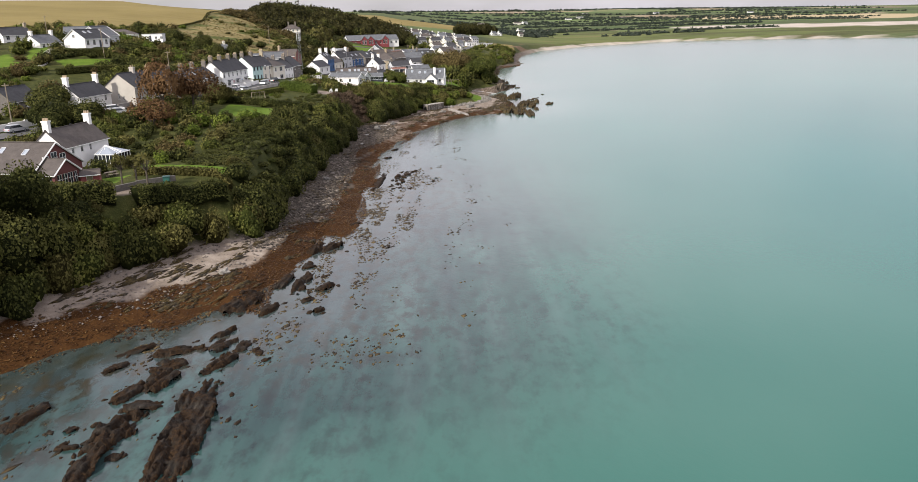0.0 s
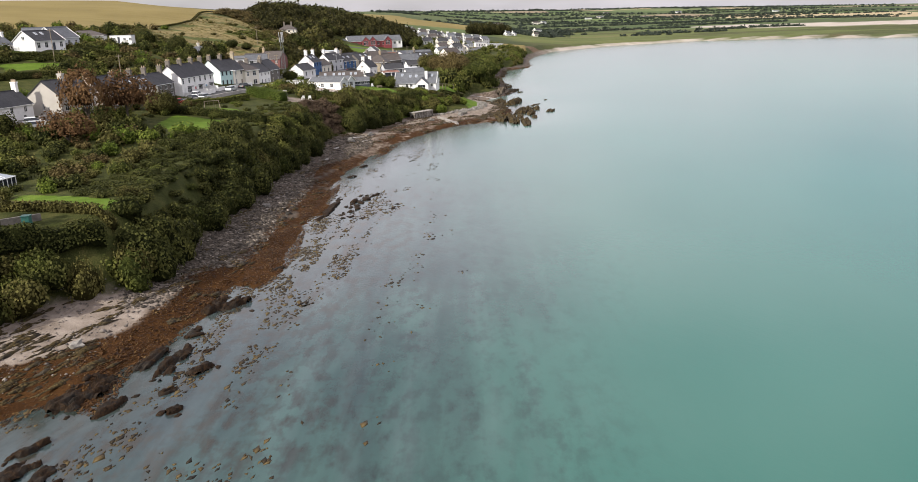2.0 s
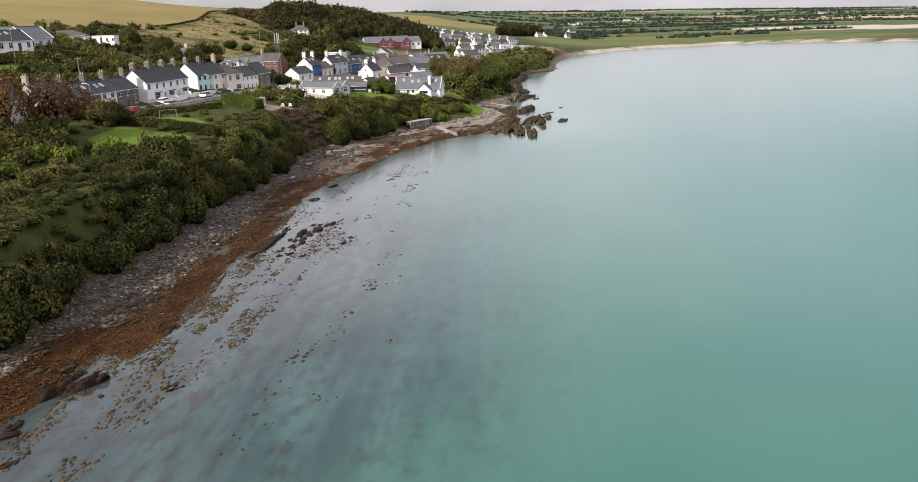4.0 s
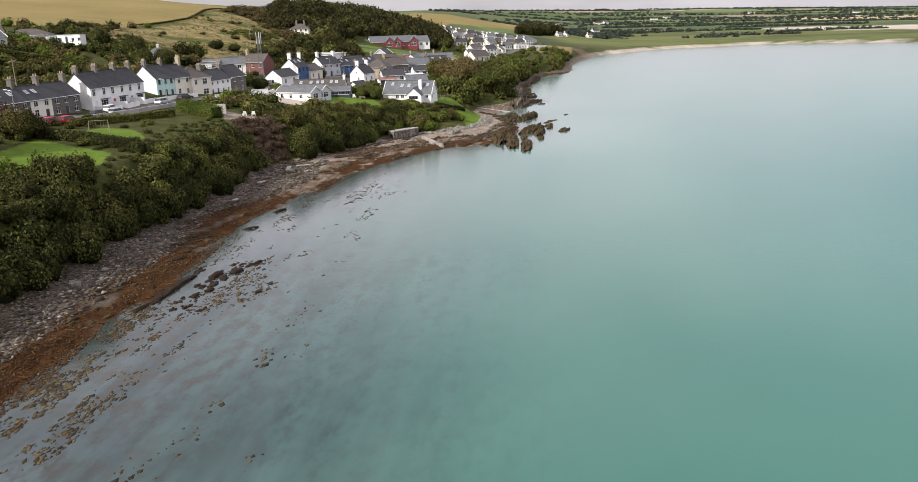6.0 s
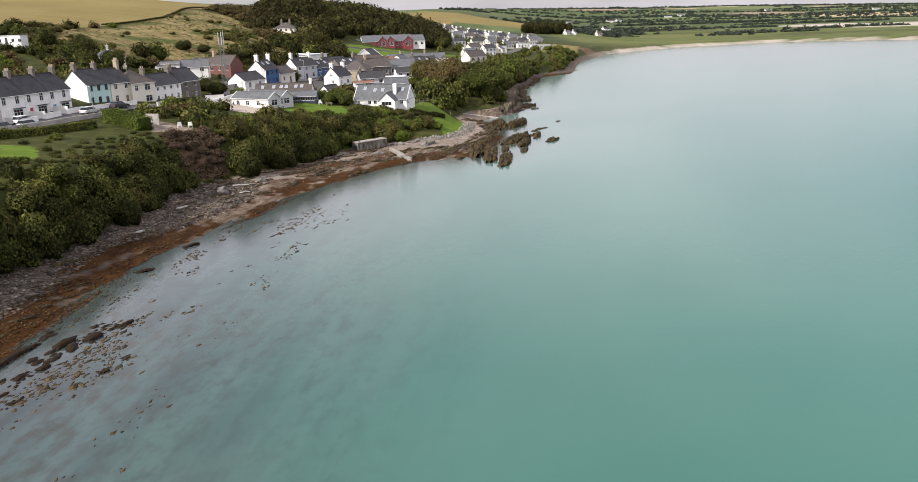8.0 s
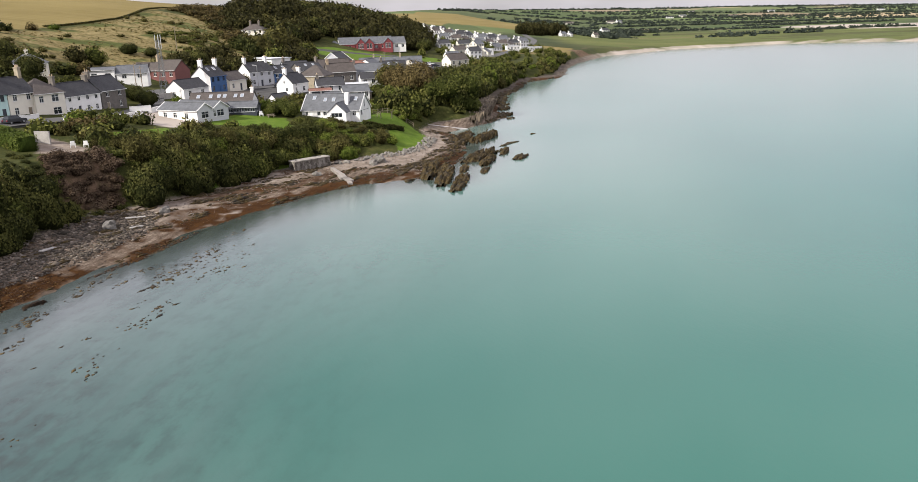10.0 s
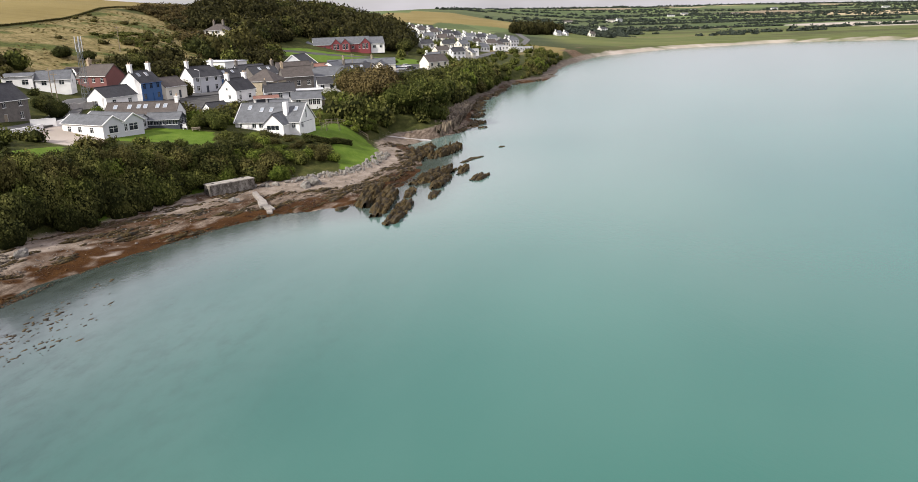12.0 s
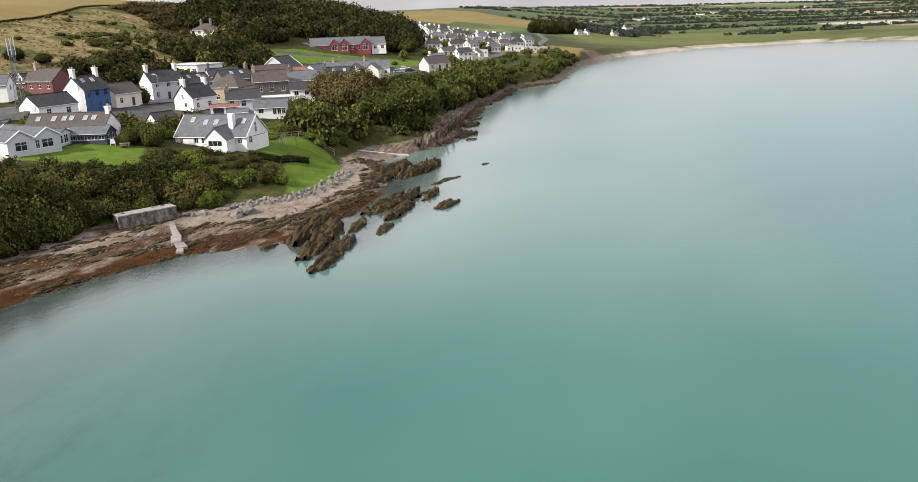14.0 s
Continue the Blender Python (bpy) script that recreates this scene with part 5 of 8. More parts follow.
# farther houses of the village
r2 = random.Random(4)
FARW, FARR = (WHITE, WHITE, CREAM, WHITE), (SLATE, SLATE_BLUE, SLATE_BLUE, SLATE_BROWN)
spots = [(86, 520, 20, 9, 1), (99, 541, 25, 9, 2), (109, 546, 70, 8, 2), (92, 556, 30, 10, 1), (84, 575, 20, 9, 1), (96, 590, 15, 10, 1), (106, 584, 40, 8, 2), (118, 600, 40, 9, 1)]
for i in range(11):
    spots.append((74 + 6.2 * i, 690 + 1.5 * i + r2.uniform(-2, 2), 65 + r2.uniform(-4, 4), 7.5, 2))
for i in range(9):
    spots.append((84 + 7.5 * i, 650 + 3 * i + r2.uniform(-3, 3), 30 + r2.uniform(-25, 25), 8.5, r2.choice((1, 2))))
for i in range(8):
    spots.append((78 + 8 * i, 615 + 5 * i + r2.uniform(-3, 3), r2.uniform(0, 70), 8, 1))
spots += [(88, 735, 30, 12, 2), (128, 705, 50, 10, 2), (134, 690, 20, 9, 1), (150, 745, 20, 9, 1), (46, 760, 15, 12, 1), (30, 770, 5, 10, 1), (62, 775, 0, 10, 1), (10, 900, 0, 12, 1), (40, 905, 0, 14, 1)]
spots += [(314, 1138, 40, 17, 2), (212, 878, 30, 8, 1), (222, 884, 60, 7, 1), (247, 895, 20, 7, 1), (455, 1690, 10, 20, 2), (478, 1700, 30, 16, 2), (360, 1640, 0, 24, 1), (640, 1900, 0, 20, 1), (690, 1960, 10, 22, 2), (820, 2000, 0, 24, 1), (1050, 2300, 0, 22, 2), (1300, 2200, 0, 24, 1), (900, 2500, 0, 22, 2)]
for x, y, a, L, fl in spots:
    g0 = ground_at(x, y) - 0.3
    L = L * 0.78
    he = 2.7 if fl == 1 else 4.5
    dp = 5.4 + 0.1 * L
    w_, r_ = r2.choice(FARW), r2.choice(FARR)
    house("village_house", "white rendered village house with slate roof" if w_ is WHITE else "cream village house with slate roof", (x, y), a, L, dp, g0, g0 + he, g0 + he + 2.1, w_, r_,
          rows_of(L, 3, fl, None, 1.1, 1.3), left=rows_of(dp, 2, fl, None, 1.0, 1.2), chim=((0.5, g0 + he + 3.0),) if L < 14 else (), group="village on the far slope", verge=None, pots=0)


# ---- shore: road, walls, bunker, slipway, rocks ----
def ribbon(name, line, width, material, lift, step=3.0):
    """A strip laid on the ground along a line."""
    pts = []
    for (x0, y0), (x1, y1) in zip(line, line[1:]):
        k = max(2, int(math.hypot(x1 - x0, y1 - y0) / step))
        pts += [(x0 + (x1 - x0) * i / k, y0 + (y1 - y0) * i / k) for i in range(k)]
    pts.append(line[-1])
    P = np.array(pts)
    for _ in range(3):
        P[1:-1] = (P[:-2] + 2 * P[1:-1] + P[2:]) / 4
    D = np.gradient(P, axis=0)
    D /= np.linalg.norm(D, axis=1)[:, None]
    N = np.stack([-D[:, 1], D[:, 0]], 1)
    rows_, ks = [], (-0.5, -0.25, 0, 0.25, 0.5)
    for k in ks:
        Q = P + N * width * k
        rows_.append(np.column_stack([Q, land(Q[:, 0], Q[:, 1]) + lift]))
    R = np.stack(rows_, 1)
    R[:, :, 2] = np.maximum(R[:, :, 2], R[:, 2:3, 2] - 0.1)
    low = R.copy()
    low[:, :, 2] -= 0.5
    m_, w_ = len(P), len(ks)
    V = np.concatenate([R.reshape(-1, 3), low.reshape(-1, 3)])
    i = (np.arange(m_ - 1)[:, None] * w_ + np.arange(w_ - 1)[None, :]).ravel()
    q = [np.stack([i, i + 1, i + w_ + 1, i + w_], 1)[:, ::-1]]
    e = np.arange(m_ - 1) * w_
    o = m_ * w_
    for s in (0, w_ - 1):
        q.append(np.stack([e + s, e + s + w_, e + s + w_ + o, e + s + o], 1))
    return new(name, fast_mesh(name, V, np.concatenate(q), material))


tagged(ribbon("road", ROAD, 5.0, ASPHALT, 0.12), "narrow grey asphalt village road", "road", kind="structure")


def wall_run(name, label, line, h, t, material, cap=None):
    """A garden wall or fence line that follows the ground."""
    ob = new(name)
    tagged(ob, label, "wall")
    ob.matrix_world = Matrix.Translation((*line[0], ground_at(*line[0])))
    o = Vector(ob.matrix_world.translation)
    for (x0, y0), (x1, y1) in zip(line, line[1:]):
        L = math.hypot(x1 - x0, y1 - y0)
        k = max(1, round(L / 4))
        for i in range(k):
            a = Vector((x0 + (x1 - x0) * i / k, y0 + (y1 - y0) * i / k, 0))
            c = Vector((x0 + (x1 - x0) * (i + 1) / k, y0 + (y1 - y0) * (i + 1) / k, 0))
            z = min(ground_at(a.x, a.y), ground_at(c.x, c.y))
            zt = max(ground_at(a.x, a.y), ground_at(c.x, c.y)) + h
            m = Matrix.Translation((a.x - o.x, a.y - o.y, -o.z)) @ Matrix.Rotation(math.atan2(c.y - a.y, c.x - a.x), 4, "Z")
            bm = bmesh.new()
            box(bm, 0, L / k, -t / 2, t / 2, z - 0.3, zt)
            part("wall_panel", bm, material, ob, at=m)
            if cap:
                bm = bmesh.new()
                box(bm, -0.02, L / k + 0.02, -t / 2 - 0.05, t / 2 + 0.05, zt, zt + 0.07)
                part("coping", bm, cap, ob, at=m)
    return ob


NORM = (math.cos(radians(71.3 - 90)), math.sin(radians(71.3 - 90)))


def before(p, s, d):
    q = along(p, s)
    return (q[0] + NORM[0] * d, q[1] + NORM[1] * d)


for i in range(3):
    wall_run("garden_wall", "low white rendered front garden wall", [before(T0, 6.27 * i + 0.2, 0.4), before(T0, 6.27 * i + 0.2, 4.0), before(T0, 6.27 * i + 4.4, 4.0)], 1.0, 0.25, WHITE, TRIM)
wall_run("garden_wall", "low white front garden wall", [before(T0, 19.5, 4.2), before(T0, 26.5, 4.6), before(T0, 33, 5.2)], 0.9, 0.25, WHITE, TRIM)
wall_run("roadside_wall", "long grey stone wall along the seaward side of the road", [(-22.0, 226), (-17.5, 238), (-11.5, 251), (-7.5, 259)], 0.9, 0.4, CONCRETE)
wall_run("garden_wall", "white garden wall with a gap beside the road", [(-3, 276.5), (4.6, 284), (6.5, 295)], 1.0, 0.3, WHITE, TRIM)
wall_run("garden_wall", "white garden wall by the stone house", [(2.4, 299), (6.8, 300.5), (7.5, 308)], 1.0, 0.3, WHITE, TRIM)
wall_run("boundary_wall", "grey stone boundary wall near the mast", [(0, 318), (4, 327), (3, 331)], 1.3, 0.3, CONCRETE)
wall_run("sea_wall", "rough stone sea wall under the trees", [(72.5, 437), (78, 434), (82, 436)], 2.2, 0.6, STONE)
wall_run("roadside_wall", "white wall beside the parked cars", [(-64, 164), (-56, 175.5), (-50.5, 182.5)], 1.3, 0.3, WHITE)
wall_run("roadside_wall", "pale wall along the lane by the cottage", [(-46.5, 184.5), (-41, 191), (-37.5, 197.5)], 0.9, 0.3, CONCRETE)
wall_run("garden_wall", "low stone garden wall above the beach", [(-29.5, 113.5), (-24.5, 118.5), (-19.5, 121)], 0.8, 0.35, STONE)
gs = new("garden_steps")
gs.matrix_world = Matrix.Translation((-72.5, 248.5, ground_at(-72.5, 248.5)))
tagged(gs, "long flight of grey stone garden steps between lawns", "steps")
for k in range(24):
    x_, y_ = -72.5 - 1.9 * k / 23 + 0.5 * math.sin(k * 0.4), 248.5 + 31 * k / 23
    bm = bmesh.new()
    box(bm, -1.2, 1.2, -0.7, 0.75, -0.6, 0.12)
    bmesh.ops.bevel(bm, geom=bm.edges[:], offset=0.05, segments=1, affect="EDGES")
    part("step", bm, CONCRETE, gs, at=Matrix.Translation((x_ + 72.5, y_ - 248.5, ground_at(x_, y_) - gs.matrix_world.translation.z + 0.1)) @ Matrix.Rotation(0.3 * math.sin(k), 4, "Z"))
wall_run("block_shed_wall", "short grey concrete block wall beside the patio", [(1.2, 254.2), (4.2, 253.0)], 1.9, 0.25, CONCRETE)

# the concrete bunker and its ruined steps
bk = new("bunker")
bk.matrix_world = pose(42.3, 274.2, 0.9, 0, 0, 40.5) @ Matrix.Diagonal((0.87, 1, 1, 1))
tagged(bk, "flat roofed weathered concrete bunker on the shingle", "bunker")
bm = bmesh.new()
wall_face(bm, (0, 0, 0), (1, 0, 0), 10.0, 2.2, [], (0, 1, 0), -1.0, 0.5)
wall_face(bm, (10.0, 0, 0), (0, 1, 0), 2.2, 2.2, [], (-1, 0, 0), -1.0)
wall_face(bm, (10.0, 2.2, 0), (-1, 0, 0), 10.0, 2.2, [], (0, -1, 0), -1.0)
wall_face(bm, (0, 2.2, 0), (0, -1, 0), 2.2, 2.2, [(0.7, 0.3, 0.9, 1.4)], (1, 0, 0), -1.0, 0.5)
part("wall", bm, BUNKER, bk)
bm = bmesh.new()
box(bm, -0.08, 10.08, -0.08, 2.28, 2.2, 2.4)
bmesh.ops.bevel(bm, geom=bm.edges[:], offset=0.05, segments=1, affect="EDGES")
part("roof_slab", bm, surface("pale_concrete", (0.30, 0.275, 0.24), 0.9, 0.7, 1.2, 5.0, 0.6, 0.05), bk)
for hx, hy in ((1.2, 1.0), (6.8, 1.6), (8.2, 1.4)):
    bm = bmesh.new()
    blob(bm, (hx, hy, 2.48), (0.4, 0.25, 0.14), hx)
    part("rubble", bm, BOULDER, bk)
st = new("concrete_steps")
st.matrix_world = pose(49.7, 275.0, 0.1, 0, 0, -67)
tagged(st, "broken concrete steps running down to the water", "steps")
for i, (L_, w_, z_, a_) in enumerate(((3.0, 1.0, 1.55, 0), (2.6, 1.1, 1.3, 3), (3.2, 1.8, 1.05, -6), (2.2, 1.7, 0.72, 8), (1.5, 1.2, 0.42, -12))):
    bm = bmesh.new()
    box(bm, 0, L_, -w_ * 0.4, w_ * 0.4, z_ - 0.6, z_ + 0.12)
    bmesh.ops.bevel(bm, geom=bm.edges[:], offset=0.08, segments=1, affect="EDGES")
    part("slab", bm, STEP, st, at=Matrix.Translation((sum((3.0, 2.6, 3.2, 2.2, 1.5)[:i]) * 0.98, 0, 0)) @ Matrix.Rotation(radians(a_), 4, "Z") @ Matrix.Rotation(radians(5), 4, "Y"))
sl = new("slipway")
sl.matrix_world = pose(66.0, 335.0, 0, 0, 0, 12)
tagged(sl, "pale concrete slipway running into the cove", "slipway")
bm = bmesh.new()
v = box(bm, -2, 16.5, -1.3, 1.3, -1.2, 0.0)
for q in v:
    if q.co.z > -0.1:
        q.co.z = 3.3 if q.co.x < 0 else 0.06
bmesh.ops.bevel(bm, geom=[e for e in bm.edges if all(abs(q.co.x) > 0 for q in e.verts)], offset=0.06, segments=1, affect="EDGES")
part("ramp", bm, SHINGLE, sl)


def reef(name, label, a, c, width, height, material, seed, group="", base=-0.9, on_land=False, rough=1.0):
    """A ridge of upturned strata from a to c: broken, jagged and ragged in outline."""
    L = math.hypot(c[0] - a[0], c[1] - a[1]) * 1.10
    width = width * 1.08
    step = 0.17 if L < 20 else 0.24
    nu, nv = max(10, int(L / step)), max(10, int(width / step))
    U, V = np.meshgrid(np.linspace(-0.5, 0.5, nu), np.linspace(-0.5, 0.5, nv), indexing="ij")
    X, Y = U * L, V * width
    r = np.random.default_rng(seed)
    bend = (fbm(X, X * 0, 3.0, 2, seed + 7) - 0.5) * 0.5
    lumps = fbm(X * 0.6, Y, 0.9, 4, seed + 3)
    shape = 1 - (np.abs(2 * U) ** 2.6 * 1.0 + np.abs(2 * V + bend) ** 2.2) + 2.3 * (lumps - 0.50)
    strata = fbm(X * 0.07, Y + 0.05 * X, 0.50, 3, seed)
    grain = fbm(X, Y, 0.35, 3, seed + 5)
    ridged = 1 - np.abs(2 * strata - 1)
    steps_ = np.floor(fbm(X * 0.3, Y, 0.8, 2, seed + 9) * 6) / 6
    Z = height * (0.60 * np.clip(shape * 1.6, -0.8, 1) + (0.7 * (lumps - 0.5) + 1.0 * (ridged - 0.72) + 0.55 * (steps_ - 0.45) + 0.4 * (grain - 0.5)) * rough - 0.05)
    Z = np.where(shape > 0, Z, np.minimum(Z, -0.1) + 0.6 * np.clip(shape, -1.2, 0))
    Z = np.maximum(Z, base)
    X = X + 0.3 * step * r.standard_normal(U.shape)
    Y = Y + 0.3 * step * r.standard_normal(U.shape) + 0.35 * np.clip(Z, 0, None)
    i = (np.arange(nu - 1)[:, None] * nv + np.arange(nv - 1)[None, :]).ravel()
    quads = np.stack([i, i + nv, i + nv + 1, i + 1], 1)
    ob = new(name, fast_mesh(name, np.stack([X, Y, Z], 2).reshape(-1, 3), quads, material))
    mx, my = (a[0] + c[0]) / 2, (a[1] + c[1]) / 2
    ob.matrix_world = pose(mx, my, ground_at(mx, my) - 0.2 if on_land else 0.0, 0, 0, math.degrees(math.atan2(c[1] - a[1], c[0] - a[0])))
    return tagged(ob, label, "rock", group)


# rocks off the near shore: two ends, width, height
NEAR = [((-11.1, 71.1), (-12.8, 54.7), 3.4, 0.75), ((-17.1, 66.8), (-18.3, 60.5), 3.2, 0.9), ((-18.8, 61.6), (-19.2, 55.5), 1.9, 0.8), ((-13.9, 77.4), (-16.9, 76.0), 2.4, 0.55), ((-14.8, 75.3), (-16.3, 71.2), 2.2, 0.7), ((-16.8, 72.7), (-19.2, 69.6), 1.9, 0.55),
        ((-14.6, 68.2), (-17.7, 68.4), 1.8, 0.5), ((-12.5, 80.8), (-17.2, 79.7), 1.7, 0.55), ((-17.7, 82.7), (-20.8, 80.5), 1.3, 0.4), ((-19.6, 78.5), (-21.8, 76.9), 1.3, 0.4), ((-9.5, 85.3), (-12.0, 83.0), 1.6, 0.6), ((-9.4, 82.0), (-11.4, 79.3), 1.7, 0.6), ((-7.7, 81.1), (-8.9, 78.6), 1.3, 0.5)]
NEAR += [((-6.7, 79.0), (-7.4, 78.2), 0.8, 0.35), ((-9.3, 78.1), (-11.5, 73.8), 2.0, 0.65), ((-25.2, 70.8), (-27.4, 66.2), 1.9, 0.45), ((-20.2, 62.2), (-22.1, 62.3), 0.9, 0.35), ((-21.3, 65.7), (-21.9, 64.9), 0.8, 0.35), ((-16.5, 60.2), (-17.3, 59.1), 1.2, 0.4), ((-5.4, 92.5), (-6.8, 88.6), 1.7, 0.6),
         ((-1.3, 102.9), (-3.0, 95.4), 1.7, 0.75), ((-3.7, 102.8), (-5.1, 97.9), 1.3, 0.6), ((-0.9, 108.0), (-2.0, 105.4), 1.1, 0.5), ((0.6, 117.8), (-1.0, 112.3), 2.0, 0.8), ((3.1, 116.8), (0.7, 112.9), 2.4, 0.8), ((1.6, 97.7), (-0.2, 95.8), 1.4, 0.6)]
NEAR += [((1.6, 101.8), (0.4, 100.6), 1.0, 0.45), ((-0.8, 93.1), (-2.2, 91.9), 1.1, 0.45), ((0.5, 89.0), (-0.8, 88.0), 1.2, 0.45), ((11.2, 113.1), (9.8, 112.6), 0.9, 0.4), ((16.2, 170.2), (12.0, 153.5), 1.4, 0.40),
         ((23.4, 171.2), (22.0, 170.0), 0.8, 0.3), ((-5.5, 76.3), (-6.3, 75.3), 0.8, 0.3), ((6.9, 128.6), (6.0, 126.7), 1.2, 0.45), ((20.0, 190.9), (17.9, 189.7), 1.0, 0.4), ((22.7, 202.7), (21.2, 200.7), 1.0, 0.35), ((25.3, 159.4), (24.7, 158.4), 0.7, 0.25), ((20.3, 153.8), (18.8, 153.1), 0.8, 0.25), ((-7.6, 96.5), (-11.0, 90.8), 3.6, 0.75)]
for i, (a, c, w_, h_) in enumerate(NEAR):
    reef("reef_rock", "dark weed-covered rock ridge standing out of shallow water" if h_ > 0.45 else "low weed-covered rock just above the water", a, c, w_ * 1.0, h_, REEF, 20 + i, "rocks off the near shore")
SKERRY = [(90, 353, 3.0), (95.5, 366, 3.4), (98, 384, 3.2), (99, 404, 3.8), (102, 420, 3.0), (105, 437, 3.6), (110, 451, 3.4), (115, 468, 3.0), (119, 486, 3.2), (125, 500, 3.0), (137, 513, 2.8), (147, 540, 2.8), (93, 360, 2.2), (101, 412, 2.4), (107, 445, 2.6)]
for i, (x, y, w_) in enumerate(SKERRY):
    reef("shore_rock", "low dark rock at the foot of the far bank", (x - 1, y - w_ * 1.3), (x + 1.5, y + w_ * 1.3), w_, 0.9, HEADROCK, 130 + i, "rocks below the far bank")
HEAD = [((76.6, 268.5), (73.6, 253.4), 2.7, 1.1), ((73.6, 277.5), (71.4, 259.2), 2.9, 1.7), ((70.2, 279.5), (68.8, 265.8), 3.4, 1.7), ((81.2, 327), (74.5, 299), 4.8, 1.5), ((76.4, 303), (67.6, 277), 6.0, 1.3), ((84.8, 297), (78.0, 282.5), 4.2, 1.4), ((84.2, 288.4), (80.9, 278), 2.5, 1.3), ((77.3, 279), (76.5, 271), 1.7, 0.9)]
HEAD += [((88.2, 325.5), (82.0, 310.5), 4.4, 1.7), ((81.6, 275.6), (80.4, 269.6), 1.5, 0.8), ((88.2, 298), (86.5, 290.8), 2.1, 1.1), ((91.8, 289.4), (89.0, 284), 2.2, 0.9), ((92.6, 310.4), (87.8, 303.8), 1.5, 0.4), ((99.4, 323.5), (98, 321.8), 1.2, 0.3), ((65.4, 276.5), (61.8, 268.6), 3.4, 0.9), ((61.0, 274.6), (57.4, 266.4), 3.2, 0.6), ((66.5, 267.4), (64.8, 264.6), 1.6, 0.6), ((72, 293), (67.4, 284.6), 3.0, 1.1)]
HEAD += [((98.6, 368.5), (93, 358), 2.0, 0.9), ((98.5, 416), (92.5, 394), 4.2, 1.5), ((102, 399.6), (97, 392.6), 2.0, 0.8), ((98.4, 358), (96, 356.5), 1.4, 0.5), ((104, 440), (99, 424), 4.0, 1.0), ((112, 462), (106, 446), 4.5, 1.0)]
for i, (a, c, w_, h_) in enumerate(HEAD):
    reef("headland_rock", "jagged upturned strata crusted with brown seaweed" if h_ > 1 else "low dark rock off the headland", a, c, w_, h_ * 0.85, HEADROCK, 70 + i, "rocks of the headland")
for i, (a, c, w_, h_) in enumerate((((90, 384), (84, 345), 6.5, 5.2), ((95, 408), (90, 380), 5.0, 4.2))):
    reef("rock_outcrop", "steep bedded brown rock outcrop under trees", a, c, w_ * 1.3, h_, CLIFF, 95 + i, base=-0.8, rough=0.28)

r3 = random.Random(11)


def stone_mesh(seed, sub=1):
    bm = bmesh.new()
    blob(bm, (0, 0, 0), (1, 1, 1), seed, sub, 0.7)
    me = bpy.data.meshes.new("boulder")
    bm.to_mesh(me)
    bm.free()
    me.materials.append(BOULDER)
    return me


STONE_MESH = [stone_mesh(k, 2) for k in range(6)]
ARM = [(44, 279.5), (50, 281), (56.5, 284.5), (62, 287.5), (66.5, 291.5), (69.5, 298), (71.5, 305), (72, 312)]
for (x0, y0), (x1, y1) in zip(ARM, ARM[1:]):
    L = math.hypot(x1 - x0, y1 - y0)
    wide = 1.0 if x0 < 55 else 2.6
    for k in range(int(L * (2.2 if x0 < 55 else 5.0))):
        t, o_ = r3.random(), r3.uniform(-0.6, wide)
        x, y = x0 + (x1 - x0) * t - (y1 - y0) / L * o_, y0 + (y1 - y0) * t + (x1 - x0) / L * o_
        s = r3.uniform(0.20, 0.44)
        ob = new("boulder", r3.choice(STONE_MESH))
        ob.matrix_world = Matrix.Translation((x, y, ground_at(x, y) + s * 0.35)) @ Euler((r3.uniform(0, 6), r3.uniform(0, 6), r3.uniform(0, 6))).to_matrix().to_4x4() @ Matrix.Diagonal((s * 1.25, s, s * 0.75, 1))
        tagged(ob, "grey boulder in the rock armour below the lawn", "boulder", "rock armour")
for x, y, s in ((59.3, 281.8, 1.15), (58.0, 280.4, 0.9), (47, 271, 0.7), (-12, 103, 0.6), (20.5, 231, 0.9), (26, 240, 0.8), (3.2, 160, 0.6)):
    ob = new("boulder", STONE_MESH[int(s * 10) % 6])
    ob.matrix_world = Matrix.Translation((x, y, ground_at(x, y) + s * 0.35)) @ Matrix.Rotation(x, 4, "Z") @ Matrix.Diagonal((s * 1.2, s, s * 0.8, 1))
    tagged(ob, "large pale boulder lying on the beach", "boulder")


# ---- scattered shore stuff and plants ----
bm = bmesh.new()
bmesh.ops.create_icosphere(bm, subdivisions=1, radius=1.0)
ICO_V = np.array([v.co[:] for v in bm.verts])
ICO_F = np.array([[v.index for v in f.verts] for f in bm.faces])
bm.free()
bm = bmesh.new()
bmesh.ops.create_icosphere(bm, subdivisions=2, radius=1.0)
BALL_V = np.array([v.co[:] for v in bm.verts])
BALL_F = np.array([[v.index for v in f.verts] for f in bm.faces])
bm.free()
OCT_V = np.array([(1, 0, 0), (-1, 0, 0), (0, 1, 0), (0, -1, 0), (0.2, 0.1, 1), (0, 0, -1)], float)
OCT_F = np.array([(0, 2, 4), (2, 1, 4), (1, 3, 4), (3, 0, 4), (2, 0, 5), (1, 2, 5), (3, 1, 5), (0, 3, 5)])


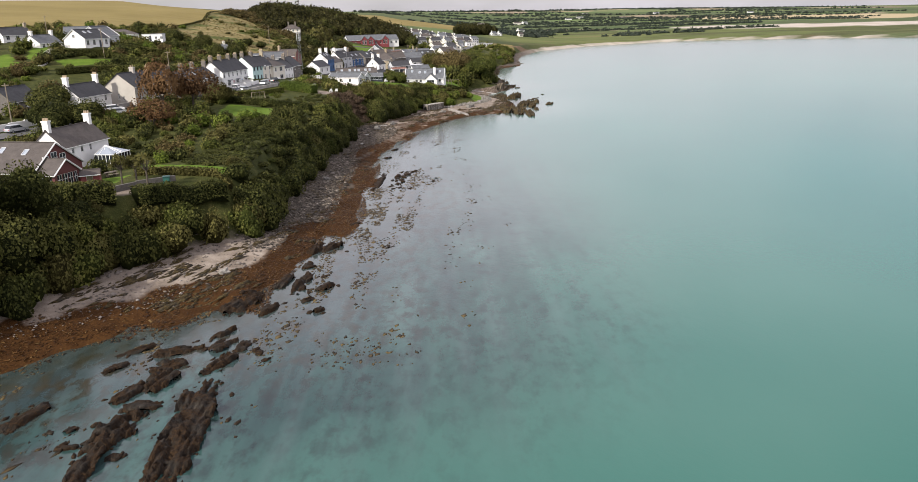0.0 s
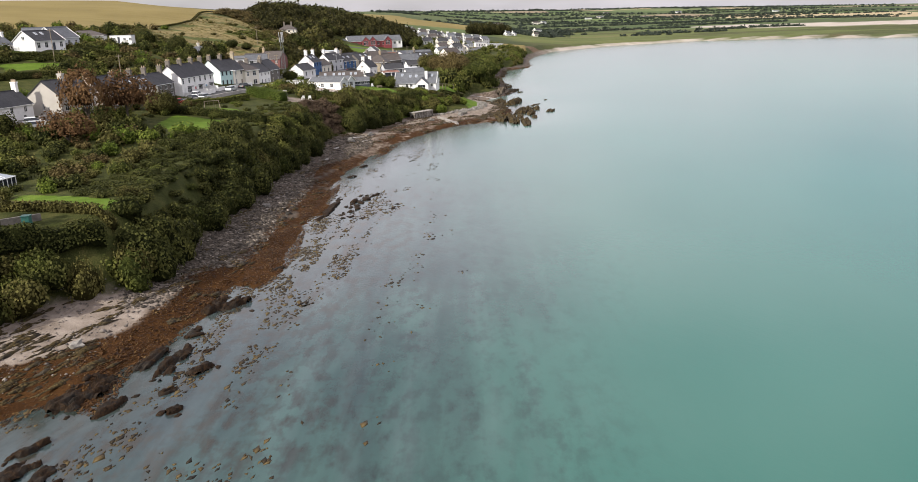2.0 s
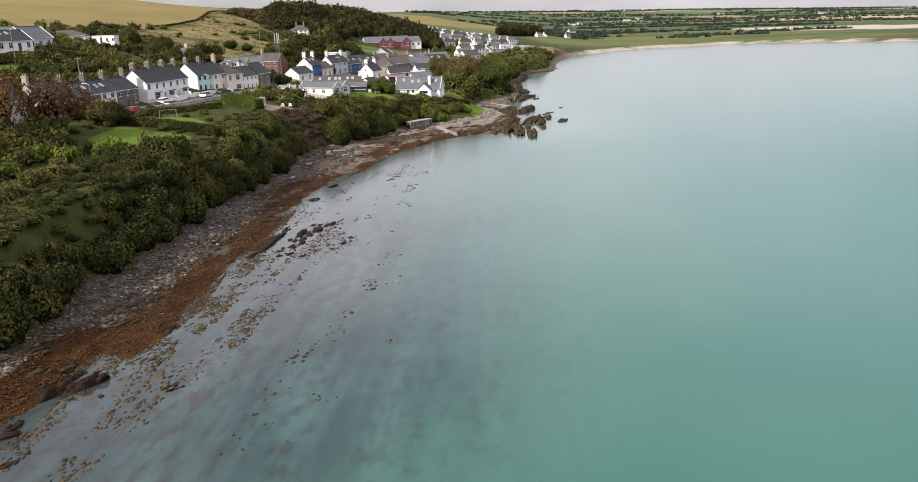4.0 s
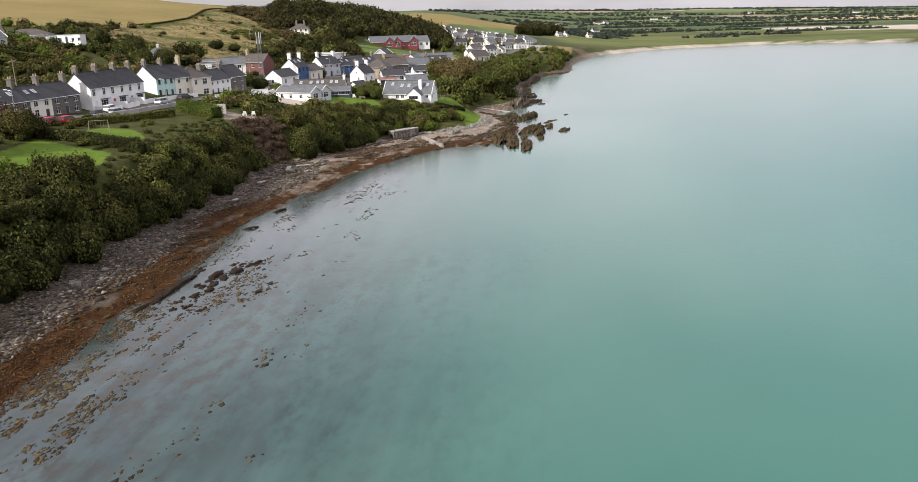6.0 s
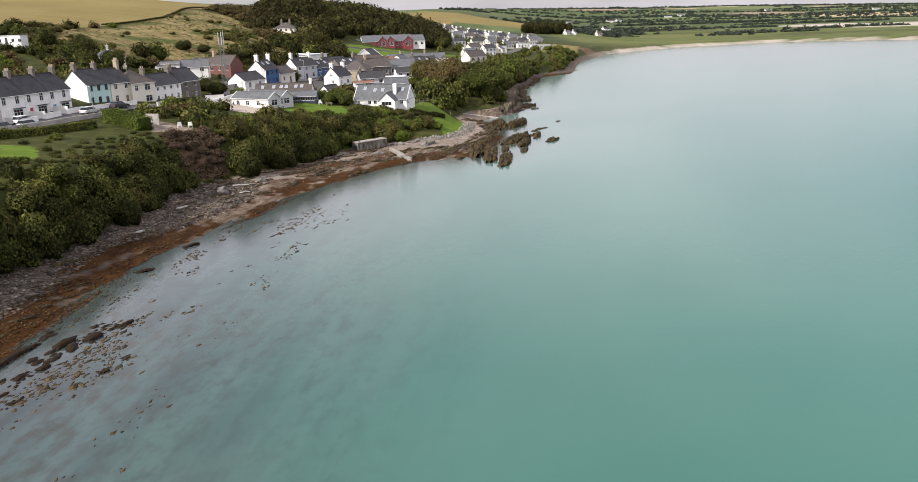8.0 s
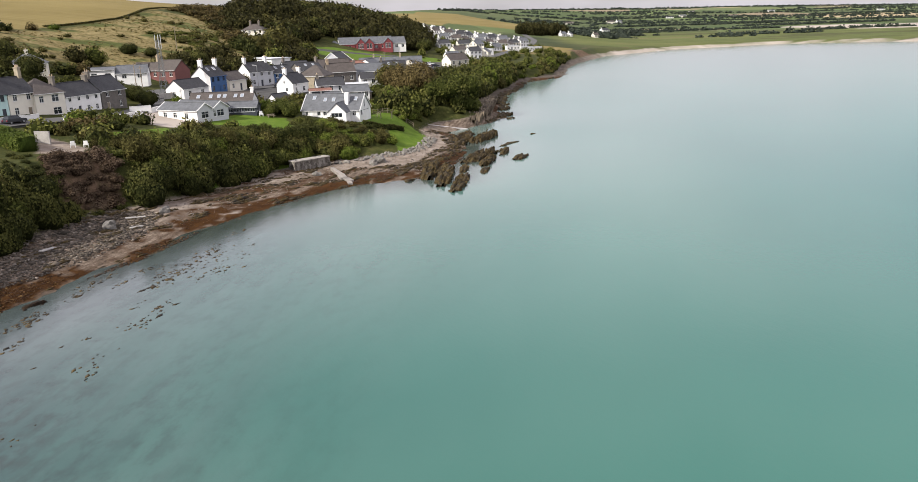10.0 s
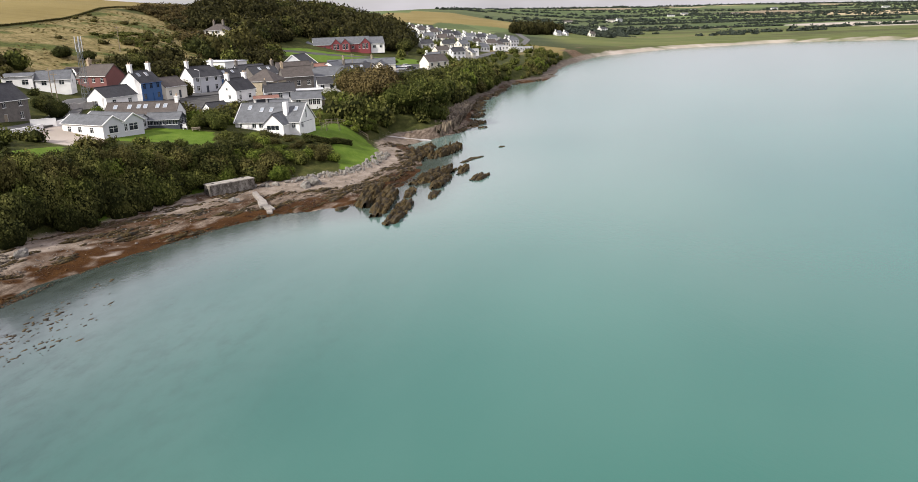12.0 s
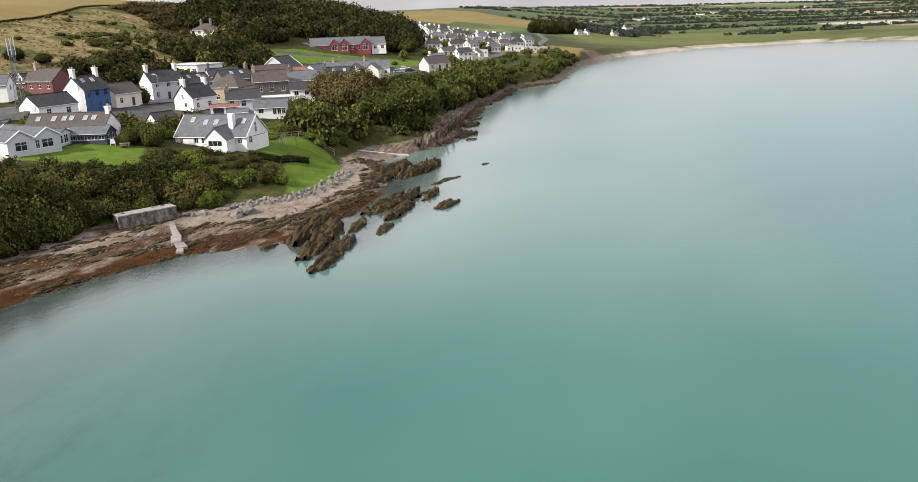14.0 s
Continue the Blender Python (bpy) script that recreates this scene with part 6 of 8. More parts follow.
def many(name, base_v, base_f, places, sizes, turns, material, jitter=0.0, sm=False):
    """One mesh of many small copies: base shape scaled by sizes (n, 3), turned about z, set at places."""
    k, nv = len(places), len(base_v)
    V = np.repeat(base_v[None], k, 0)
    if jitter:
        V = V * (1 + jitter * rng.standard_normal((k, nv, 1)))
    V = V * sizes[:, None, :]
    c, s = np.cos(turns)[:, None], np.sin(turns)[:, None]
    V = np.stack([V[..., 0] * c - V[..., 1] * s, V[..., 0] * s + V[..., 1] * c, V[..., 2]], 2) + places[:, None, :]
    F = (base_f[None] + (np.arange(k) * nv)[:, None, None]).reshape(-1, base_f.shape[1])
    return new(name, fast_mesh(name, V.reshape(-1, 3), F, material, sm))


def sow(n_try, x0, x1, y0, y1, keep):
    x, y = rng.uniform(x0, x1, n_try), rng.uniform(y0, y1, n_try)
    k = keep(x, y)
    return x[k], y[k]


def on_beach(x, y):
    return (signed(SHORE, x, y) > 3.4 + 2.6 * smooth(245, 200, y) * smooth(95, 120, y)) & (signed(FOOT, x, y) < 1.5) & (rng.random(len(x)) < 0.25 + 0.5 * np.clip(waves(x, y, 7, 30) + 0.5, 0, 1))


x, y = sow(150000, -44, 84, 72, 345, on_beach)
s = rng.gamma(1.5, 0.045, len(x)) + 0.045
s = s * np.where(y > 218, 0.75, 1.0)
tagged(many("beach_stones", OCT_V, OCT_F, np.column_stack([x, y, land(x, y) + s * 0.2]), np.column_stack([s * 1.3, s, s * 0.65]), rng.uniform(0, 6.28, len(x)), STONES, 0.18), "scattered grey and brown stones on the shingle beach", "stones", kind="stuff")


def on_wrack(x, y):
    d = signed(SHORE, x, y)
    w_ = 4.6 + (3.0 + 7.0 * (fbm(x, y, 5, 3, 76) - 0.5)) * smooth(108, 100, y) + 1.0 * smooth(118, 126, y) * smooth(215, 200, y) - 0.8 * smooth(235, 262, y) + 1.3 * waves(x, y, 7, 10)
    return (d > -1.2) & (d < w_) & (signed(FOOT, x, y) < 0) & (rng.random(len(x)) < np.where(y > 228, 0.7, 1.0) * (1 - smooth(140, 160, y) * smooth(0.56, 0.62, fbm((x * 0.35 + y * 0.94) * 0.12, y * 0.35 - x * 0.94, 1.6, 2, 80)))) & (rng.random(len(x)) < 0.12 + 0.88 * np.clip(1.6 * waves(x, y, 4, 31) + 0.4, 0, 1))


x, y = sow(1300000, -36, 78, 76, 330, on_wrack)
s = rng.gamma(2.2, 0.024, len(x)) + 0.045
FROND_V = np.array([(-1, -0.32, 0.0), (-1, 0.32, 0.1), (0, -0.42, 0.75), (0, 0.42, 0.55), (1, -0.25, 0.05), (1, 0.3, 0.2)])
FROND_F = np.array([(0, 2, 3, 1), (2, 4, 5, 3)])
tagged(many("seaweed", FROND_V, FROND_F, np.column_stack([x, y, np.maximum(land(x, y), 0) + 0.01]), np.column_stack([s * 1.3, s, s * rng.uniform(0.3, 1.0, len(x))]), rng.normal(1.25, 0.8, len(x)), WRACK, 0.25), "thick brown seaweed heaped along the tide line", "seaweed", kind="stuff")


# dark slate rubble between the bank and the weed
def on_slate(x, y):
    d = signed(SHORE, x, y)
    return (signed(FOOT, x, y) < 1.0) & (d > 4.2 + 1.2 * waves(x, y, 7, 10)) & (rng.random(len(x)) < 0.35 + 0.6 * fbm(x, y, 3.0, 2, 33))


x, y = sow(110000, -10, 26, 112, 240, on_slate)
s = rng.gamma(1.7, 0.052, len(x)) + 0.055
tagged(many("slate_rubble", OCT_V, OCT_F, np.column_stack([x, y, land(x, y) + s * 0.1]), np.column_stack([s * 1.5, s, s * 0.5]), rng.uniform(0, 6.28, len(x)), SLATY, 0.25), "dark slaty rubble at the foot of the bank", "stones", kind="stuff")

# thin edges of bedded rock that crop out along the beach
def on_ledge(x, y):
    d = signed(SHORE, x, y)
    a, c = x * 0.64 + y * 0.77, y * 0.64 - x * 0.77
    return (signed(FOOT, x, y) < -0.5) & (d > -0.3) & (signed(STRAND, x, y) < 0.3) & (rng.random(len(x)) < smooth(0.50, 0.62, fbm(a * 0.25, c, 1.6, 3, 34)) * (0.25 + 0.75 * smooth(222, 236, y) + 0.75 * smooth(128, 120, y)))


x, y = sow(90000, -30, 84, 92, 335, on_ledge)
s = rng.gamma(2.2, 0.10, len(x)) + 0.12
tagged(many("rock_ledges", OCT_V, OCT_F, np.column_stack([x, y, land(x, y) + 0.02]), np.column_stack([s * 1.9, s * 0.5, 0.05 + s * 0.30]), rng.normal(0.88, 0.16, len(x)), HEADROCK, 0.22), "thin brown ledges of bedded rock along the beach", "rock", kind="stuff")

# broken rocks strewn round the reefs
fx, fy, fs = [], [], []
for (x0, y0), (x1, y1), w_, h_ in NEAR + [((21.0, 169.8), (16.6, 155.6), 7.0, 0.5)]:
    L = math.hypot(x1 - x0, y1 - y0)
    k = int(L * w_ * 0.8) + 4
    t, o_ = rng.uniform(-0.12, 1.12, k), rng.normal(0, 0.55 * w_ if w_ < 6 else 0.7, k)
    fx.append(x0 + (x1 - x0) * t - (y1 - y0) / L * o_)
    fy.append(y0 + (y1 - y0) * t + (x1 - x0) / L * o_)
    fs.append(rng.gamma(2.0, 0.07 if w_ < 6 else 0.10, k) + 0.07)
x, y, s = np.concatenate(fx), np.concatenate(fy), np.concatenate(fs)
tagged(many("reef_stones", ICO_V, ICO_F, np.column_stack([x, y, np.maximum(land(x, y), -0.04)]), np.column_stack([s * 1.5, s * 0.85, s * 0.55]), rng.normal(1.4, 0.35, len(x)), REEF, 0.22), "broken weedy rocks strewn round the reefs", "rock", kind="stuff")

# weed and stones that break the shallow water in streaks
def in_shallows(x, y):
    d = -signed(SHORE, x, y)
    u, v = x * 0.97 - y * 0.20, y * 0.97 + x * 0.20
    bars = fbm(u, v * 0.12, 2.2, 3, 61)
    clumps = fbm(x, y, 5.0, 3, 62)
    near = smooth(30, 2, d) * smooth(236, 205, y) * smooth(50, 70, y)
    field = smooth(15, 2, d) * smooth(112, 126, y) * smooth(178, 160, y)
    return (d > -0.5) & (d < 26) & (rng.random(len(x)) < 0.22 * smooth(0.48, 0.62, bars) * smooth(0.44, 0.60, clumps) * near + 0.62 * smooth(0.40, 0.58, bars) * smooth(0.32, 0.52, clumps) * field)


x, y = sow(260000, -34, 44, 52, 236, in_shallows)
s = rng.gamma(2.0, 0.038, len(x)) + 0.05
tagged(many("weed_tufts", OCT_V, OCT_F, np.column_stack([x, y, 0.004 + 0 * x]), np.column_stack([s * 1.1, s * 2.2, 0.030 + s * 0.10]), rng.normal(-0.2, 0.3, len(x)), WEEDY, 0.3), "tufts of brown weed breaking the shallow water", "seaweed", kind="stuff")


def leaf_shape(seed, leaves, size, bodies, flat=0.85, spread=0.55, core=0.79):
    """A crown about 1 across in radius, standing on z = 0: leaf sprays over a few knobbly, overlapping bodies."""
    r = np.random.default_rng(seed)
    bv, bf = (BALL_V, BALL_F) if leaves > 700 else (ICO_V, ICO_F)
    cs = r.uniform(-spread, spread, (bodies, 3))
    cs[:, 2] = r.uniform(0.22, 0.80, bodies) * flat
    cs[0] = (0, 0, 0.50 * flat)
    rs = r.uniform(0.34, 0.56, bodies)
    rs[0] = 0.66
    ways = r.standard_normal((14, 3))
    ways /= np.linalg.norm(ways, axis=1)[:, None]
    freq, late = 2.2 * 1.22 ** np.arange(14), r.uniform(0, 6.28, (bodies, 14))

    def knobs(d, k):
        w_ = np.abs(np.sin(d @ ways.T * freq + late[k]))
        return 0.72 + ((1 - w_) * 1.25 / freq).sum(-1) * 0.44 + 0.12 * np.sin(d[:, 0] * 3 + late[k][..., 0])

    pick = r.choice(bodies, leaves * 2, p=rs ** 2 / (rs ** 2).sum())
    dirs = r.standard_normal((leaves * 2, 3))
    dirs[:, 2] = np.abs(dirs[:, 2]) * 0.95 - 0.28
    dirs /= np.linalg.norm(dirs, axis=1)[:, None]
    c = cs[pick] + dirs * (rs[pick] * knobs(dirs, pick) * (1.05 - 0.16 * r.random(leaves * 2) ** 2))[:, None]
    free = np.ones(leaves * 2, bool)
    for k in range(bodies):
        free &= (pick == k) | (np.linalg.norm(c - cs[k], axis=1) > rs[k] * 0.9)
    keep = np.nonzero(free)[0][:leaves]
    c, dirs, leaves = c[keep], dirs[keep], len(keep)
    c[:, 2] = np.maximum(c[:, 2], 0.02)
    nrm = dirs + 0.48 * r.standard_normal((leaves, 3))
    nrm /= np.linalg.norm(nrm, axis=1)[:, None]
    t = np.cross(nrm, r.standard_normal((leaves, 3)))
    t /= np.linalg.norm(t, axis=1)[:, None]
    q = np.cross(nrm, t)
    s = size * r.uniform(0.55, 1.5, leaves)[:, None]
    V = np.stack([c - t * s, c - q * s * 0.6 + nrm * s * 0.15, c + t * s, c + q * s * 0.6 - nrm * s * 0.2], 1)
    F = np.arange(leaves * 4).reshape(-1, 4)
    cv, cf, o = [V.reshape(-1, 3)], [F], leaves * 4
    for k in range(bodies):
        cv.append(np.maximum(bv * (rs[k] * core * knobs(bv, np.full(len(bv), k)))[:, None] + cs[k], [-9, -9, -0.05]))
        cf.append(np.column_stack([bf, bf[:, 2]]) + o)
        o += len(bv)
    return np.concatenate(cv), np.concatenate(cf)


def crown_mesh(name, shape, material):
    V, F = shape
    tri = F[:, 2] == F[:, 3]
    k4, k3 = F[~tri], F[tri][:, :3]
    me = bpy.data.meshes.new(name)
    me.vertices.add(len(V))
    me.vertices.foreach_set("co", V.astype(np.float32).ravel())
    flat_ = np.concatenate([k4.ravel(), k3.ravel()])
    me.loops.add(len(flat_))
    me.loops.foreach_set("vertex_index", flat_.astype(np.int32))
    me.polygons.add(len(k4) + len(k3))
    me.polygons.foreach_set("loop_start", np.concatenate([np.arange(len(k4)) * 4, len(k4) * 4 + np.arange(len(k3)) * 3]).astype(np.int32))
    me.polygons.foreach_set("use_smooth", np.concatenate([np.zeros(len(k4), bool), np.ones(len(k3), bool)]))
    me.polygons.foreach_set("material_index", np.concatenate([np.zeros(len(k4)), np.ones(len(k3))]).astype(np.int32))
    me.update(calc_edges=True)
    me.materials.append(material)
    # the bodies under the leaves take the core colour with shade painted in
    me.materials.append(INNER_SHADE[material.name])
    return me


def plant_mass(name, label, category, shapes, places, sizes, material, far=None):
    """Many plants joined into one mesh."""
    Vs, Fs, o = [], [], 0
    turns = rng.uniform(0, 6.28, len(places))
    for i, (p, s, a) in enumerate(zip(places, sizes, turns)):
        V, F = far[i % len(far)] if far and p[1] > 250 else shapes[i % len(shapes)]
        c, sn = math.cos(a), math.sin(a)
        Vs.append(np.column_stack([(V[:, 0] * c - V[:, 1] * sn) * s[0], (V[:, 0] * sn + V[:, 1] * c) * s[0], V[:, 2] * s[1]]) + p)
        Fs.append(F + o)
        o += len(V)
    V, F = np.concatenate(Vs), np.concatenate(Fs)
    return tagged(new(name, crown_mesh(name, (V, F), material)), label, category, kind="stuff")


SHRUB = [leaf_shape(100 + k, 500, 0.080, 4, 0.85, 0.62) for k in range(5)]
FINE_SHRUB = [leaf_shape(150 + k, 1000, 0.058, 5, 0.85, 0.62) for k in range(6)]
GARDEN_SHRUB = [leaf_shape(170 + k, 330, 0.086, 3, 0.85, 0.62) for k in range(6)]
FAR_SHRUB = [leaf_shape(180 + k, 180, 0.120, 3, 0.85, 0.62) for k in range(6)]
AIRY_CROWN = [leaf_shape(230 + k, 2300, 0.046, 9, 0.95, 0.72, 0.3) for k in range(4)]
CROWN = [leaf_shape(200 + k, 2500, 0.042, 8, 0.95, 0.66) for k in range(4)]
FARTREE = [leaf_shape(300 + k, 280, 0.098, 4, 0.85, 0.64) for k in range(5)]
SHRUB_MESH = {m.name: [crown_mesh("shrub", s, m) for s in FINE_SHRUB] for m in (LEAF_DARK, LEAF_MID, LEAF_BRIGHT, LEAF_OLIVE, LEAF_BROWN)}
CROWN_MESH = {LEAF_RUSSET.name: [crown_mesh("crown", s, LEAF_RUSSET) for s in AIRY_CROWN]}
CROWN_MESH |= {m.name: [crown_mesh("crown", s, m) for s in CROWN] for m in (LEAF_DARK, LEAF_MID, LEAF_OLIVE, LEAF_BROWN, LEAF_BRIGHT)}
KEEP_OFF = LAWNS + YARD + TAR + [PALE_YARD, [(-46, 121), (-41, 114.5), (-36, 111), (-30, 109.5), (-25.5, 111.5), (-20, 115.4), (-13, 118.4), (-11.5, 127), (-25, 137.5), (-31, 128)]]
# house plots to keep clear: middle x, y and radius
PLOTS = [(o.matrix_world @ Vector(((max(c.bound_box[6][0] for c in o.children if c.name.startswith("wall")) / 2), 3.2, 0)), max(c.bound_box[6][0] for c in o.children if c.name.startswith("wall")) / 2 + 1.5)
         for o in scene.objects if o.type == "EMPTY" and o.get("category") == "house"]


def clear(x, y, pad=0.0):
    k = away(ROAD, x, y) > 3.0 + pad
    for p in KEEP_OFF:
        k &= signed(p, x, y) < -0.6 - pad * 0.5
    for c, r in PLOTS:
        k &= np.hypot(x - c.x, y - c.y) > r + pad
    return k


def jittered(x0, x1, y0, y1, s):
    X, Y = np.meshgrid(np.arange(x0, x1, s), np.arange(y0, y1, s))
    X, Y = X.ravel(), Y.ravel()
    return X + rng.uniform(-0.45, 0.45, len(X)) * s, Y + rng.uniform(-0.45, 0.45, len(Y)) * s


# the bank: a dense coat of shrubs from the beach to the gardens
GARDENS = [(-26, 196), (-17, 186), (-6, 178), (0, 184), (3, 194), (3, 206), (6, 220), (8, 232), (9, 246), (2, 258), (-8, 262), (-20, 240), (-27, 216)]
x, y = jittered(-70, 74, 74, 345, 2.3)
df = signed(FOOT, x, y)
bare = np.hypot(x - 13.5, (y - 242) * 0.8) < 4.6
depth = np.where(y < 280, 15.0, np.where((x > 38) & (x < 63), 17.0, 12.0))
k = (df > -0.6) & (df < depth) & ~bare & clear(x, y) & (np.hypot(x - 46, (y - 279)) > 4) & ~((x > 55) & (y > 285) & (df < 4))
x, y, df = x[k], y[k], df[k]
gx = signed(FOOT, x + 1, y) - signed(FOOT, x - 1, y)
gy = signed(FOOT, x, y + 1) - signed(FOOT, x, y - 1)
gl_ = np.hypot(gx, gy) + 1e-6
z = land(x, y) - 0.3
brow = np.maximum(land(x + gx / gl_ * 6, y + gy / gl_ * 6), land(x + gx / gl_ * 11, y + gy / gl_ * 11))
tall = np.clip(brow * (0.55 + 0.45 * smooth(0, 6, df)) + 0.3 + 1.5 * waves(x, y, 8, 40) + rng.uniform(-0.5, 1.0, len(x)) - z, 0.9, 4.3)
tall = np.where(df > 8, np.clip(tall, 0.9, 1.9), tall)
tall = np.where((x < 24) & (y > 270) & (y < 294), np.minimum(tall, 1.1), tall)
tall = np.where(np.hypot(x - 13, (y - 243) * 0.8) < 8, np.minimum(tall, 1.0), tall) * (1 - 0.5 * smooth(48, 52, x) * smooth(284, 289, y))
low_garden = inside(GARDENS, x, y)
tall = np.where(low_garden, np.minimum(tall, 0.75), tall)
rad = np.clip(tall * 0.75, np.where(low_garden, 0.8, 1.35), 2.5) * rng.uniform(0.85, 1.2, len(x))
hue = waves(x, y, 9, 41) + 0.55 * rng.standard_normal(len(x)) + 0.22 * smooth(232, 255, y) * smooth(2, 7, df)
order = np.argsort(-(rad + (y < 300) * 0.2 * rng.random(len(x))))
# darker leaves between y 145 and 226 stand in for the bank's shade
hue = hue - 0.25 * smooth(235, 215, y) - 0.5 * smooth(145, 160, y) * smooth(226, 212, y) - 0.8 * np.exp(-((x - 33) ** 2 + (y - 268) ** 2) / 160) + 0.8 * smooth(46, 51, x) * smooth(282, 288, y)
solo = np.zeros(len(x), bool)
solo[order[:210]] = True
for i in np.nonzero(solo)[0]:
    mat = LEAF_DARK if hue[i] < 0.1 else LEAF_MID if hue[i] < 0.5 else LEAF_OLIVE if hue[i] < 1.05 else LEAF_BRIGHT
    ob = new("shrub", SHRUB_MESH[mat.name][int(rng.integers(6))])
    ob.matrix_world = Matrix.Translation((x[i], y[i], z[i])) @ Matrix.Rotation(rng.uniform(0, 6.28), 4, "Z") @ Matrix.Diagonal((rad[i], rad[i], tall[i] * 0.85, 1))
    tagged(ob, {"dark_leaves": "dense dark green shrub on the coastal bank", "green_leaves": "leafy green shrub on the coastal bank", "olive_leaves": "olive brown scrubby bush on the coastal bank", "bright_leaves": "bright green leafy bush on the coastal bank"}[mat.name], "shrub", "bank shrubs")
for mat, sel, nm in ((LEAF_DARK, hue < 0.1, "dark_scrub"), (LEAF_MID, (hue >= 0.1) & (hue < 0.5), "green_scrub"), (LEAF_OLIVE, (hue >= 0.5) & (hue < 1.05), "olive_scrub"), (LEAF_BRIGHT, hue >= 1.05, "bramble")):
    q = sel & ~solo
    if q.any():
        plant_mass(nm, "tangled " + nm.replace("_", " ") + " covering the coastal bank", "scrub", SHRUB, np.column_stack([x[q], y[q], z[q]]), np.column_stack([rad[q], tall[q] * 0.85]), mat)

# dead brambles on the bare patch of the bank
x, y = jittered(5, 20, 235, 252, 1.3)
k = (np.hypot(x - 14, (y - 241) * 0.8) < 5.0) & (signed(FOOT, x, y) > 0.5) & clear(x, y)
x, y = x[k], y[k]
h = rng.uniform(0.6, 1.5, len(x))
plant_mass("dead_bramble", "dry brown dead brambles on a bare earth patch", "bramble", GARDEN_SHRUB, np.column_stack([x, y, land(x, y) - 0.2]), np.column_stack([h * 1.3, h]), foliage("dead_bramble_leaves", (0.030, 0.020, 0.013), (0.085, 0.058, 0.038), (0.16, 0.118, 0.08)))

# gardens, verges and slope behind the bank
x, y = jittered(-100, 60, 100, 400, 3.6)
df = signed(FOOT, x, y)
k = (df > 14) & clear(x, y, 1.0) & (waves(x, y, 10, 44) + 0.25 * rng.standard_normal(len(x)) > np.where((y > 235) & (x > -22), np.where((y < 298) & (x > -6), -0.15, 0.12), -0.30)) & ~inside(DRY[0], x, y) & ~inside(STUBBLE[0], x, y)
k &= ~inside(GARDENS, x, y) | (rng.random(len(x)) < 0.8)
x, y = x[k], y[k]
tall = rng.uniform(0.9, 2.4, len(x)) * np.where((y < 170) & (x > -40), 0.8, 1.0) * np.where(inside(GARDENS, x, y), 0.55, 1.0)
rad = tall * rng.uniform(0.85, 1.2, len(x)) + 0.3
z = land(x, y) - 0.25
hue = waves(x, y, 7, 45) + 0.6 * rng.standard_normal(len(x))
for mat, sel, nm in ((LEAF_DARK, hue < -0.25, "garden_shrubs"), (LEAF_MID, (hue >= -0.25) & (hue < 0.2), "green_bushes"), (LEAF_OLIVE, (hue >= 0.2) & (hue < 0.6), "olive_bushes"), (LEAF_BROWN, (hue >= 0.6) & (hue < 0.9), "brown_bushes"), (LEAF_BRIGHT, hue >= 0.9, "bright_bushes")):
    plant_mass(nm, "overgrown " + nm.replace("_", " ") + " between the gardens", "shrubs", GARDEN_SHRUB, np.column_stack([x[sel], y[sel], z[sel]]), np.column_stack([rad[sel], tall[sel] * 1.2]), mat, FAR_SHRUB)

# gorse and scrub on the dry hillside
x, y = jittered(-62, 12, 335, 470, 4.0)
k = inside(DRY[0], x, y) & (waves(x, y, 13, 47) + 0.2 * rng.standard_normal(len(x)) > 0.30) & clear(x, y)
x, y = x[k], y[k]
h = rng.uniform(0.7, 1.7, len(x))
plant_mass("gorse", "dark gorse bushes dotted over the dry hillside", "gorse", FAR_SHRUB, np.column_stack([x, y, land(x, y) - 0.2]), np.column_stack([h * 1.3, h]), LEAF_OLIVE)

# green bracken in the fold of the slope
BRACKEN = [(-28, 414), (-17, 398), (-8, 397), (-1, 406), (-3, 429), (-12, 448), (-20, 435), (-26, 430)]
x, y = jittered(-30, 2, 394, 450, 2.2)
k = inside(BRACKEN, x, y) & clear(x, y) & (fbm(x, y, 7, 3, 56) + 0.06 * rng.standard_normal(len(x)) > 0.43)
x, y = x[k], y[k]
h = rng.uniform(0.4, 1.1, len(x))
plant_mass("green_bracken", "green bracken in the fold of the dry hillside", "bracken", FAR_SHRUB, np.column_stack([x, y, land(x, y) - 0.2]), np.column_stack([h * 1.6, h]), LEAF_MID)

# low brown heath between the dry slope and the wood
HEATH = [(-44, 500), (-36, 640), (-22, 560), (-6, 480), (10, 424), (8, 412), (-2, 440), (-14, 470), (-28, 492)]
x, y = jittered(-46, 10, 396, 640, 3.6)
k = inside(HEATH, x, y) & clear(x, y)
x, y = x[k], y[k]
h = rng.uniform(0.9, 2.6, len(x)) * (1 + 0.5 * waves(x, y, 15, 46))
hue = waves(x, y, 16, 49) + 0.4 * rng.standard_normal(len(x))
for mat, sel, nm in ((LEAF_BROWN, hue < 0.0, "bracken"), (LEAF_WOOD, (hue >= 0.0) & (hue < 0.5), "dark_heath"), (LEAF_OLIVE, hue >= 0.5, "olive_heath")):
    plant_mass(nm, "low brown and olive heath on the crest of the hill", "heath", FAR_SHRUB, np.column_stack([x[sel], y[sel], land(x[sel], y[sel]) - 0.3]), np.column_stack([h[sel] * 1.4, h[sel]]), mat)

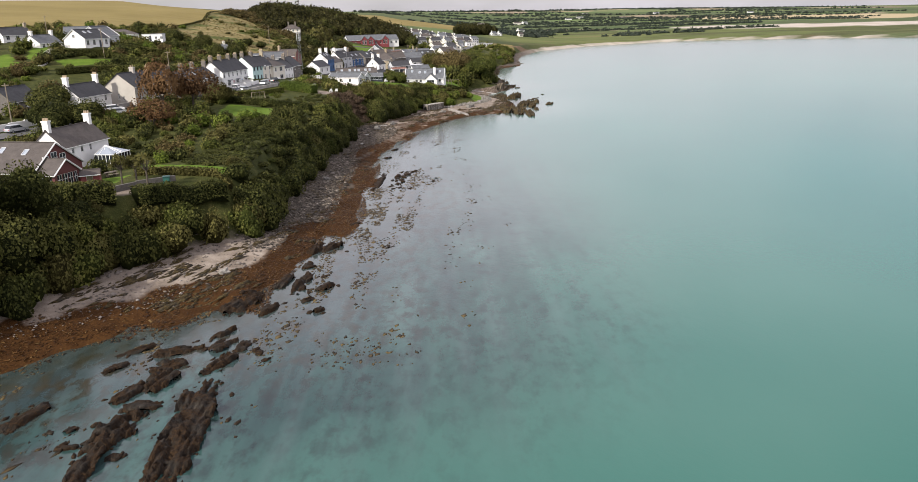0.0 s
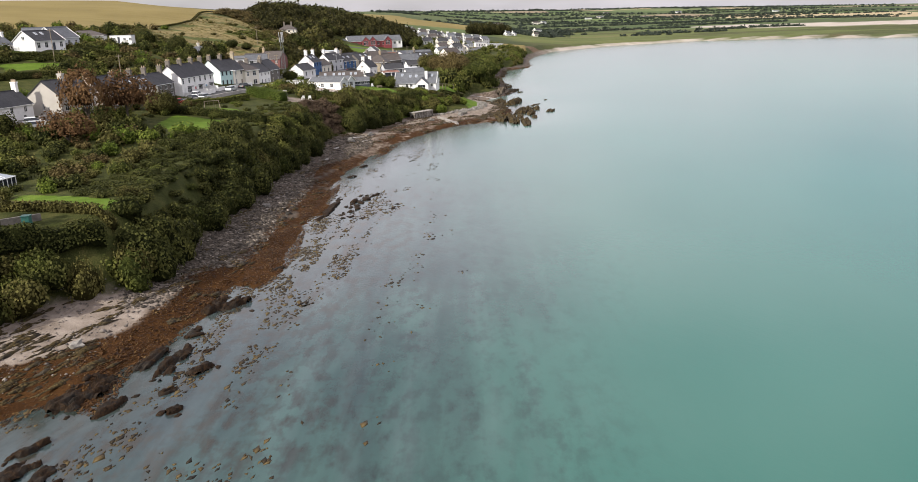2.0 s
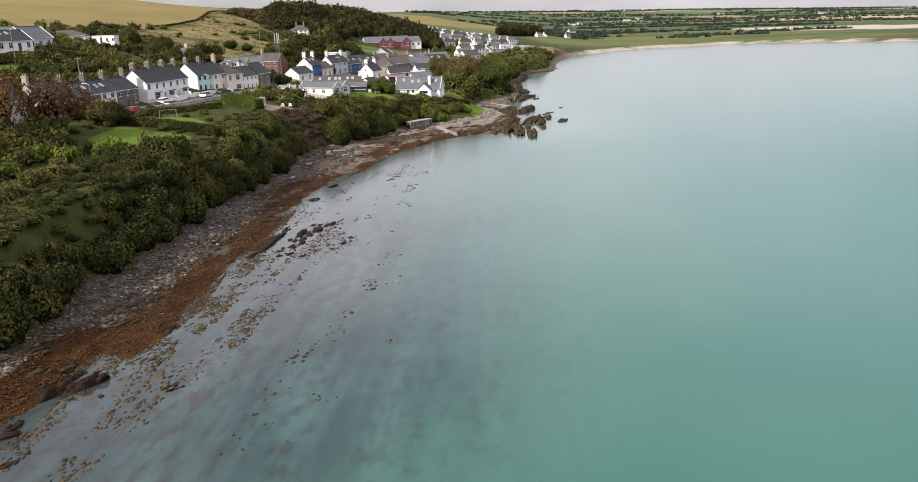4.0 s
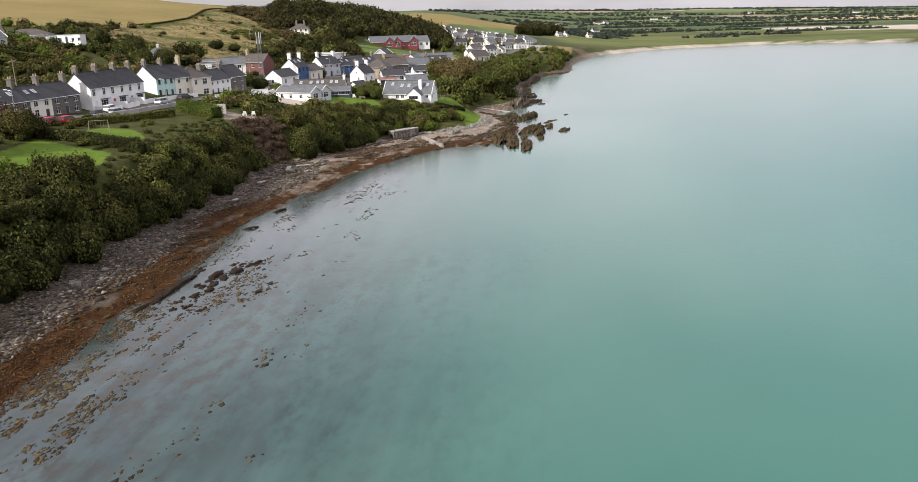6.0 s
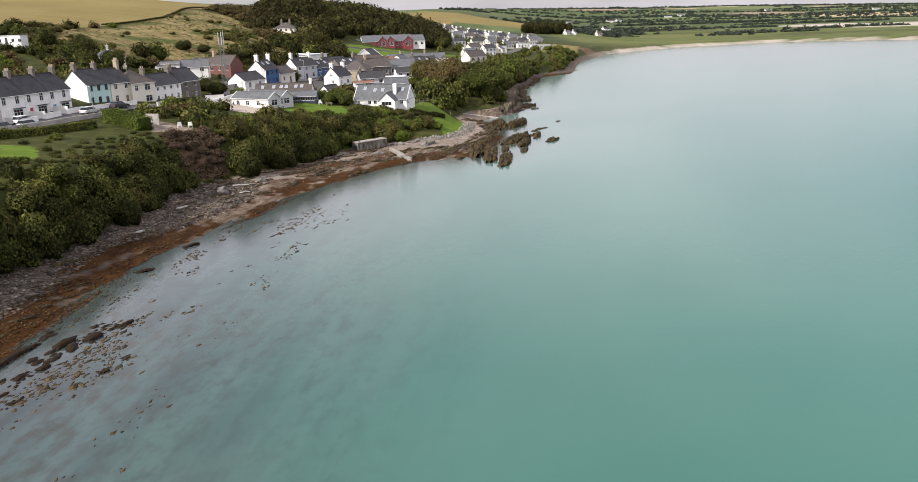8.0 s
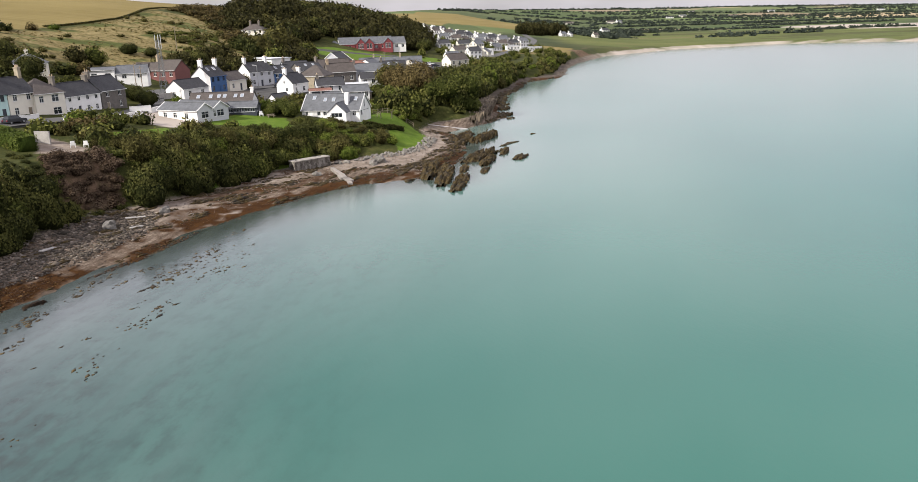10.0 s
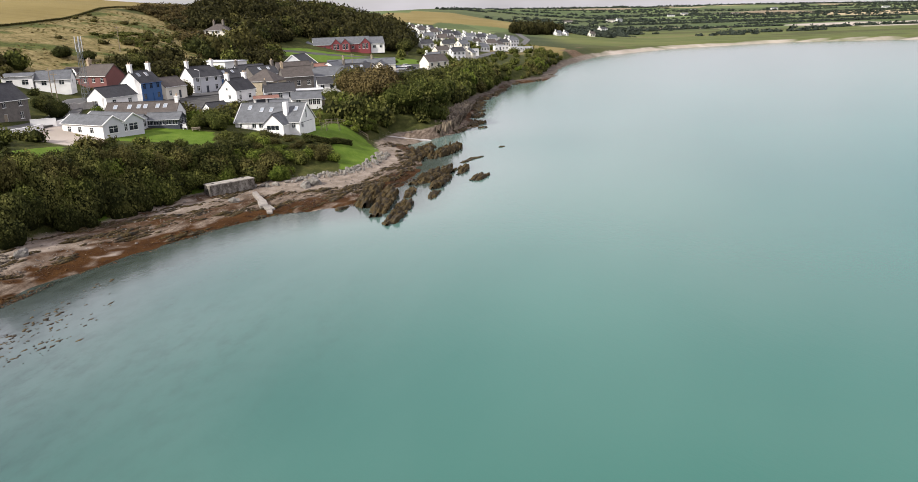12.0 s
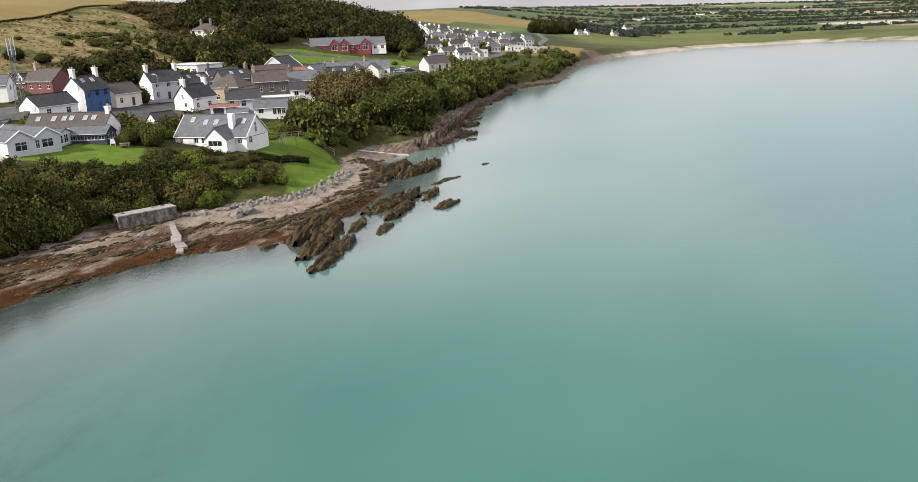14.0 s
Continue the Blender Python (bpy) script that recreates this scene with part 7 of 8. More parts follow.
# dark scrub and small trees along the foot of the hill, behind the houses
HILLFOOT = [(-34, 336), (-16, 356), (2, 374), (14, 396), (30, 436), (24, 470), (8, 430), (-2, 402), (-14, 378), (-30, 350)]
x, y = jittered(-54, 32, 326, 472, 4.4)
k = inside(HILLFOOT, x, y) & clear(x, y) & (rng.random(len(x)) < np.where(x < -8, 0.45, 1.0))
x, y = x[k], y[k]
h = rng.uniform(2.2, 5.6, len(x))
hue = waves(x, y, 12, 48) + 0.4 * rng.standard_normal(len(x))
for mat, sel, nm in ((LEAF_WOOD, hue < 0.3, "hillfoot_trees"), (LEAF_MID, hue >= 0.3, "hillfoot_bushes")):
    plant_mass(nm, "dark trees and bushes along the foot of the hill", "trees", FARTREE, np.column_stack([x[sel], y[sel], land(x[sel], y[sel]) - 0.4]), np.column_stack([h[sel] * 0.75, h[sel] * 0.85]), mat)

# tussocks of dry grass on the hillside
TUSSOCK = [leaf_shape(440 + k, 14, 0.42, 1, 0.6, 0.3, 0.6) for k in range(4)]
x, y = jittered(-64, 12, 330, 486, 2.0)
k = inside(DRY[0], x, y) & clear(x, y) & (fbm(x, y, 9, 3, 55) + 0.1 * rng.standard_normal(len(x)) > 0.50)
x, y = x[k], y[k]
h = rng.uniform(0.15, 0.40, len(x))
plant_mass("tussocks", "pale dry grass tussocks over the hillside", "grass", TUSSOCK, np.column_stack([x, y, land(x, y) - 0.1]), np.column_stack([h * 1.8, h]), foliage("dry_grass", (0.085, 0.072, 0.026), (0.16, 0.128, 0.052), (0.25, 0.20, 0.09)))

# woodland on the hill, and behind the cove
WOOD_AREA = [(-24, 530), (-10, 468), (2, 424), (10, 408), (16, 424), (22, 470), (16, 494), (24, 542), (72, 548), (84, 560), (74, 700), (20, 760), (-30, 640), (-32, 580)]
x, y = jittered(-46, 90, 390, 760, 7.2)
k = inside(WOOD_AREA, x, y) & clear(x, y) & ~((np.abs(x + 2) < 11) & (y > 440) & (y < 494))
x, y = x[k], y[k]
h = rng.uniform(6.5, 10.5, len(x)) * smooth(-8, 12, signed(WOOD_AREA, x, y)) ** 0.4
hue = waves(x, y, 22, 50) + 0.45 * rng.standard_normal(len(x))
for mat, sel, nm in ((LEAF_WOOD, hue < 0.35, "dark_woodland"), (LEAF_DARK, (hue >= 0.35) & (hue < 0.7), "green_woodland"), (LEAF_OLIVE, hue >= 0.7, "olive_woodland")):
    plant_mass(nm, "dense " + nm.replace("_", " ") + " covering the hill", "woodland", FARTREE, np.column_stack([x[sel], y[sel], land(x[sel], y[sel]) - 0.5]), np.column_stack([h[sel] * 0.66, h[sel] * 0.78]), mat)
x, y = jittered(60, 175, 330, 640, 3.2)
df = signed(FOOT, x, y)
k = (df > np.where(y < 405, 2.6, 0.5)) & (df < np.where(y < 360, 15, np.where(y < 520, 17, 9))) & clear(x, y) & ((y > 339) | (x < 66))
x, y = x[k], y[k]
h = rng.uniform(2.0, 4.2, len(x)) * np.where(y > 500, 0.55, 1.0)
hue = waves(x, y, 14, 52) + 0.4 * rng.standard_normal(len(x))
for mat, sel, nm in ((LEAF_DARK, hue < -0.1, "dark_thicket"), (LEAF_MID, (hue >= -0.1) & (hue < 0.5), "green_thicket"), (LEAF_BRIGHT, (hue >= 0.5) & (hue < 0.8), "bright_thicket"), (LEAF_OLIVE, hue >= 0.8, "olive_thicket")):
    plant_mass(nm, nm.replace("_", " ") + " on the bank beyond the cove", "thicket", FAR_SHRUB, np.column_stack([x[sel], y[sel], land(x[sel], y[sel]) - 0.4]), np.column_stack([h[sel] * 0.9, h[sel] * 1.2]), mat)


# gardens among the far houses
x, y = jittered(72, 160, 505, 745, 7.0)
k = (rng.random(len(x)) < 0.5) & (signed(FOOT, x, y) > 12) & (away(ROAD, x, y) > 4)
for c, r in PLOTS:
    k &= np.hypot(x - c.x, y - c.y) > r * 0.75
x, y = x[k], y[k]
h = rng.uniform(1.0, 3.4, len(x))
plant_mass("far_garden_shrubs", "dark green garden shrubs between the far houses", "shrubs", FAR_SHRUB, np.column_stack([x, y, land(x, y) - 0.3]), np.column_stack([h * 0.9, h]), LEAF_MID)


def tree(label, x, y, r, h, material, trunk_h=None, seed=0, group=""):
    """A tree: a tapered trunk with limbs, and a leafy crown."""
    g0 = ground_at(x, y) - 0.2
    ob = new("tree")
    ob.matrix_world = Matrix.Translation((x, y, g0))
    tagged(ob, label, "tree", group)
    th = trunk_h or (h * 0.35 if h > 7.5 else h * 0.14)
    q = random.Random(seed)
    bm = bmesh.new()
    tube(bm, (0, 0, 0), (0.1, 0, th), 0.28, 0.2, 8)
    for k in range(6):
        a = k * 1.05 + q.uniform(-0.3, 0.3)
        tube(bm, (0.05, 0, th * q.uniform(0.6, 1.0)), (math.cos(a) * r * 0.6, math.sin(a) * r * 0.6, th + (h - th) * q.uniform(0.3, 0.7)), 0.13, 0.04, 5)
    part("trunk", bm, BARK, ob)
    cr = new("crown", CROWN_MESH[material.name][seed % 4])
    cr.parent = ob
    cr.matrix_local = Matrix.Translation((0, 0, th * 0.7)) @ Matrix.Rotation(q.uniform(0, 6.28), 4, "Z") @ Matrix.Diagonal((r, r, (h - th * 0.7) / 1.35, 1))
    return ob


i = 0
for x, y, r, h, m, lb in ((69, 351, 7.0, 11.0, LEAF_BROWN, "large brown-leaved tree beside the cove"), (76, 348, 5.0, 8.5, LEAF_MID, "leafy green tree beside the cove"), (64, 357, 5.6, 10, LEAF_BROWN, "large brown-leaved tree beside the cove"), (61, 372, 4.6, 9.0, LEAF_OLIVE, "olive-leaved tree behind the cove"),
                          (69, 367, 6.0, 11, LEAF_BROWN, "brown-leaved tree behind the cove"), (81, 360, 5.6, 9.5, LEAF_MID, "leafy green tree beside the cove"), (84, 366, 4.4, 9, LEAF_MID, "leafy green tree beside the cove"), (78, 372, 4.5, 9.5, LEAF_DARK, "dark green tree beside the cove"), (60, 346, 3.2, 5, LEAF_MID, "round green garden tree"), (56, 352, 3.0, 4.5, LEAF_MID, "round green garden tree"),
                          (86, 384, 4.2, 8, LEAF_MID, "leafy green tree on the bank"), (84, 396, 4.4, 8.5, LEAF_DARK, "dark green tree on the bank")) + (
                          (-36.8, 90.5, 3.8, 8.0, LEAF_DARK, "dark tree overhanging the shingle"), (-34.2, 95.5, 3.6, 7.6, LEAF_DARK, "dark tree overhanging the shingle"), (-31.2, 101, 3.2, 6.6, LEAF_DARK, "dark tree overhanging the shingle"), (-40.5, 86.5, 4.0, 8.5, LEAF_DARK, "dark tree overhanging the shingle"), (-45, 83, 4.2, 8.5, LEAF_DARK, "dark tree overhanging the shingle"), (-39, 97, 4.2, 8.5, LEAF_DARK, "dark tree overhanging the shingle"), (-34.5, 104, 3.6, 7.0, LEAF_DARK, "dark tree overhanging the shingle"), (-50, 79, 4.4, 8.5, LEAF_DARK, "dark tree overhanging the shingle"), (-43.5, 92, 4.2, 8.5, LEAF_DARK, "dark tree overhanging the shingle"),
                          (-30.5, 186, 4.6, 12.0, LEAF_RUSSET, "thin russet-leaved tree by the road"), (-25, 193, 5.2, 10.5, LEAF_RUSSET, "thin russet-leaved tree by the road"), (-31, 174, 4.0, 6, LEAF_RUSSET, "thin russet-leaved tree by the road"), (-21, 205, 3.6, 5.5, LEAF_OLIVE, "olive-leaved tree by the road"), (-27, 212, 3.4, 5.0, LEAF_RUSSET, "thin russet-leaved tree by the road"),
                          (-53.5, 185, 5.0, 7.6, LEAF_DARK, "broad dark green tree beside the cottage"), (-44.5, 176, 4.0, 5.2, LEAF_DARK, "dark green garden tree before the cottage"), (-49, 173, 4.4, 6.5, LEAF_DARK, "dark green garden tree by the cottage"), (-24, 312, 3.4, 6.5, LEAF_DARK, "dark tree beside the cream bungalow"), (-36, 322, 3.8, 6.5, LEAF_DARK, "dark tree on the slope"), (-46, 324, 3.4, 5.5, LEAF_DARK, "dark tree behind the mobile home"),
                          (-29, 308, 3.0, 5.5, LEAF_DARK, "dark tree in front of the bungalow"), (16.5, 357, 2.4, 4.6, LEAF_OLIVE, "small olive tree beside the lane"), (35.2, 309, 2.6, 4.2, LEAF_MID, "rounded green garden shrub tree"), (37.5, 306, 2.2, 3.8, LEAF_MID, "rounded green garden shrub tree"), (33.5, 305, 2.0, 3.4, LEAF_MID, "rounded green garden shrub tree"), (76, 545, 4, 8, LEAF_DARK, "dark tree beside the school"), (-17, 382, 2.4, 3.2, LEAF_DARK, "dark tree under the hillside"), (-22.5, 379, 2.6, 3.4, LEAF_DARK, "dark tree under the hillside"), (2.5, 310, 2.6, 4.4, LEAF_DARK, "dark garden tree beside the stone house"), (-1.5, 315, 2.5, 4.2, LEAF_DARK, "dark garden tree beside the lane"), (-3, 384, 3.4, 5, LEAF_DARK, "dark tree under the hillside")):
    tree(lb, x, y, r, h, m, seed=i)
    i += 1


# ---- hedges ----
def hedge(label, line, w, h, material, seed=0, dense=130):
    """A clipped hedge: leaf sprays over a rounded body that follows the ground."""
    r = np.random.default_rng(seed)
    Vs, Fs, o = [], [], 0
    for (x0, y0), (x1, y1) in zip(line, line[1:]):
        L = math.hypot(x1 - x0, y1 - y0)
        ux, uy = (x1 - x0) / L, (y1 - y0) / L
        k = int(L * (w + 2 * h) * dense / 4)
        s = r.uniform(-0.2, L + 0.2, k)
        p = r.uniform(0, 1, k) * (w + 2 * h)
        off = np.where(p < h, -w / 2, np.where(p < h + w, p - h - w / 2, w / 2)) + 0.09 * r.standard_normal(k)
        hh = np.where(p < h, p, np.where(p < h + w, h, w + 2 * h - p)) * (0.94 + 0.12 * fbm(s, s * 0, 1.5, 2, seed)) + 0.05 * r.standard_normal(k)
        nx_ = np.where(p < h, -1, np.where(p < h + w, 0, 1.0))
        X, Y = x0 + ux * s - uy * off, y0 + uy * s + ux * off
        c = np.column_stack([X, Y, land(x0 + ux * s, y0 + uy * s) + np.maximum(hh, 0.05)])
        nrm = np.column_stack([-uy * nx_, ux * nx_, 1.0 - np.abs(nx_) * 0.8]) + 0.5 * r.standard_normal((k, 3))
        nrm /= np.linalg.norm(nrm, axis=1)[:, None]
        t = np.cross(nrm, r.standard_normal((k, 3)))
        t /= np.linalg.norm(t, axis=1)[:, None]
        b_ = np.cross(nrm, t)
        z = 0.15 * r.uniform(0.6, 1.4, k)[:, None]
        V = np.stack([c - t * z, c - b_ * z * 0.6, c + t * z, c + b_ * z * 0.6], 1).reshape(-1, 3)
        Vs.append(V)
        Fs.append(np.arange(len(V)).reshape(-1, 4) + o)
        o += len(V)
        n_ = max(1, int(L / 2))
        for i in range(n_):
            q = []
            for e in (i / n_, (i + 1) / n_):
                gx, gy = x0 + (x1 - x0) * e, y0 + (y1 - y0) * e
                g0 = ground_at(gx, gy)
                q += [(gx + uy * w * 0.42, gy - ux * w * 0.42, g0 - 0.3), (gx - uy * w * 0.42, gy + ux * w * 0.42, g0 - 0.3), (gx - uy * w * 0.42, gy + ux * w * 0.42, g0 + h * 0.9), (gx + uy * w * 0.42, gy - ux * w * 0.42, g0 + h * 0.9)]
            Vs.append(np.array(q))
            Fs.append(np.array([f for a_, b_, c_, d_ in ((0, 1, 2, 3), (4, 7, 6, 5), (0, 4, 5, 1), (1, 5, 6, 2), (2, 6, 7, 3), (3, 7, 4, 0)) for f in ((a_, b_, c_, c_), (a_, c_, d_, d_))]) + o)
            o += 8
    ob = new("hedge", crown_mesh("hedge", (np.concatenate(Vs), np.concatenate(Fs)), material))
    return tagged(ob, label, "hedge")


hedge("big bright green clipped hedge beside the patio", [(-5.8, 253.5), (3.6, 246.0)], 3.2, 2.5, LEAF_HEDGE, 1)
hedge("dark clipped hedge between two lawns", [(-19.5, 208), (-9, 205.5), (-1, 201.5), (1.5, 198)], 1.6, 1.7, LEAF_DARK, 2)
hedge("low green hedge round the swing lawn", [(-14.8, 213.5), (-7, 207.5), (-2.5, 209.5)], 1.0, 0.8, LEAF_HEDGE, 3)
hedge("dark hedge along the garden edge", [(-18.5, 224), (-11.5, 236), (-6, 246)], 1.6, 1.3, LEAF_MID, 4)
hedge("clipped hedge below the red bungalow", [(-42.5, 117), (-36.5, 112.2), (-30.5, 110.6), (-26.2, 112.0)], 2.6, 2.5, LEAF_DARK, 5)
hedge("long dark clipped hedge along the top of the bank", [(-23.8, 113.4), (-19.6, 116.6), (-12.5, 119.8)], 2.6, 2.4, LEAF_DARK, 17)
hedge("low olive hedge below the lawn strip", [(-26.0, 127.3), (-18.5, 124.4), (-11.8, 122.4)], 1.3, 1.1, LEAF_OLIVE, 15)
hedge("dark hedge below the upper lawn", [(-72, 259), (-58, 264), (-46, 258)], 2.0, 2.0, LEAF_DARK, 6)
hedge("dark hedge across the slope", [(-54, 276), (-42, 281), (-30, 282)], 2.4, 2.2, LEAF_DARK, 7)
hedge("dark hedge beside the terraced lawns", [(-66, 240), (-52, 250), (-44, 250)], 1.8, 1.6, LEAF_DARK, 8)
hedge("low clipped hedge beyond the white bungalow", [(55, 303.5), (60, 305.5), (64, 311)], 1.3, 1.0, LEAF_DARK, 10)
hedge("green hedge behind the lawn", [(57, 326.5), (64, 333), (69, 335)], 2.0, 1.8, LEAF_MID, 11)
hedge("low overgrown field bank along the stubble", [(-56, 398), (-50.6, 424), (-47.8, 446), (-48.4, 470), (-49, 505), (-42, 560)], 1.4, 0.5, LEAF_OLIVE, 12, 30)


def rail_fence(label, line, h, material, gap=1.6):
    """Posts and two rails that follow the ground."""
    ob = new("fence")
    o = Vector((*line[0], ground_at(*line[0])))
    ob.matrix_world = Matrix.Translation(o)
    tagged(ob, label, "fence")
    for (x0, y0), (x1, y1) in zip(line, line[1:]):
        k = max(1, round(math.hypot(x1 - x0, y1 - y0) / gap))
        P = [Vector((x0 + (x1 - x0) * i / k, y0 + (y1 - y0) * i / k, 0)) for i in range(k + 1)]
        for p in P:
            p.z = ground_at(p.x, p.y)
            bm = bmesh.new()
            tube(bm, p - o - Vector((0, 0, 0.3)), p - o + Vector((0, 0, h)), 0.06, 0.05, 6)
            part("post", bm, material, ob)
        for a, c in zip(P, P[1:]):
            for e in (0.5, 0.92):
                bm = bmesh.new()
                tube(bm, a - o + Vector((0, 0, h * e)), c - o + Vector((0, 0, h * e)), 0.04, 0.04, 5)
                part("rail", bm, material, ob)
    return ob


rail_fence("weathered timber fence behind the lawn", [(56.5, 322.0), (61.5, 326.5), (67.0, 327.5)], 1.2, WOOD)
rail_fence("timber garden fence beside the dormer bungalow", [(57.5, 316), (58.5, 321)], 1.1, WOOD)

# ---- vehicles, poles and garden things ----
def car(label, x, y, ang, paint, L=4.2, W=1.75, H=1.45, van=False):
    ob = new("car")
    z0 = ground_at(x, y) + 0.14
    ob.matrix_world = pose(x, y, z0, 0, 0, ang)
    tagged(ob, label, "car")
    prof = [(-0.5, 0.28), (-0.495, 0.62), (-0.47, 0.92 if not van else 1.0), (-0.36, 1.0), (0.18, 1.0), (0.30, 0.98), (0.47, 0.82), (0.5, 0.6), (0.5, 0.28)]
    bm = bmesh.new()
    ring = []
    for s_ in (-1, 1):
        ring.append([bm.verts.new((px * L, s_ * W / 2 * (0.97 if pz > 0.9 else 1), pz * 0.86)) for px, pz in prof])
    k = len(prof)
    for i in range(k):
        j = (i + 1) % k
        bm.faces.new((ring[0][i], ring[0][j], ring[1][j], ring[1][i]))
    bm.faces.new(ring[0][::-1])
    bm.faces.new(ring[1])
    bmesh.ops.bevel(bm, geom=bm.edges[:], offset=0.05, segments=2, affect="EDGES")
    part("body", bm, paint, ob)
    for nm, mat, s_, z1 in (("glasshouse", GLASS, 1.0, H - 0.1), ("roof", paint, 0.96, H)):
        bm = bmesh.new()
        back = -0.46 if van else -0.44
        lo = [(back * L, 0.84), (0.24 * L, 0.84)]
        hi = [((back + 0.06) * L, z1), (0.08 * L, z1)]
        if nm == "roof":
            lo = [(hi[0][0] - 0.02, H - 0.12), (hi[1][0] + 0.04, H - 0.12)]
        v = []
        for sy in (-1, 1):
            v.append([bm.verts.new((px, sy * W / 2 * f, pz)) for (px, pz), f in zip(lo + hi[::-1], (0.93, 0.93, 0.8, 0.8) if nm == "glasshouse" else (0.81, 0.81, 0.76, 0.76))])
        for i in range(4):
            j = (i + 1) % 4
            bm.faces.new((v[0][i], v[0][j], v[1][j], v[1][i]))
        bm.faces.new(v[0][::-1])
        bm.faces.new(v[1])
        bmesh.ops.bevel(bm, geom=bm.edges[:], offset=0.03, segments=1, affect="EDGES")
        part(nm, bm, mat, ob)
    for wx in (-0.31, 0.31):
        for sy in (-1, 1):
            bm = bmesh.new()
            tube(bm, (wx * L, sy * (W / 2 - 0.2), 0.18), (wx * L, sy * (W / 2 + 0.01), 0.18), 0.31, 0.31, 14)
            wheel = part("wheel", bm, TYRE, ob)
            bm = bmesh.new()
            tube(bm, (wx * L, sy * (W / 2), 0.18), (wx * L, sy * (W / 2 + 0.03), 0.18), 0.19, 0.17, 10)
            part("rim", bm, METAL, wheel)
    for sy in (-0.6, 0.6):
        for px, mat, nm in ((0.49, TRIM, "headlight"), (-0.49, RED_CAR, "tail_light")):
            bm = bmesh.new()
            box(bm, px * L - 0.05, px * L + 0.05, sy * W / 2 * 1.25 - 0.16, sy * W / 2 * 1.25 + 0.16, 0.55, 0.68)
            part(nm, bm, mat, ob)
    return ob


for lb, s, d, a, p in (("black hatchback parked before the stone house", -6.0, 6.0, 66, BLACK_CAR), ("silver car parked by the road", -0.8, 6.6, 64, SILVER), ("white car parked before the white terrace", 1.6, 3.2, 74, WHITE_CAR), ("silver hatchback parked by the garden wall", 16.2, 6.3, 70, SILVER),
                       ("dark car parked before the mint house", 26.0, 6.0, 62, BLACK_CAR), ("red car parked before the cream house", -21.5, 7.5, 70, RED_CAR), ("red car parked at the road edge", -17.5, 8.0, 66, RED_CAR)):
    q = before(T0, s, d)
    car(lb, q[0], q[1], a, p)
car("silver saloon parked beside the white wall", -56.0, 170.2, 52, SILVER)
car("silver car parked on the lane", -39.6, 185.2, 15, SILVER)
car("white car parked on the lane", -41.2, 188.4, 20, WHITE_CAR)
car("black car parked before the white house", 26.5, 365.0, 10, BLACK_CAR)
for x, y, a, p in ((74, 472, 20, SILVER), (78, 478, 30, BLACK_CAR), (76, 484, 10, WHITE_CAR), (84, 494, 20, SILVER), (71, 478, 40, BLUE_CAR), (88, 502, 50, BLACK_CAR)):
    car("car in the village car park", x, y, a, p)
for x, y, a, L_ in ((128, 618, 20, 9), (138, 626, 25, 9), (146, 634, 25, 8), (104, 566, 20, 11)):
    g0 = ground_at(x, y)
    house("caravan", "cream static caravan with a flat roof", (x, y), a, L_, 3, g0, g0 + 2.7, g0 + 2.7, WHITE, PALE_GREY, rows_of(L_, 4, 1, 1, 1.0, 0.9, 0.9), over=0.08, group="caravans above the shore")


def pole(name, label, x, y, h, r, material, arm=0.0, ang=0.0, cross=False):
    ob = new(name)
    ob.matrix_world = pose(x, y, ground_at(x, y) - 0.2, 0, 0, ang)
    tagged(ob, label, "pole")
    bm = bmesh.new()
    tube(bm, (0, 0, 0), (0, 0, h), r, r * 0.7, 8)
    part("post", bm, material, ob)
    if arm:
        bm = bmesh.new()
        tube(bm, (0, 0, h - 0.1), (arm, 0, h + 0.15), 0.05, 0.05, 6)
        part("arm", bm, material, ob)
        bm = bmesh.new()
        box(bm, arm - 0.05, arm + 0.6, -0.12, 0.12, h + 0.08, h + 0.24)
        part("lamp_head", bm, PALE_GREY, ob)
    if cross:
        bm = bmesh.new()
        box(bm, -0.7, 0.7, -0.06, 0.06, h - 0.5, h - 0.36)
        part("cross_arm", bm, WOOD, ob)
    return ob


pole("street_lamp", "grey street lamp leaning over the village road", -9.5, 256.0, 6.4, 0.10, METAL, 1.1, 150)
pole("street_lamp", "grey street lamp beside the terrace", -27.8, 221.0, 6.4, 0.10, METAL, 1.1, 160)
pole("street_lamp", "grey street lamp near the beige house", -33.0, 189.0, 6.6, 0.10, METAL, 1.2, 0)
pole("street_lamp", "grey street lamp before the white house", 20.5, 360.5, 7, 0.1, METAL, 1.0, 150)
pole("utility_pole", "tall timber utility pole by the stone house", -58.5, 176.0, 9, 0.14, WOOD, cross=True)
pole("utility_pole", "timber utility pole on the slope", -58.0, 262.0, 9, 0.13, WOOD, cross=True)
pole("utility_pole", "timber utility pole above the upper houses", -78.0, 280.0, 9, 0.13, WOOD, cross=True)
pole("utility_pole", "timber utility pole near the mast", -1.5, 322.0, 8, 0.13, WOOD, cross=True)
pole("utility_pole", "timber utility pole beside the white yard", -4.5, 326.5, 8, 0.13, WOOD, cross=True)
pole("utility_pole", "timber utility pole among the gardens", -37.0, 244.0, 9, 0.13, WOOD, cross=True)
pole("utility_pole", "thin pole on the hillside", -13.5, 400.0, 8, 0.12, WOOD, cross=True)
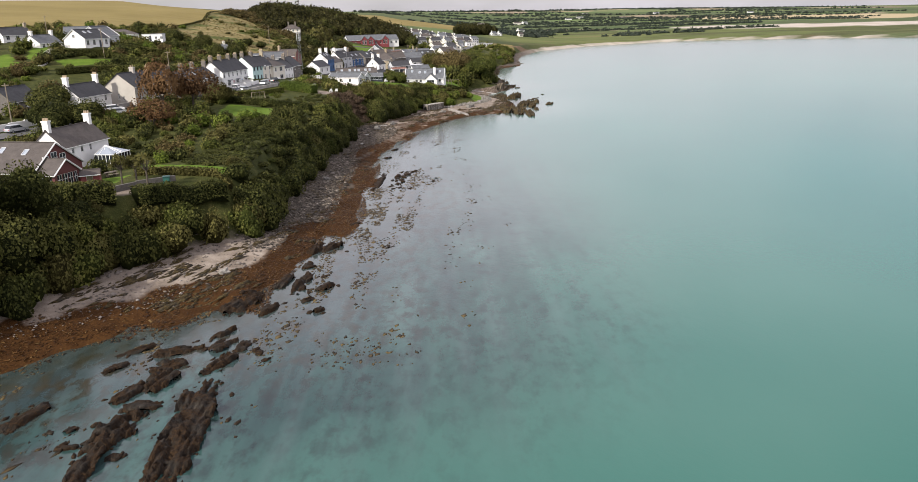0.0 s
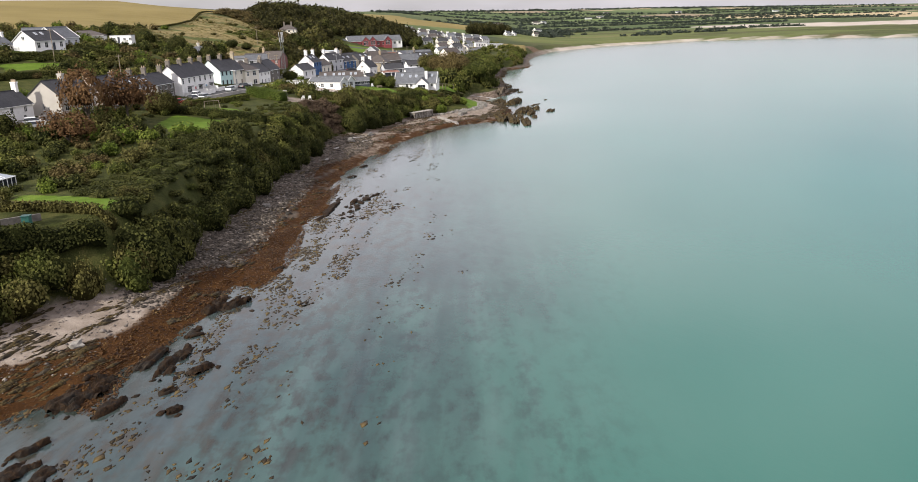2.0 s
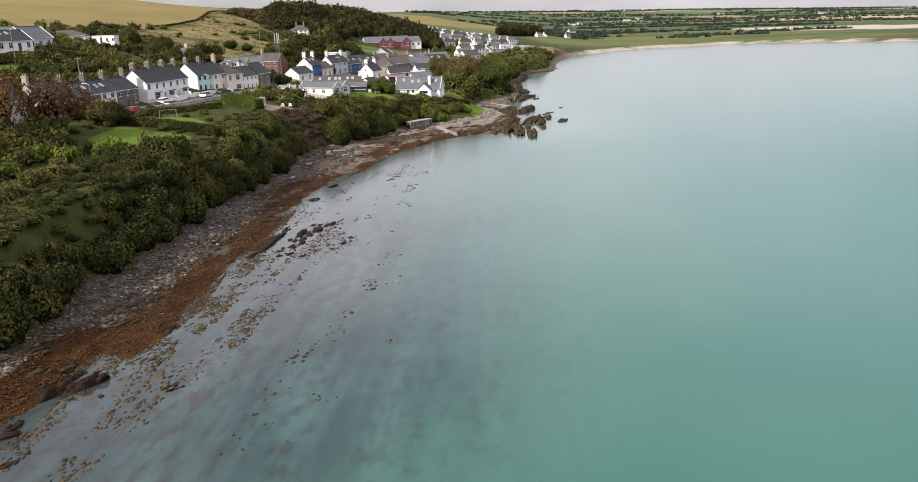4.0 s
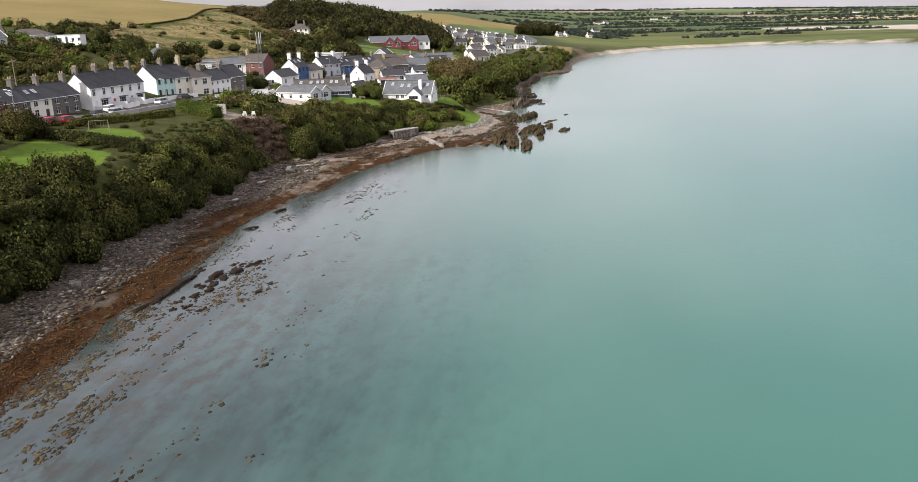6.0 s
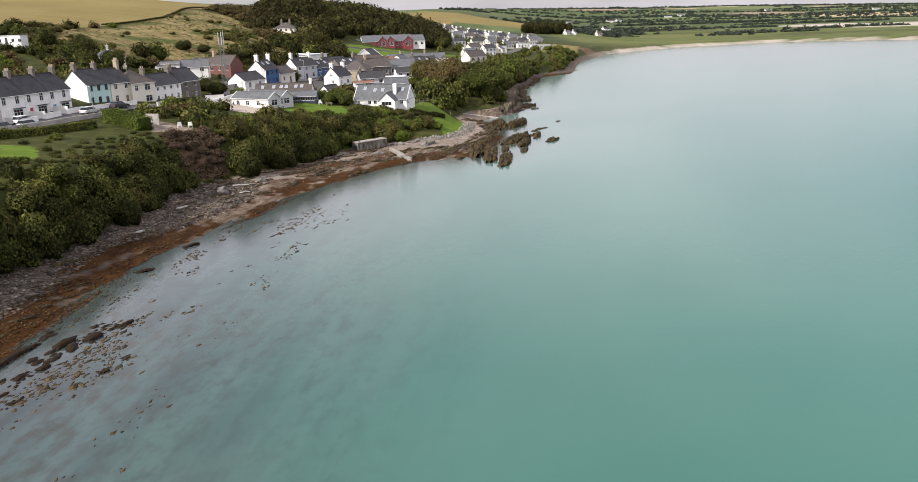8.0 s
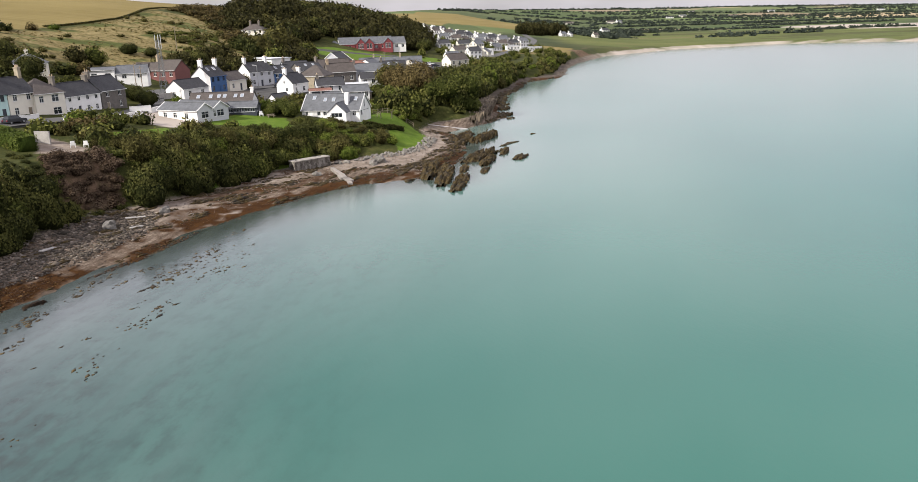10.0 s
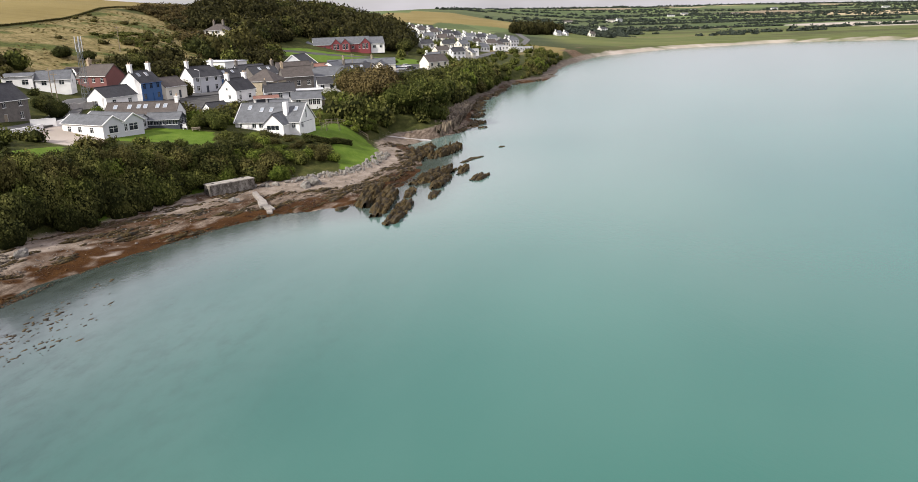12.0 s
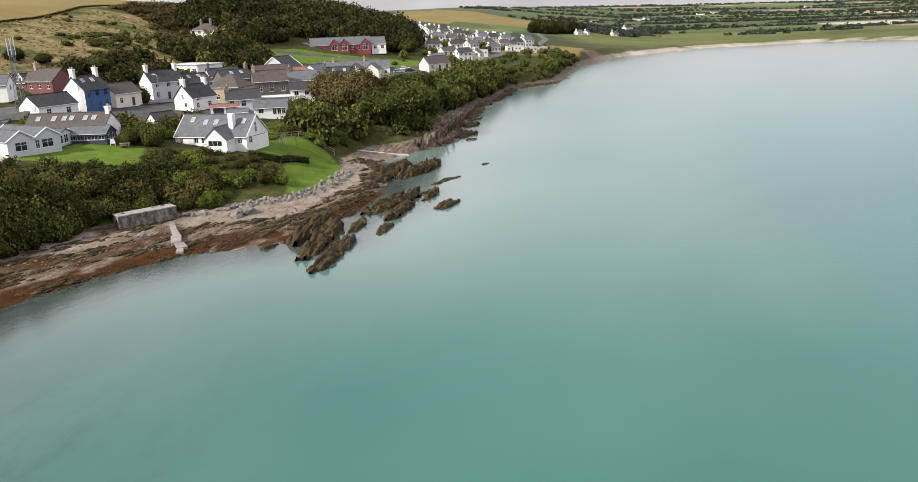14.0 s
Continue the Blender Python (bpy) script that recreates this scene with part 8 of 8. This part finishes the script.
pole("utility_pole", "timber utility pole by the village road", 57.0, 430.0, 9, 0.13, WOOD, cross=True)

# lattice mast
ms = new("lattice_mast")
MB = (0.2, 334.0)
ms.matrix_world = Matrix.Translation((*MB, ground_at(*MB) - 0.2))
tagged(ms, "grey steel lattice mast with aerials", "mast")
MH = 14.2
legs = [(-0.8, -0.8), (0.8, -0.8), (0.8, 0.8), (-0.8, 0.8)]
for lx, ly in legs:
    bm = bmesh.new()
    tube(bm, (lx, ly, 0), (lx * 0.4, ly * 0.4, MH), 0.07, 0.05, 5)
    part("leg", bm, MAST, ms)
for k in range(12):
    z0, z1 = MH * k / 12, MH * (k + 1) / 12
    f0, f1 = 1 - 0.6 * k / 12, 1 - 0.6 * (k + 1) / 12
    for (ax, ay), (bx, by) in zip(legs, legs[1:] + legs[:1]):
        bm = bmesh.new()
        tube(bm, (ax * f0, ay * f0, z0), (bx * f1, by * f1, z1), 0.035, 0.035, 4)
        part("brace", bm, MAST, ms)
        bm = bmesh.new()
        tube(bm, (ax * f1, ay * f1, z1), (bx * f1, by * f1, z1), 0.03, 0.03, 4)
        part("strut", bm, MAST, ms)
for ax, ay in ((-0.7, 0), (0.7, 0.2), (0, 0.6), (0.3, -0.6)):
    bm = bmesh.new()
    tube(bm, (ax, ay, MH - 2.2), (ax, ay, MH + 1.4), 0.09, 0.09, 6)
    tube(bm, (ax, ay, MH - 1), (0, 0, MH - 1), 0.03, 0.03, 4)
    part("aerial", bm, PALE_GREY, ms)

# swing frame, goal, chairs, bench, bins
sw = new("garden_swing")
sw.matrix_world = pose(-11.5, 216.5, ground_at(-11.5, 216.5), 0, 0, 12)
tagged(sw, "timber A-frame garden swing on the lawn", "swing")
for sx0 in (-1.6, 1.6):
    for sy in (-0.9, 0.9):
        bm = bmesh.new()
        tube(bm, (sx0 * 1.15, sy, 0), (sx0, 0, 2.3), 0.06, 0.05, 6)
        part("leg", bm, WOOD, sw)
bm = bmesh.new()
tube(bm, (-1.7, 0, 2.3), (1.7, 0, 2.3), 0.06, 0.06, 6)
part("beam", bm, WOOD, sw)
for sx0 in (-0.7, 0.6):
    bm = bmesh.new()
    box(bm, sx0 - 0.25, sx0 + 0.25, -0.1, 0.1, 0.5, 0.55)
    seat_ = part("seat", bm, DARK_TRIM, sw)
    bm = bmesh.new()
    for e in (-0.22, 0.22):
        tube(bm, (sx0 + e, 0, 0.55), (sx0 + e, 0, 2.3), 0.015, 0.015, 4)
    part("rope", bm, WOOD, seat_)
gl = new("goal")
gl.matrix_world = pose(58.6, 315.4, ground_at(58.6, 315.4), 0, 0, -15)
tagged(gl, "small timber goal frame on the lawn", "goal")
for nm, a, c in (("post", (0, 0, 0), (0, 0, 1.9)), ("post", (3, 0, 0), (3, 0, 1.9)), ("crossbar", (0, 0, 1.9), (3, 0, 1.9)), ("stay", (0, 1, 0), (0, 0, 1.9)), ("stay", (3, 1, 0), (3, 0, 1.9))):
    bm = bmesh.new()
    tube(bm, a, c, 0.06, 0.06, 6)
    part(nm, bm, WOOD, gl)


def garden_chair(x, y, ang):
    ob = new("garden_chair")
    ob.matrix_world = pose(x, y, ground_at(x, y) + 0.05, 0, 0, ang)
    tagged(ob, "white slatted garden armchair on the patio", "chair", "patio chairs")
    for nm, b_ in (("seat", (-0.35, 0.35, -0.35, 0.3, 0.36, 0.42)), ("backrest", (-0.35, 0.35, 0.3, 0.38, 0.4, 1.15)), ("armrest", (-0.45, -0.33, -0.4, 0.35, 0.6, 0.65)), ("armrest", (0.33, 0.45, -0.4, 0.35, 0.6, 0.65))):
        bm = bmesh.new()
        box(bm, *b_)
        bmesh.ops.bevel(bm, geom=bm.edges[:], offset=0.02, segments=1, affect="EDGES")
        part(nm, bm, TRIM, ob)
    for lx in (-0.38, 0.38):
        for ly in (-0.35, 0.32):
            bm = bmesh.new()
            box(bm, lx - 0.05, lx + 0.05, ly - 0.05, ly + 0.05, 0, 0.62)
            part("leg", bm, TRIM, ob)


garden_chair(8.6, 251.2, 200)
garden_chair(10.4, 252.4, 185)
garden_chair(31.2, 303.0, 20)


def bench(x, y, ang, label):
    ob = new("picnic_table")
    ob.matrix_world = pose(x, y, ground_at(x, y), 0, 0, ang)
    tagged(ob, label, "table")
    for nm, b_ in (("tabletop", (-0.9, 0.9, -0.38, 0.38, 0.7, 0.76)), ("seat", (-0.9, 0.9, -0.85, -0.58, 0.42, 0.47)), ("seat", (-0.9, 0.9, 0.58, 0.85, 0.42, 0.47)), ("leg", (-0.65, -0.57, -0.8, 0.8, 0.3, 0.4)), ("leg", (0.57, 0.65, -0.8, 0.8, 0.3, 0.4)), ("leg", (-0.65, -0.57, -0.45, 0.45, 0, 0.7)), ("leg", (0.57, 0.65, -0.45, 0.45, 0, 0.7))):
        bm = bmesh.new()
        box(bm, *b_)
        part(nm, bm, WOOD, ob)


bench(33.5, 302.5, 20, "weathered picnic table beside the conservatory")
bench(-30.0, 128.5, 40, "weathered picnic table beside the red bungalow")
bn = new("water_butt")
bn.matrix_world = pose(-20.4, 119.0, ground_at(-20.4, 119.0))
tagged(bn, "dark green plastic garden bin on the terrace", "bin")
bm = bmesh.new()
v = box(bm, -0.45, 0.45, -0.45, 0.45, 0, 1.1)
bmesh.ops.bevel(bm, geom=bm.edges[:], offset=0.06, segments=2, affect="EDGES")
part("body", bm, GREEN_BIN, bn)
bm = bmesh.new()
box(bm, -0.5, 0.5, -0.5, 0.5, 1.1, 1.2)
part("lid", bm, GREEN_BIN, bn)
# conservatory of the white cottage
cv = new("garden_conservatory")
cv.matrix_world = pose(-34.3, 143.5, 10.0, 0, 0, 68 - 90)
tagged(cv, "white framed glass conservatory with a hipped glass roof", "conservatory")
posts = [(0.7 * k, y_) for k in range(6) for y_ in (-2.4, 2.4)] + [(3.5, -1.6 + 0.8 * k) for k in range(5)]
for x_, y_ in posts:
    bm = bmesh.new()
    box(bm, x_ - 0.04, x_ + 0.04, y_ - 0.04, y_ + 0.04, -0.8, 2.1)
    part("post", bm, TRIM, cv)
for bx in ((0, 3.44, -2.5, -2.4), (0, 3.44, 2.4, 2.5), (3.45, 3.6, -2.5, 2.5)):
    bm = bmesh.new()
    box(bm, *bx, 2.1, 2.2)
    part("eaves_rail", bm, TRIM, cv)
for k in range(13):
    a = -90 + 15 * k
    ex, ey = 3.5 * max(0.02, math.cos(radians(a))), 2.5 * math.sin(radians(a))
    bm = bmesh.new()
    tube(bm, (ex, ey, 2.2), (0.6, 0, 3.4), 0.05, 0.05, 4)
    part("roof_bar", bm, TRIM, cv)
for nm, b_ in (("pane", (0, 3.4, -2.38, -2.34, -0.5, 2.1)), ("pane", (0, 3.4, 2.34, 2.38, -0.5, 2.1)), ("pane", (3.42, 3.46, -2.3, 2.3, -0.5, 2.1))):
    bm = bmesh.new()
    box(bm, *b_)
    part(nm, bm, GLASS, cv)
bm = bmesh.new()
ap = bm.verts.new((0.6, 0, 3.36))
rim_ = [bm.verts.new(p) for p in ((0, -2.45, 2.18), (3.5, -2.45, 2.18), (3.5, 2.45, 2.18), (0, 2.45, 2.18))]
for p0, p1 in zip(rim_, rim_[1:]):
    bm.faces.new((p0, p1, ap))
part("glass_roof", bm, SKYGLASS, cv)


def cabbage_palm(x, y, h):
    """A cordyline: bare trunk, a few limbs, round heads of long leaves."""
    ob = new("cabbage_palm")
    ob.matrix_world = Matrix.Translation((x, y, ground_at(x, y) - 0.1))
    tagged(ob, "cabbage palm with spiky olive leaf heads", "tree", "cabbage palms")
    bm = bmesh.new()
    tube(bm, (0, 0, 0), (0.05, 0, h * 0.55), 0.16, 0.12, 7)
    heads = []
    for k in range(6):
        a = k * 1.05
        e = (math.cos(a) * 0.9, math.sin(a) * 0.9, h * (0.75 + 0.12 * (k % 3)))
        tube(bm, (0.05, 0, h * 0.55), e, 0.09, 0.06, 6)
        heads.append(e)
    part("trunk", bm, BARK, ob)
    for e in heads:
        bm = bmesh.new()
        for j in range(46):
            dvec = Vector((r3.gauss(0, 1), r3.gauss(0, 1), r3.gauss(0.25, 0.8))).normalized()
            s_ = dvec.cross(Vector((0, 0, 1))).normalized() * 0.05
            o_ = Vector(e)
            m_ = o_ + dvec * 0.55
            bm.faces.new([bm.verts.new(p) for p in (o_ - s_, o_ + s_, m_ + s_)])
            bm.faces.new([bm.verts.new(p) for p in (o_ - s_, m_ + s_, m_ + dvec * 0.35 - Vector((0, 0, 0.12)))])
        part("leaf_head", bm, LEAF_OLIVE, ob)


cabbage_palm(-22.8, 117.6, 4.6)
cabbage_palm(-26.8, 120.4, 4.2)
cabbage_palm(-25.2, 122.4, 3.6)

# fallen driftwood and pale slabs on the beach
for x, y, a, L_ in ((16.5, 219, 70, 2.6), (22.5, 236.5, 30, 3.0), (24, 232, 50, 2.2), (14, 205, 80, 1.8)):
    bm = bmesh.new()
    box(bm, -L_ / 2, L_ / 2, -0.35, 0.35, 0, 0.22)
    bmesh.ops.bevel(bm, geom=bm.edges[:], offset=0.07, segments=1, affect="EDGES")
    ob = part("beach_slab", bm, CONCRETE)
    ob.matrix_world = pose(x, y, ground_at(x, y), 0, 4, a)
    tagged(ob, "pale flat slab lying on the shingle", "slab")


# ---- the distance: hedgerows, copses and woods on the plain ----
COPSES = [(560, 1500, 150, 24, 110), (330, 1300, 80, 16, 70), (470, 1230, 110, 10, 70), (700, 1340, 130, 14, 80), (820, 1480, 160, 18, 90), (900, 1800, 240, 30, 120), (430, 1720, 150, 22, 80)]
COPSES += [(640, 1950, 220, 30, 110), (1150, 1950, 200, 30, 90), (1000, 1450, 110, 14, 60), (260, 1420, 60, 14, 50), (1300, 2300, 260, 40, 90), (800, 2500, 240, 40, 80), (380, 2300, 160, 30, 60), (560, 1080, 40, 5, 18), (470, 1010, 60, 5, 26), (400, 960, 34, 5, 14), (640, 1090, 60, 5, 22)]
COPSES += [(2000, 3600, 500, 60, 130), (1500, 3500, 300, 50, 90), (900, 3400, 300, 40, 70), (500, 3300, 200, 30, 50), (195, 1900, 50, 25, 60), (230, 1270, 90, 4, 30), (300, 1500, 100, 12, 60), (330, 1650, 60, 20, 40), (240, 930, 30, 12, 40), (255, 905, 16, 8, 24), (285, 985, 30, 10, 30), (330, 1100, 45, 12, 36), (300, 1090, 50, 14, 40), (380, 1200, 40, 8, 26)]
# haze is painted into this leaf colour as a blue-grey tint
LEAF_FAR_HAZED = foliage("hazed_distant_leaves", (0.020, 0.027, 0.022), (0.034, 0.043, 0.033), (0.060, 0.070, 0.048))
def hedge_lines(n_lines, d0, d1, spacing):
    """Broken lines of trees that run across the slopes, with a few that climb them."""
    px, py = [], []
    for i in range(n_lines):
        d = d0 + (d1 - d0) * rng.random()
        a0 = rng.uniform(0.06, 0.62)
        L = rng.uniform(0.06, 0.22) * d
        climb = rng.random() < 0.22
        s_ = np.arange(0, L * (0.5 if climb else 1), spacing * (0.6 + d / 3000))
        bx, by = a0 * d, d
        wob = d * 0.012 * waves(s_ / L * 6, s_ * 0 + i, 1.0, 7)
        px.append(bx + s_ * (0.35 if climb else 0.97) + wob * 0.3 + rng.normal(0, 2, len(s_)))
        py.append(by + s_ * (0.9 if climb else -0.22 + rng.normal(0, 0.12)) + wob + rng.normal(0, 2.5, len(s_)))
    return np.concatenate(px), np.concatenate(py)


hx, hy = hedge_lines(46, 1500, 3900, 6.0)
cx, cy = [], []
# copses: middle x, y, half length, half depth, trees
for bx, by, sx_, sy_, k in COPSES:
    k = int(k * (1.7 if by < 1600 else 1.0))
    a = rng.uniform(0, 6.28, k)
    q = np.sqrt(rng.random(k))
    cx.append(bx + sx_ * q * np.cos(a))
    cy.append(by + sy_ * q * np.sin(a) - 0.2 * sx_ * q * np.cos(a))
hx, hy = np.concatenate([hx, *cx]), np.concatenate([hy, *cy])
k = (signed(FOOT, hx, hy) > 25) & ~inside(STUBBLE[1], hx, hy) & ~((hx < 140) & (hy < 790))
hx, hy = hx[k], hy[k]
hh = rng.uniform(1.8, 4.4, len(hx)) * (0.75 + hy / 6500)
TUFT = [leaf_shape(400 + k, 16, 0.34, 1, 0.9, 0.3, 0.8) for k in range(5)]
plant_mass("far_hedgerows", "distant hedgerows and copses across the farmland", "hedgerows", TUFT, np.column_stack([hx, hy, land(hx, hy) - 0.8]), np.column_stack([hh * 1.35, hh * 1.0]), LEAF_FAR_HAZED)

# the dark plantation above the far houses
px_, py_ = jittered(172, 218, 868, 916, 5.5)
k = np.abs((py_ - 892) - 0.9 * (px_ - 195)) < 17
px_, py_ = px_[k], py_[k]
th = rng.uniform(8.5, 11.5, len(px_))
plant_mass("plantation", "square dark conifer plantation above the far houses", "plantation", FARTREE, np.column_stack([px_, py_, land(px_, py_) - 0.5]), np.column_stack([th * 0.45, th * 0.85]), LEAF_WOOD)
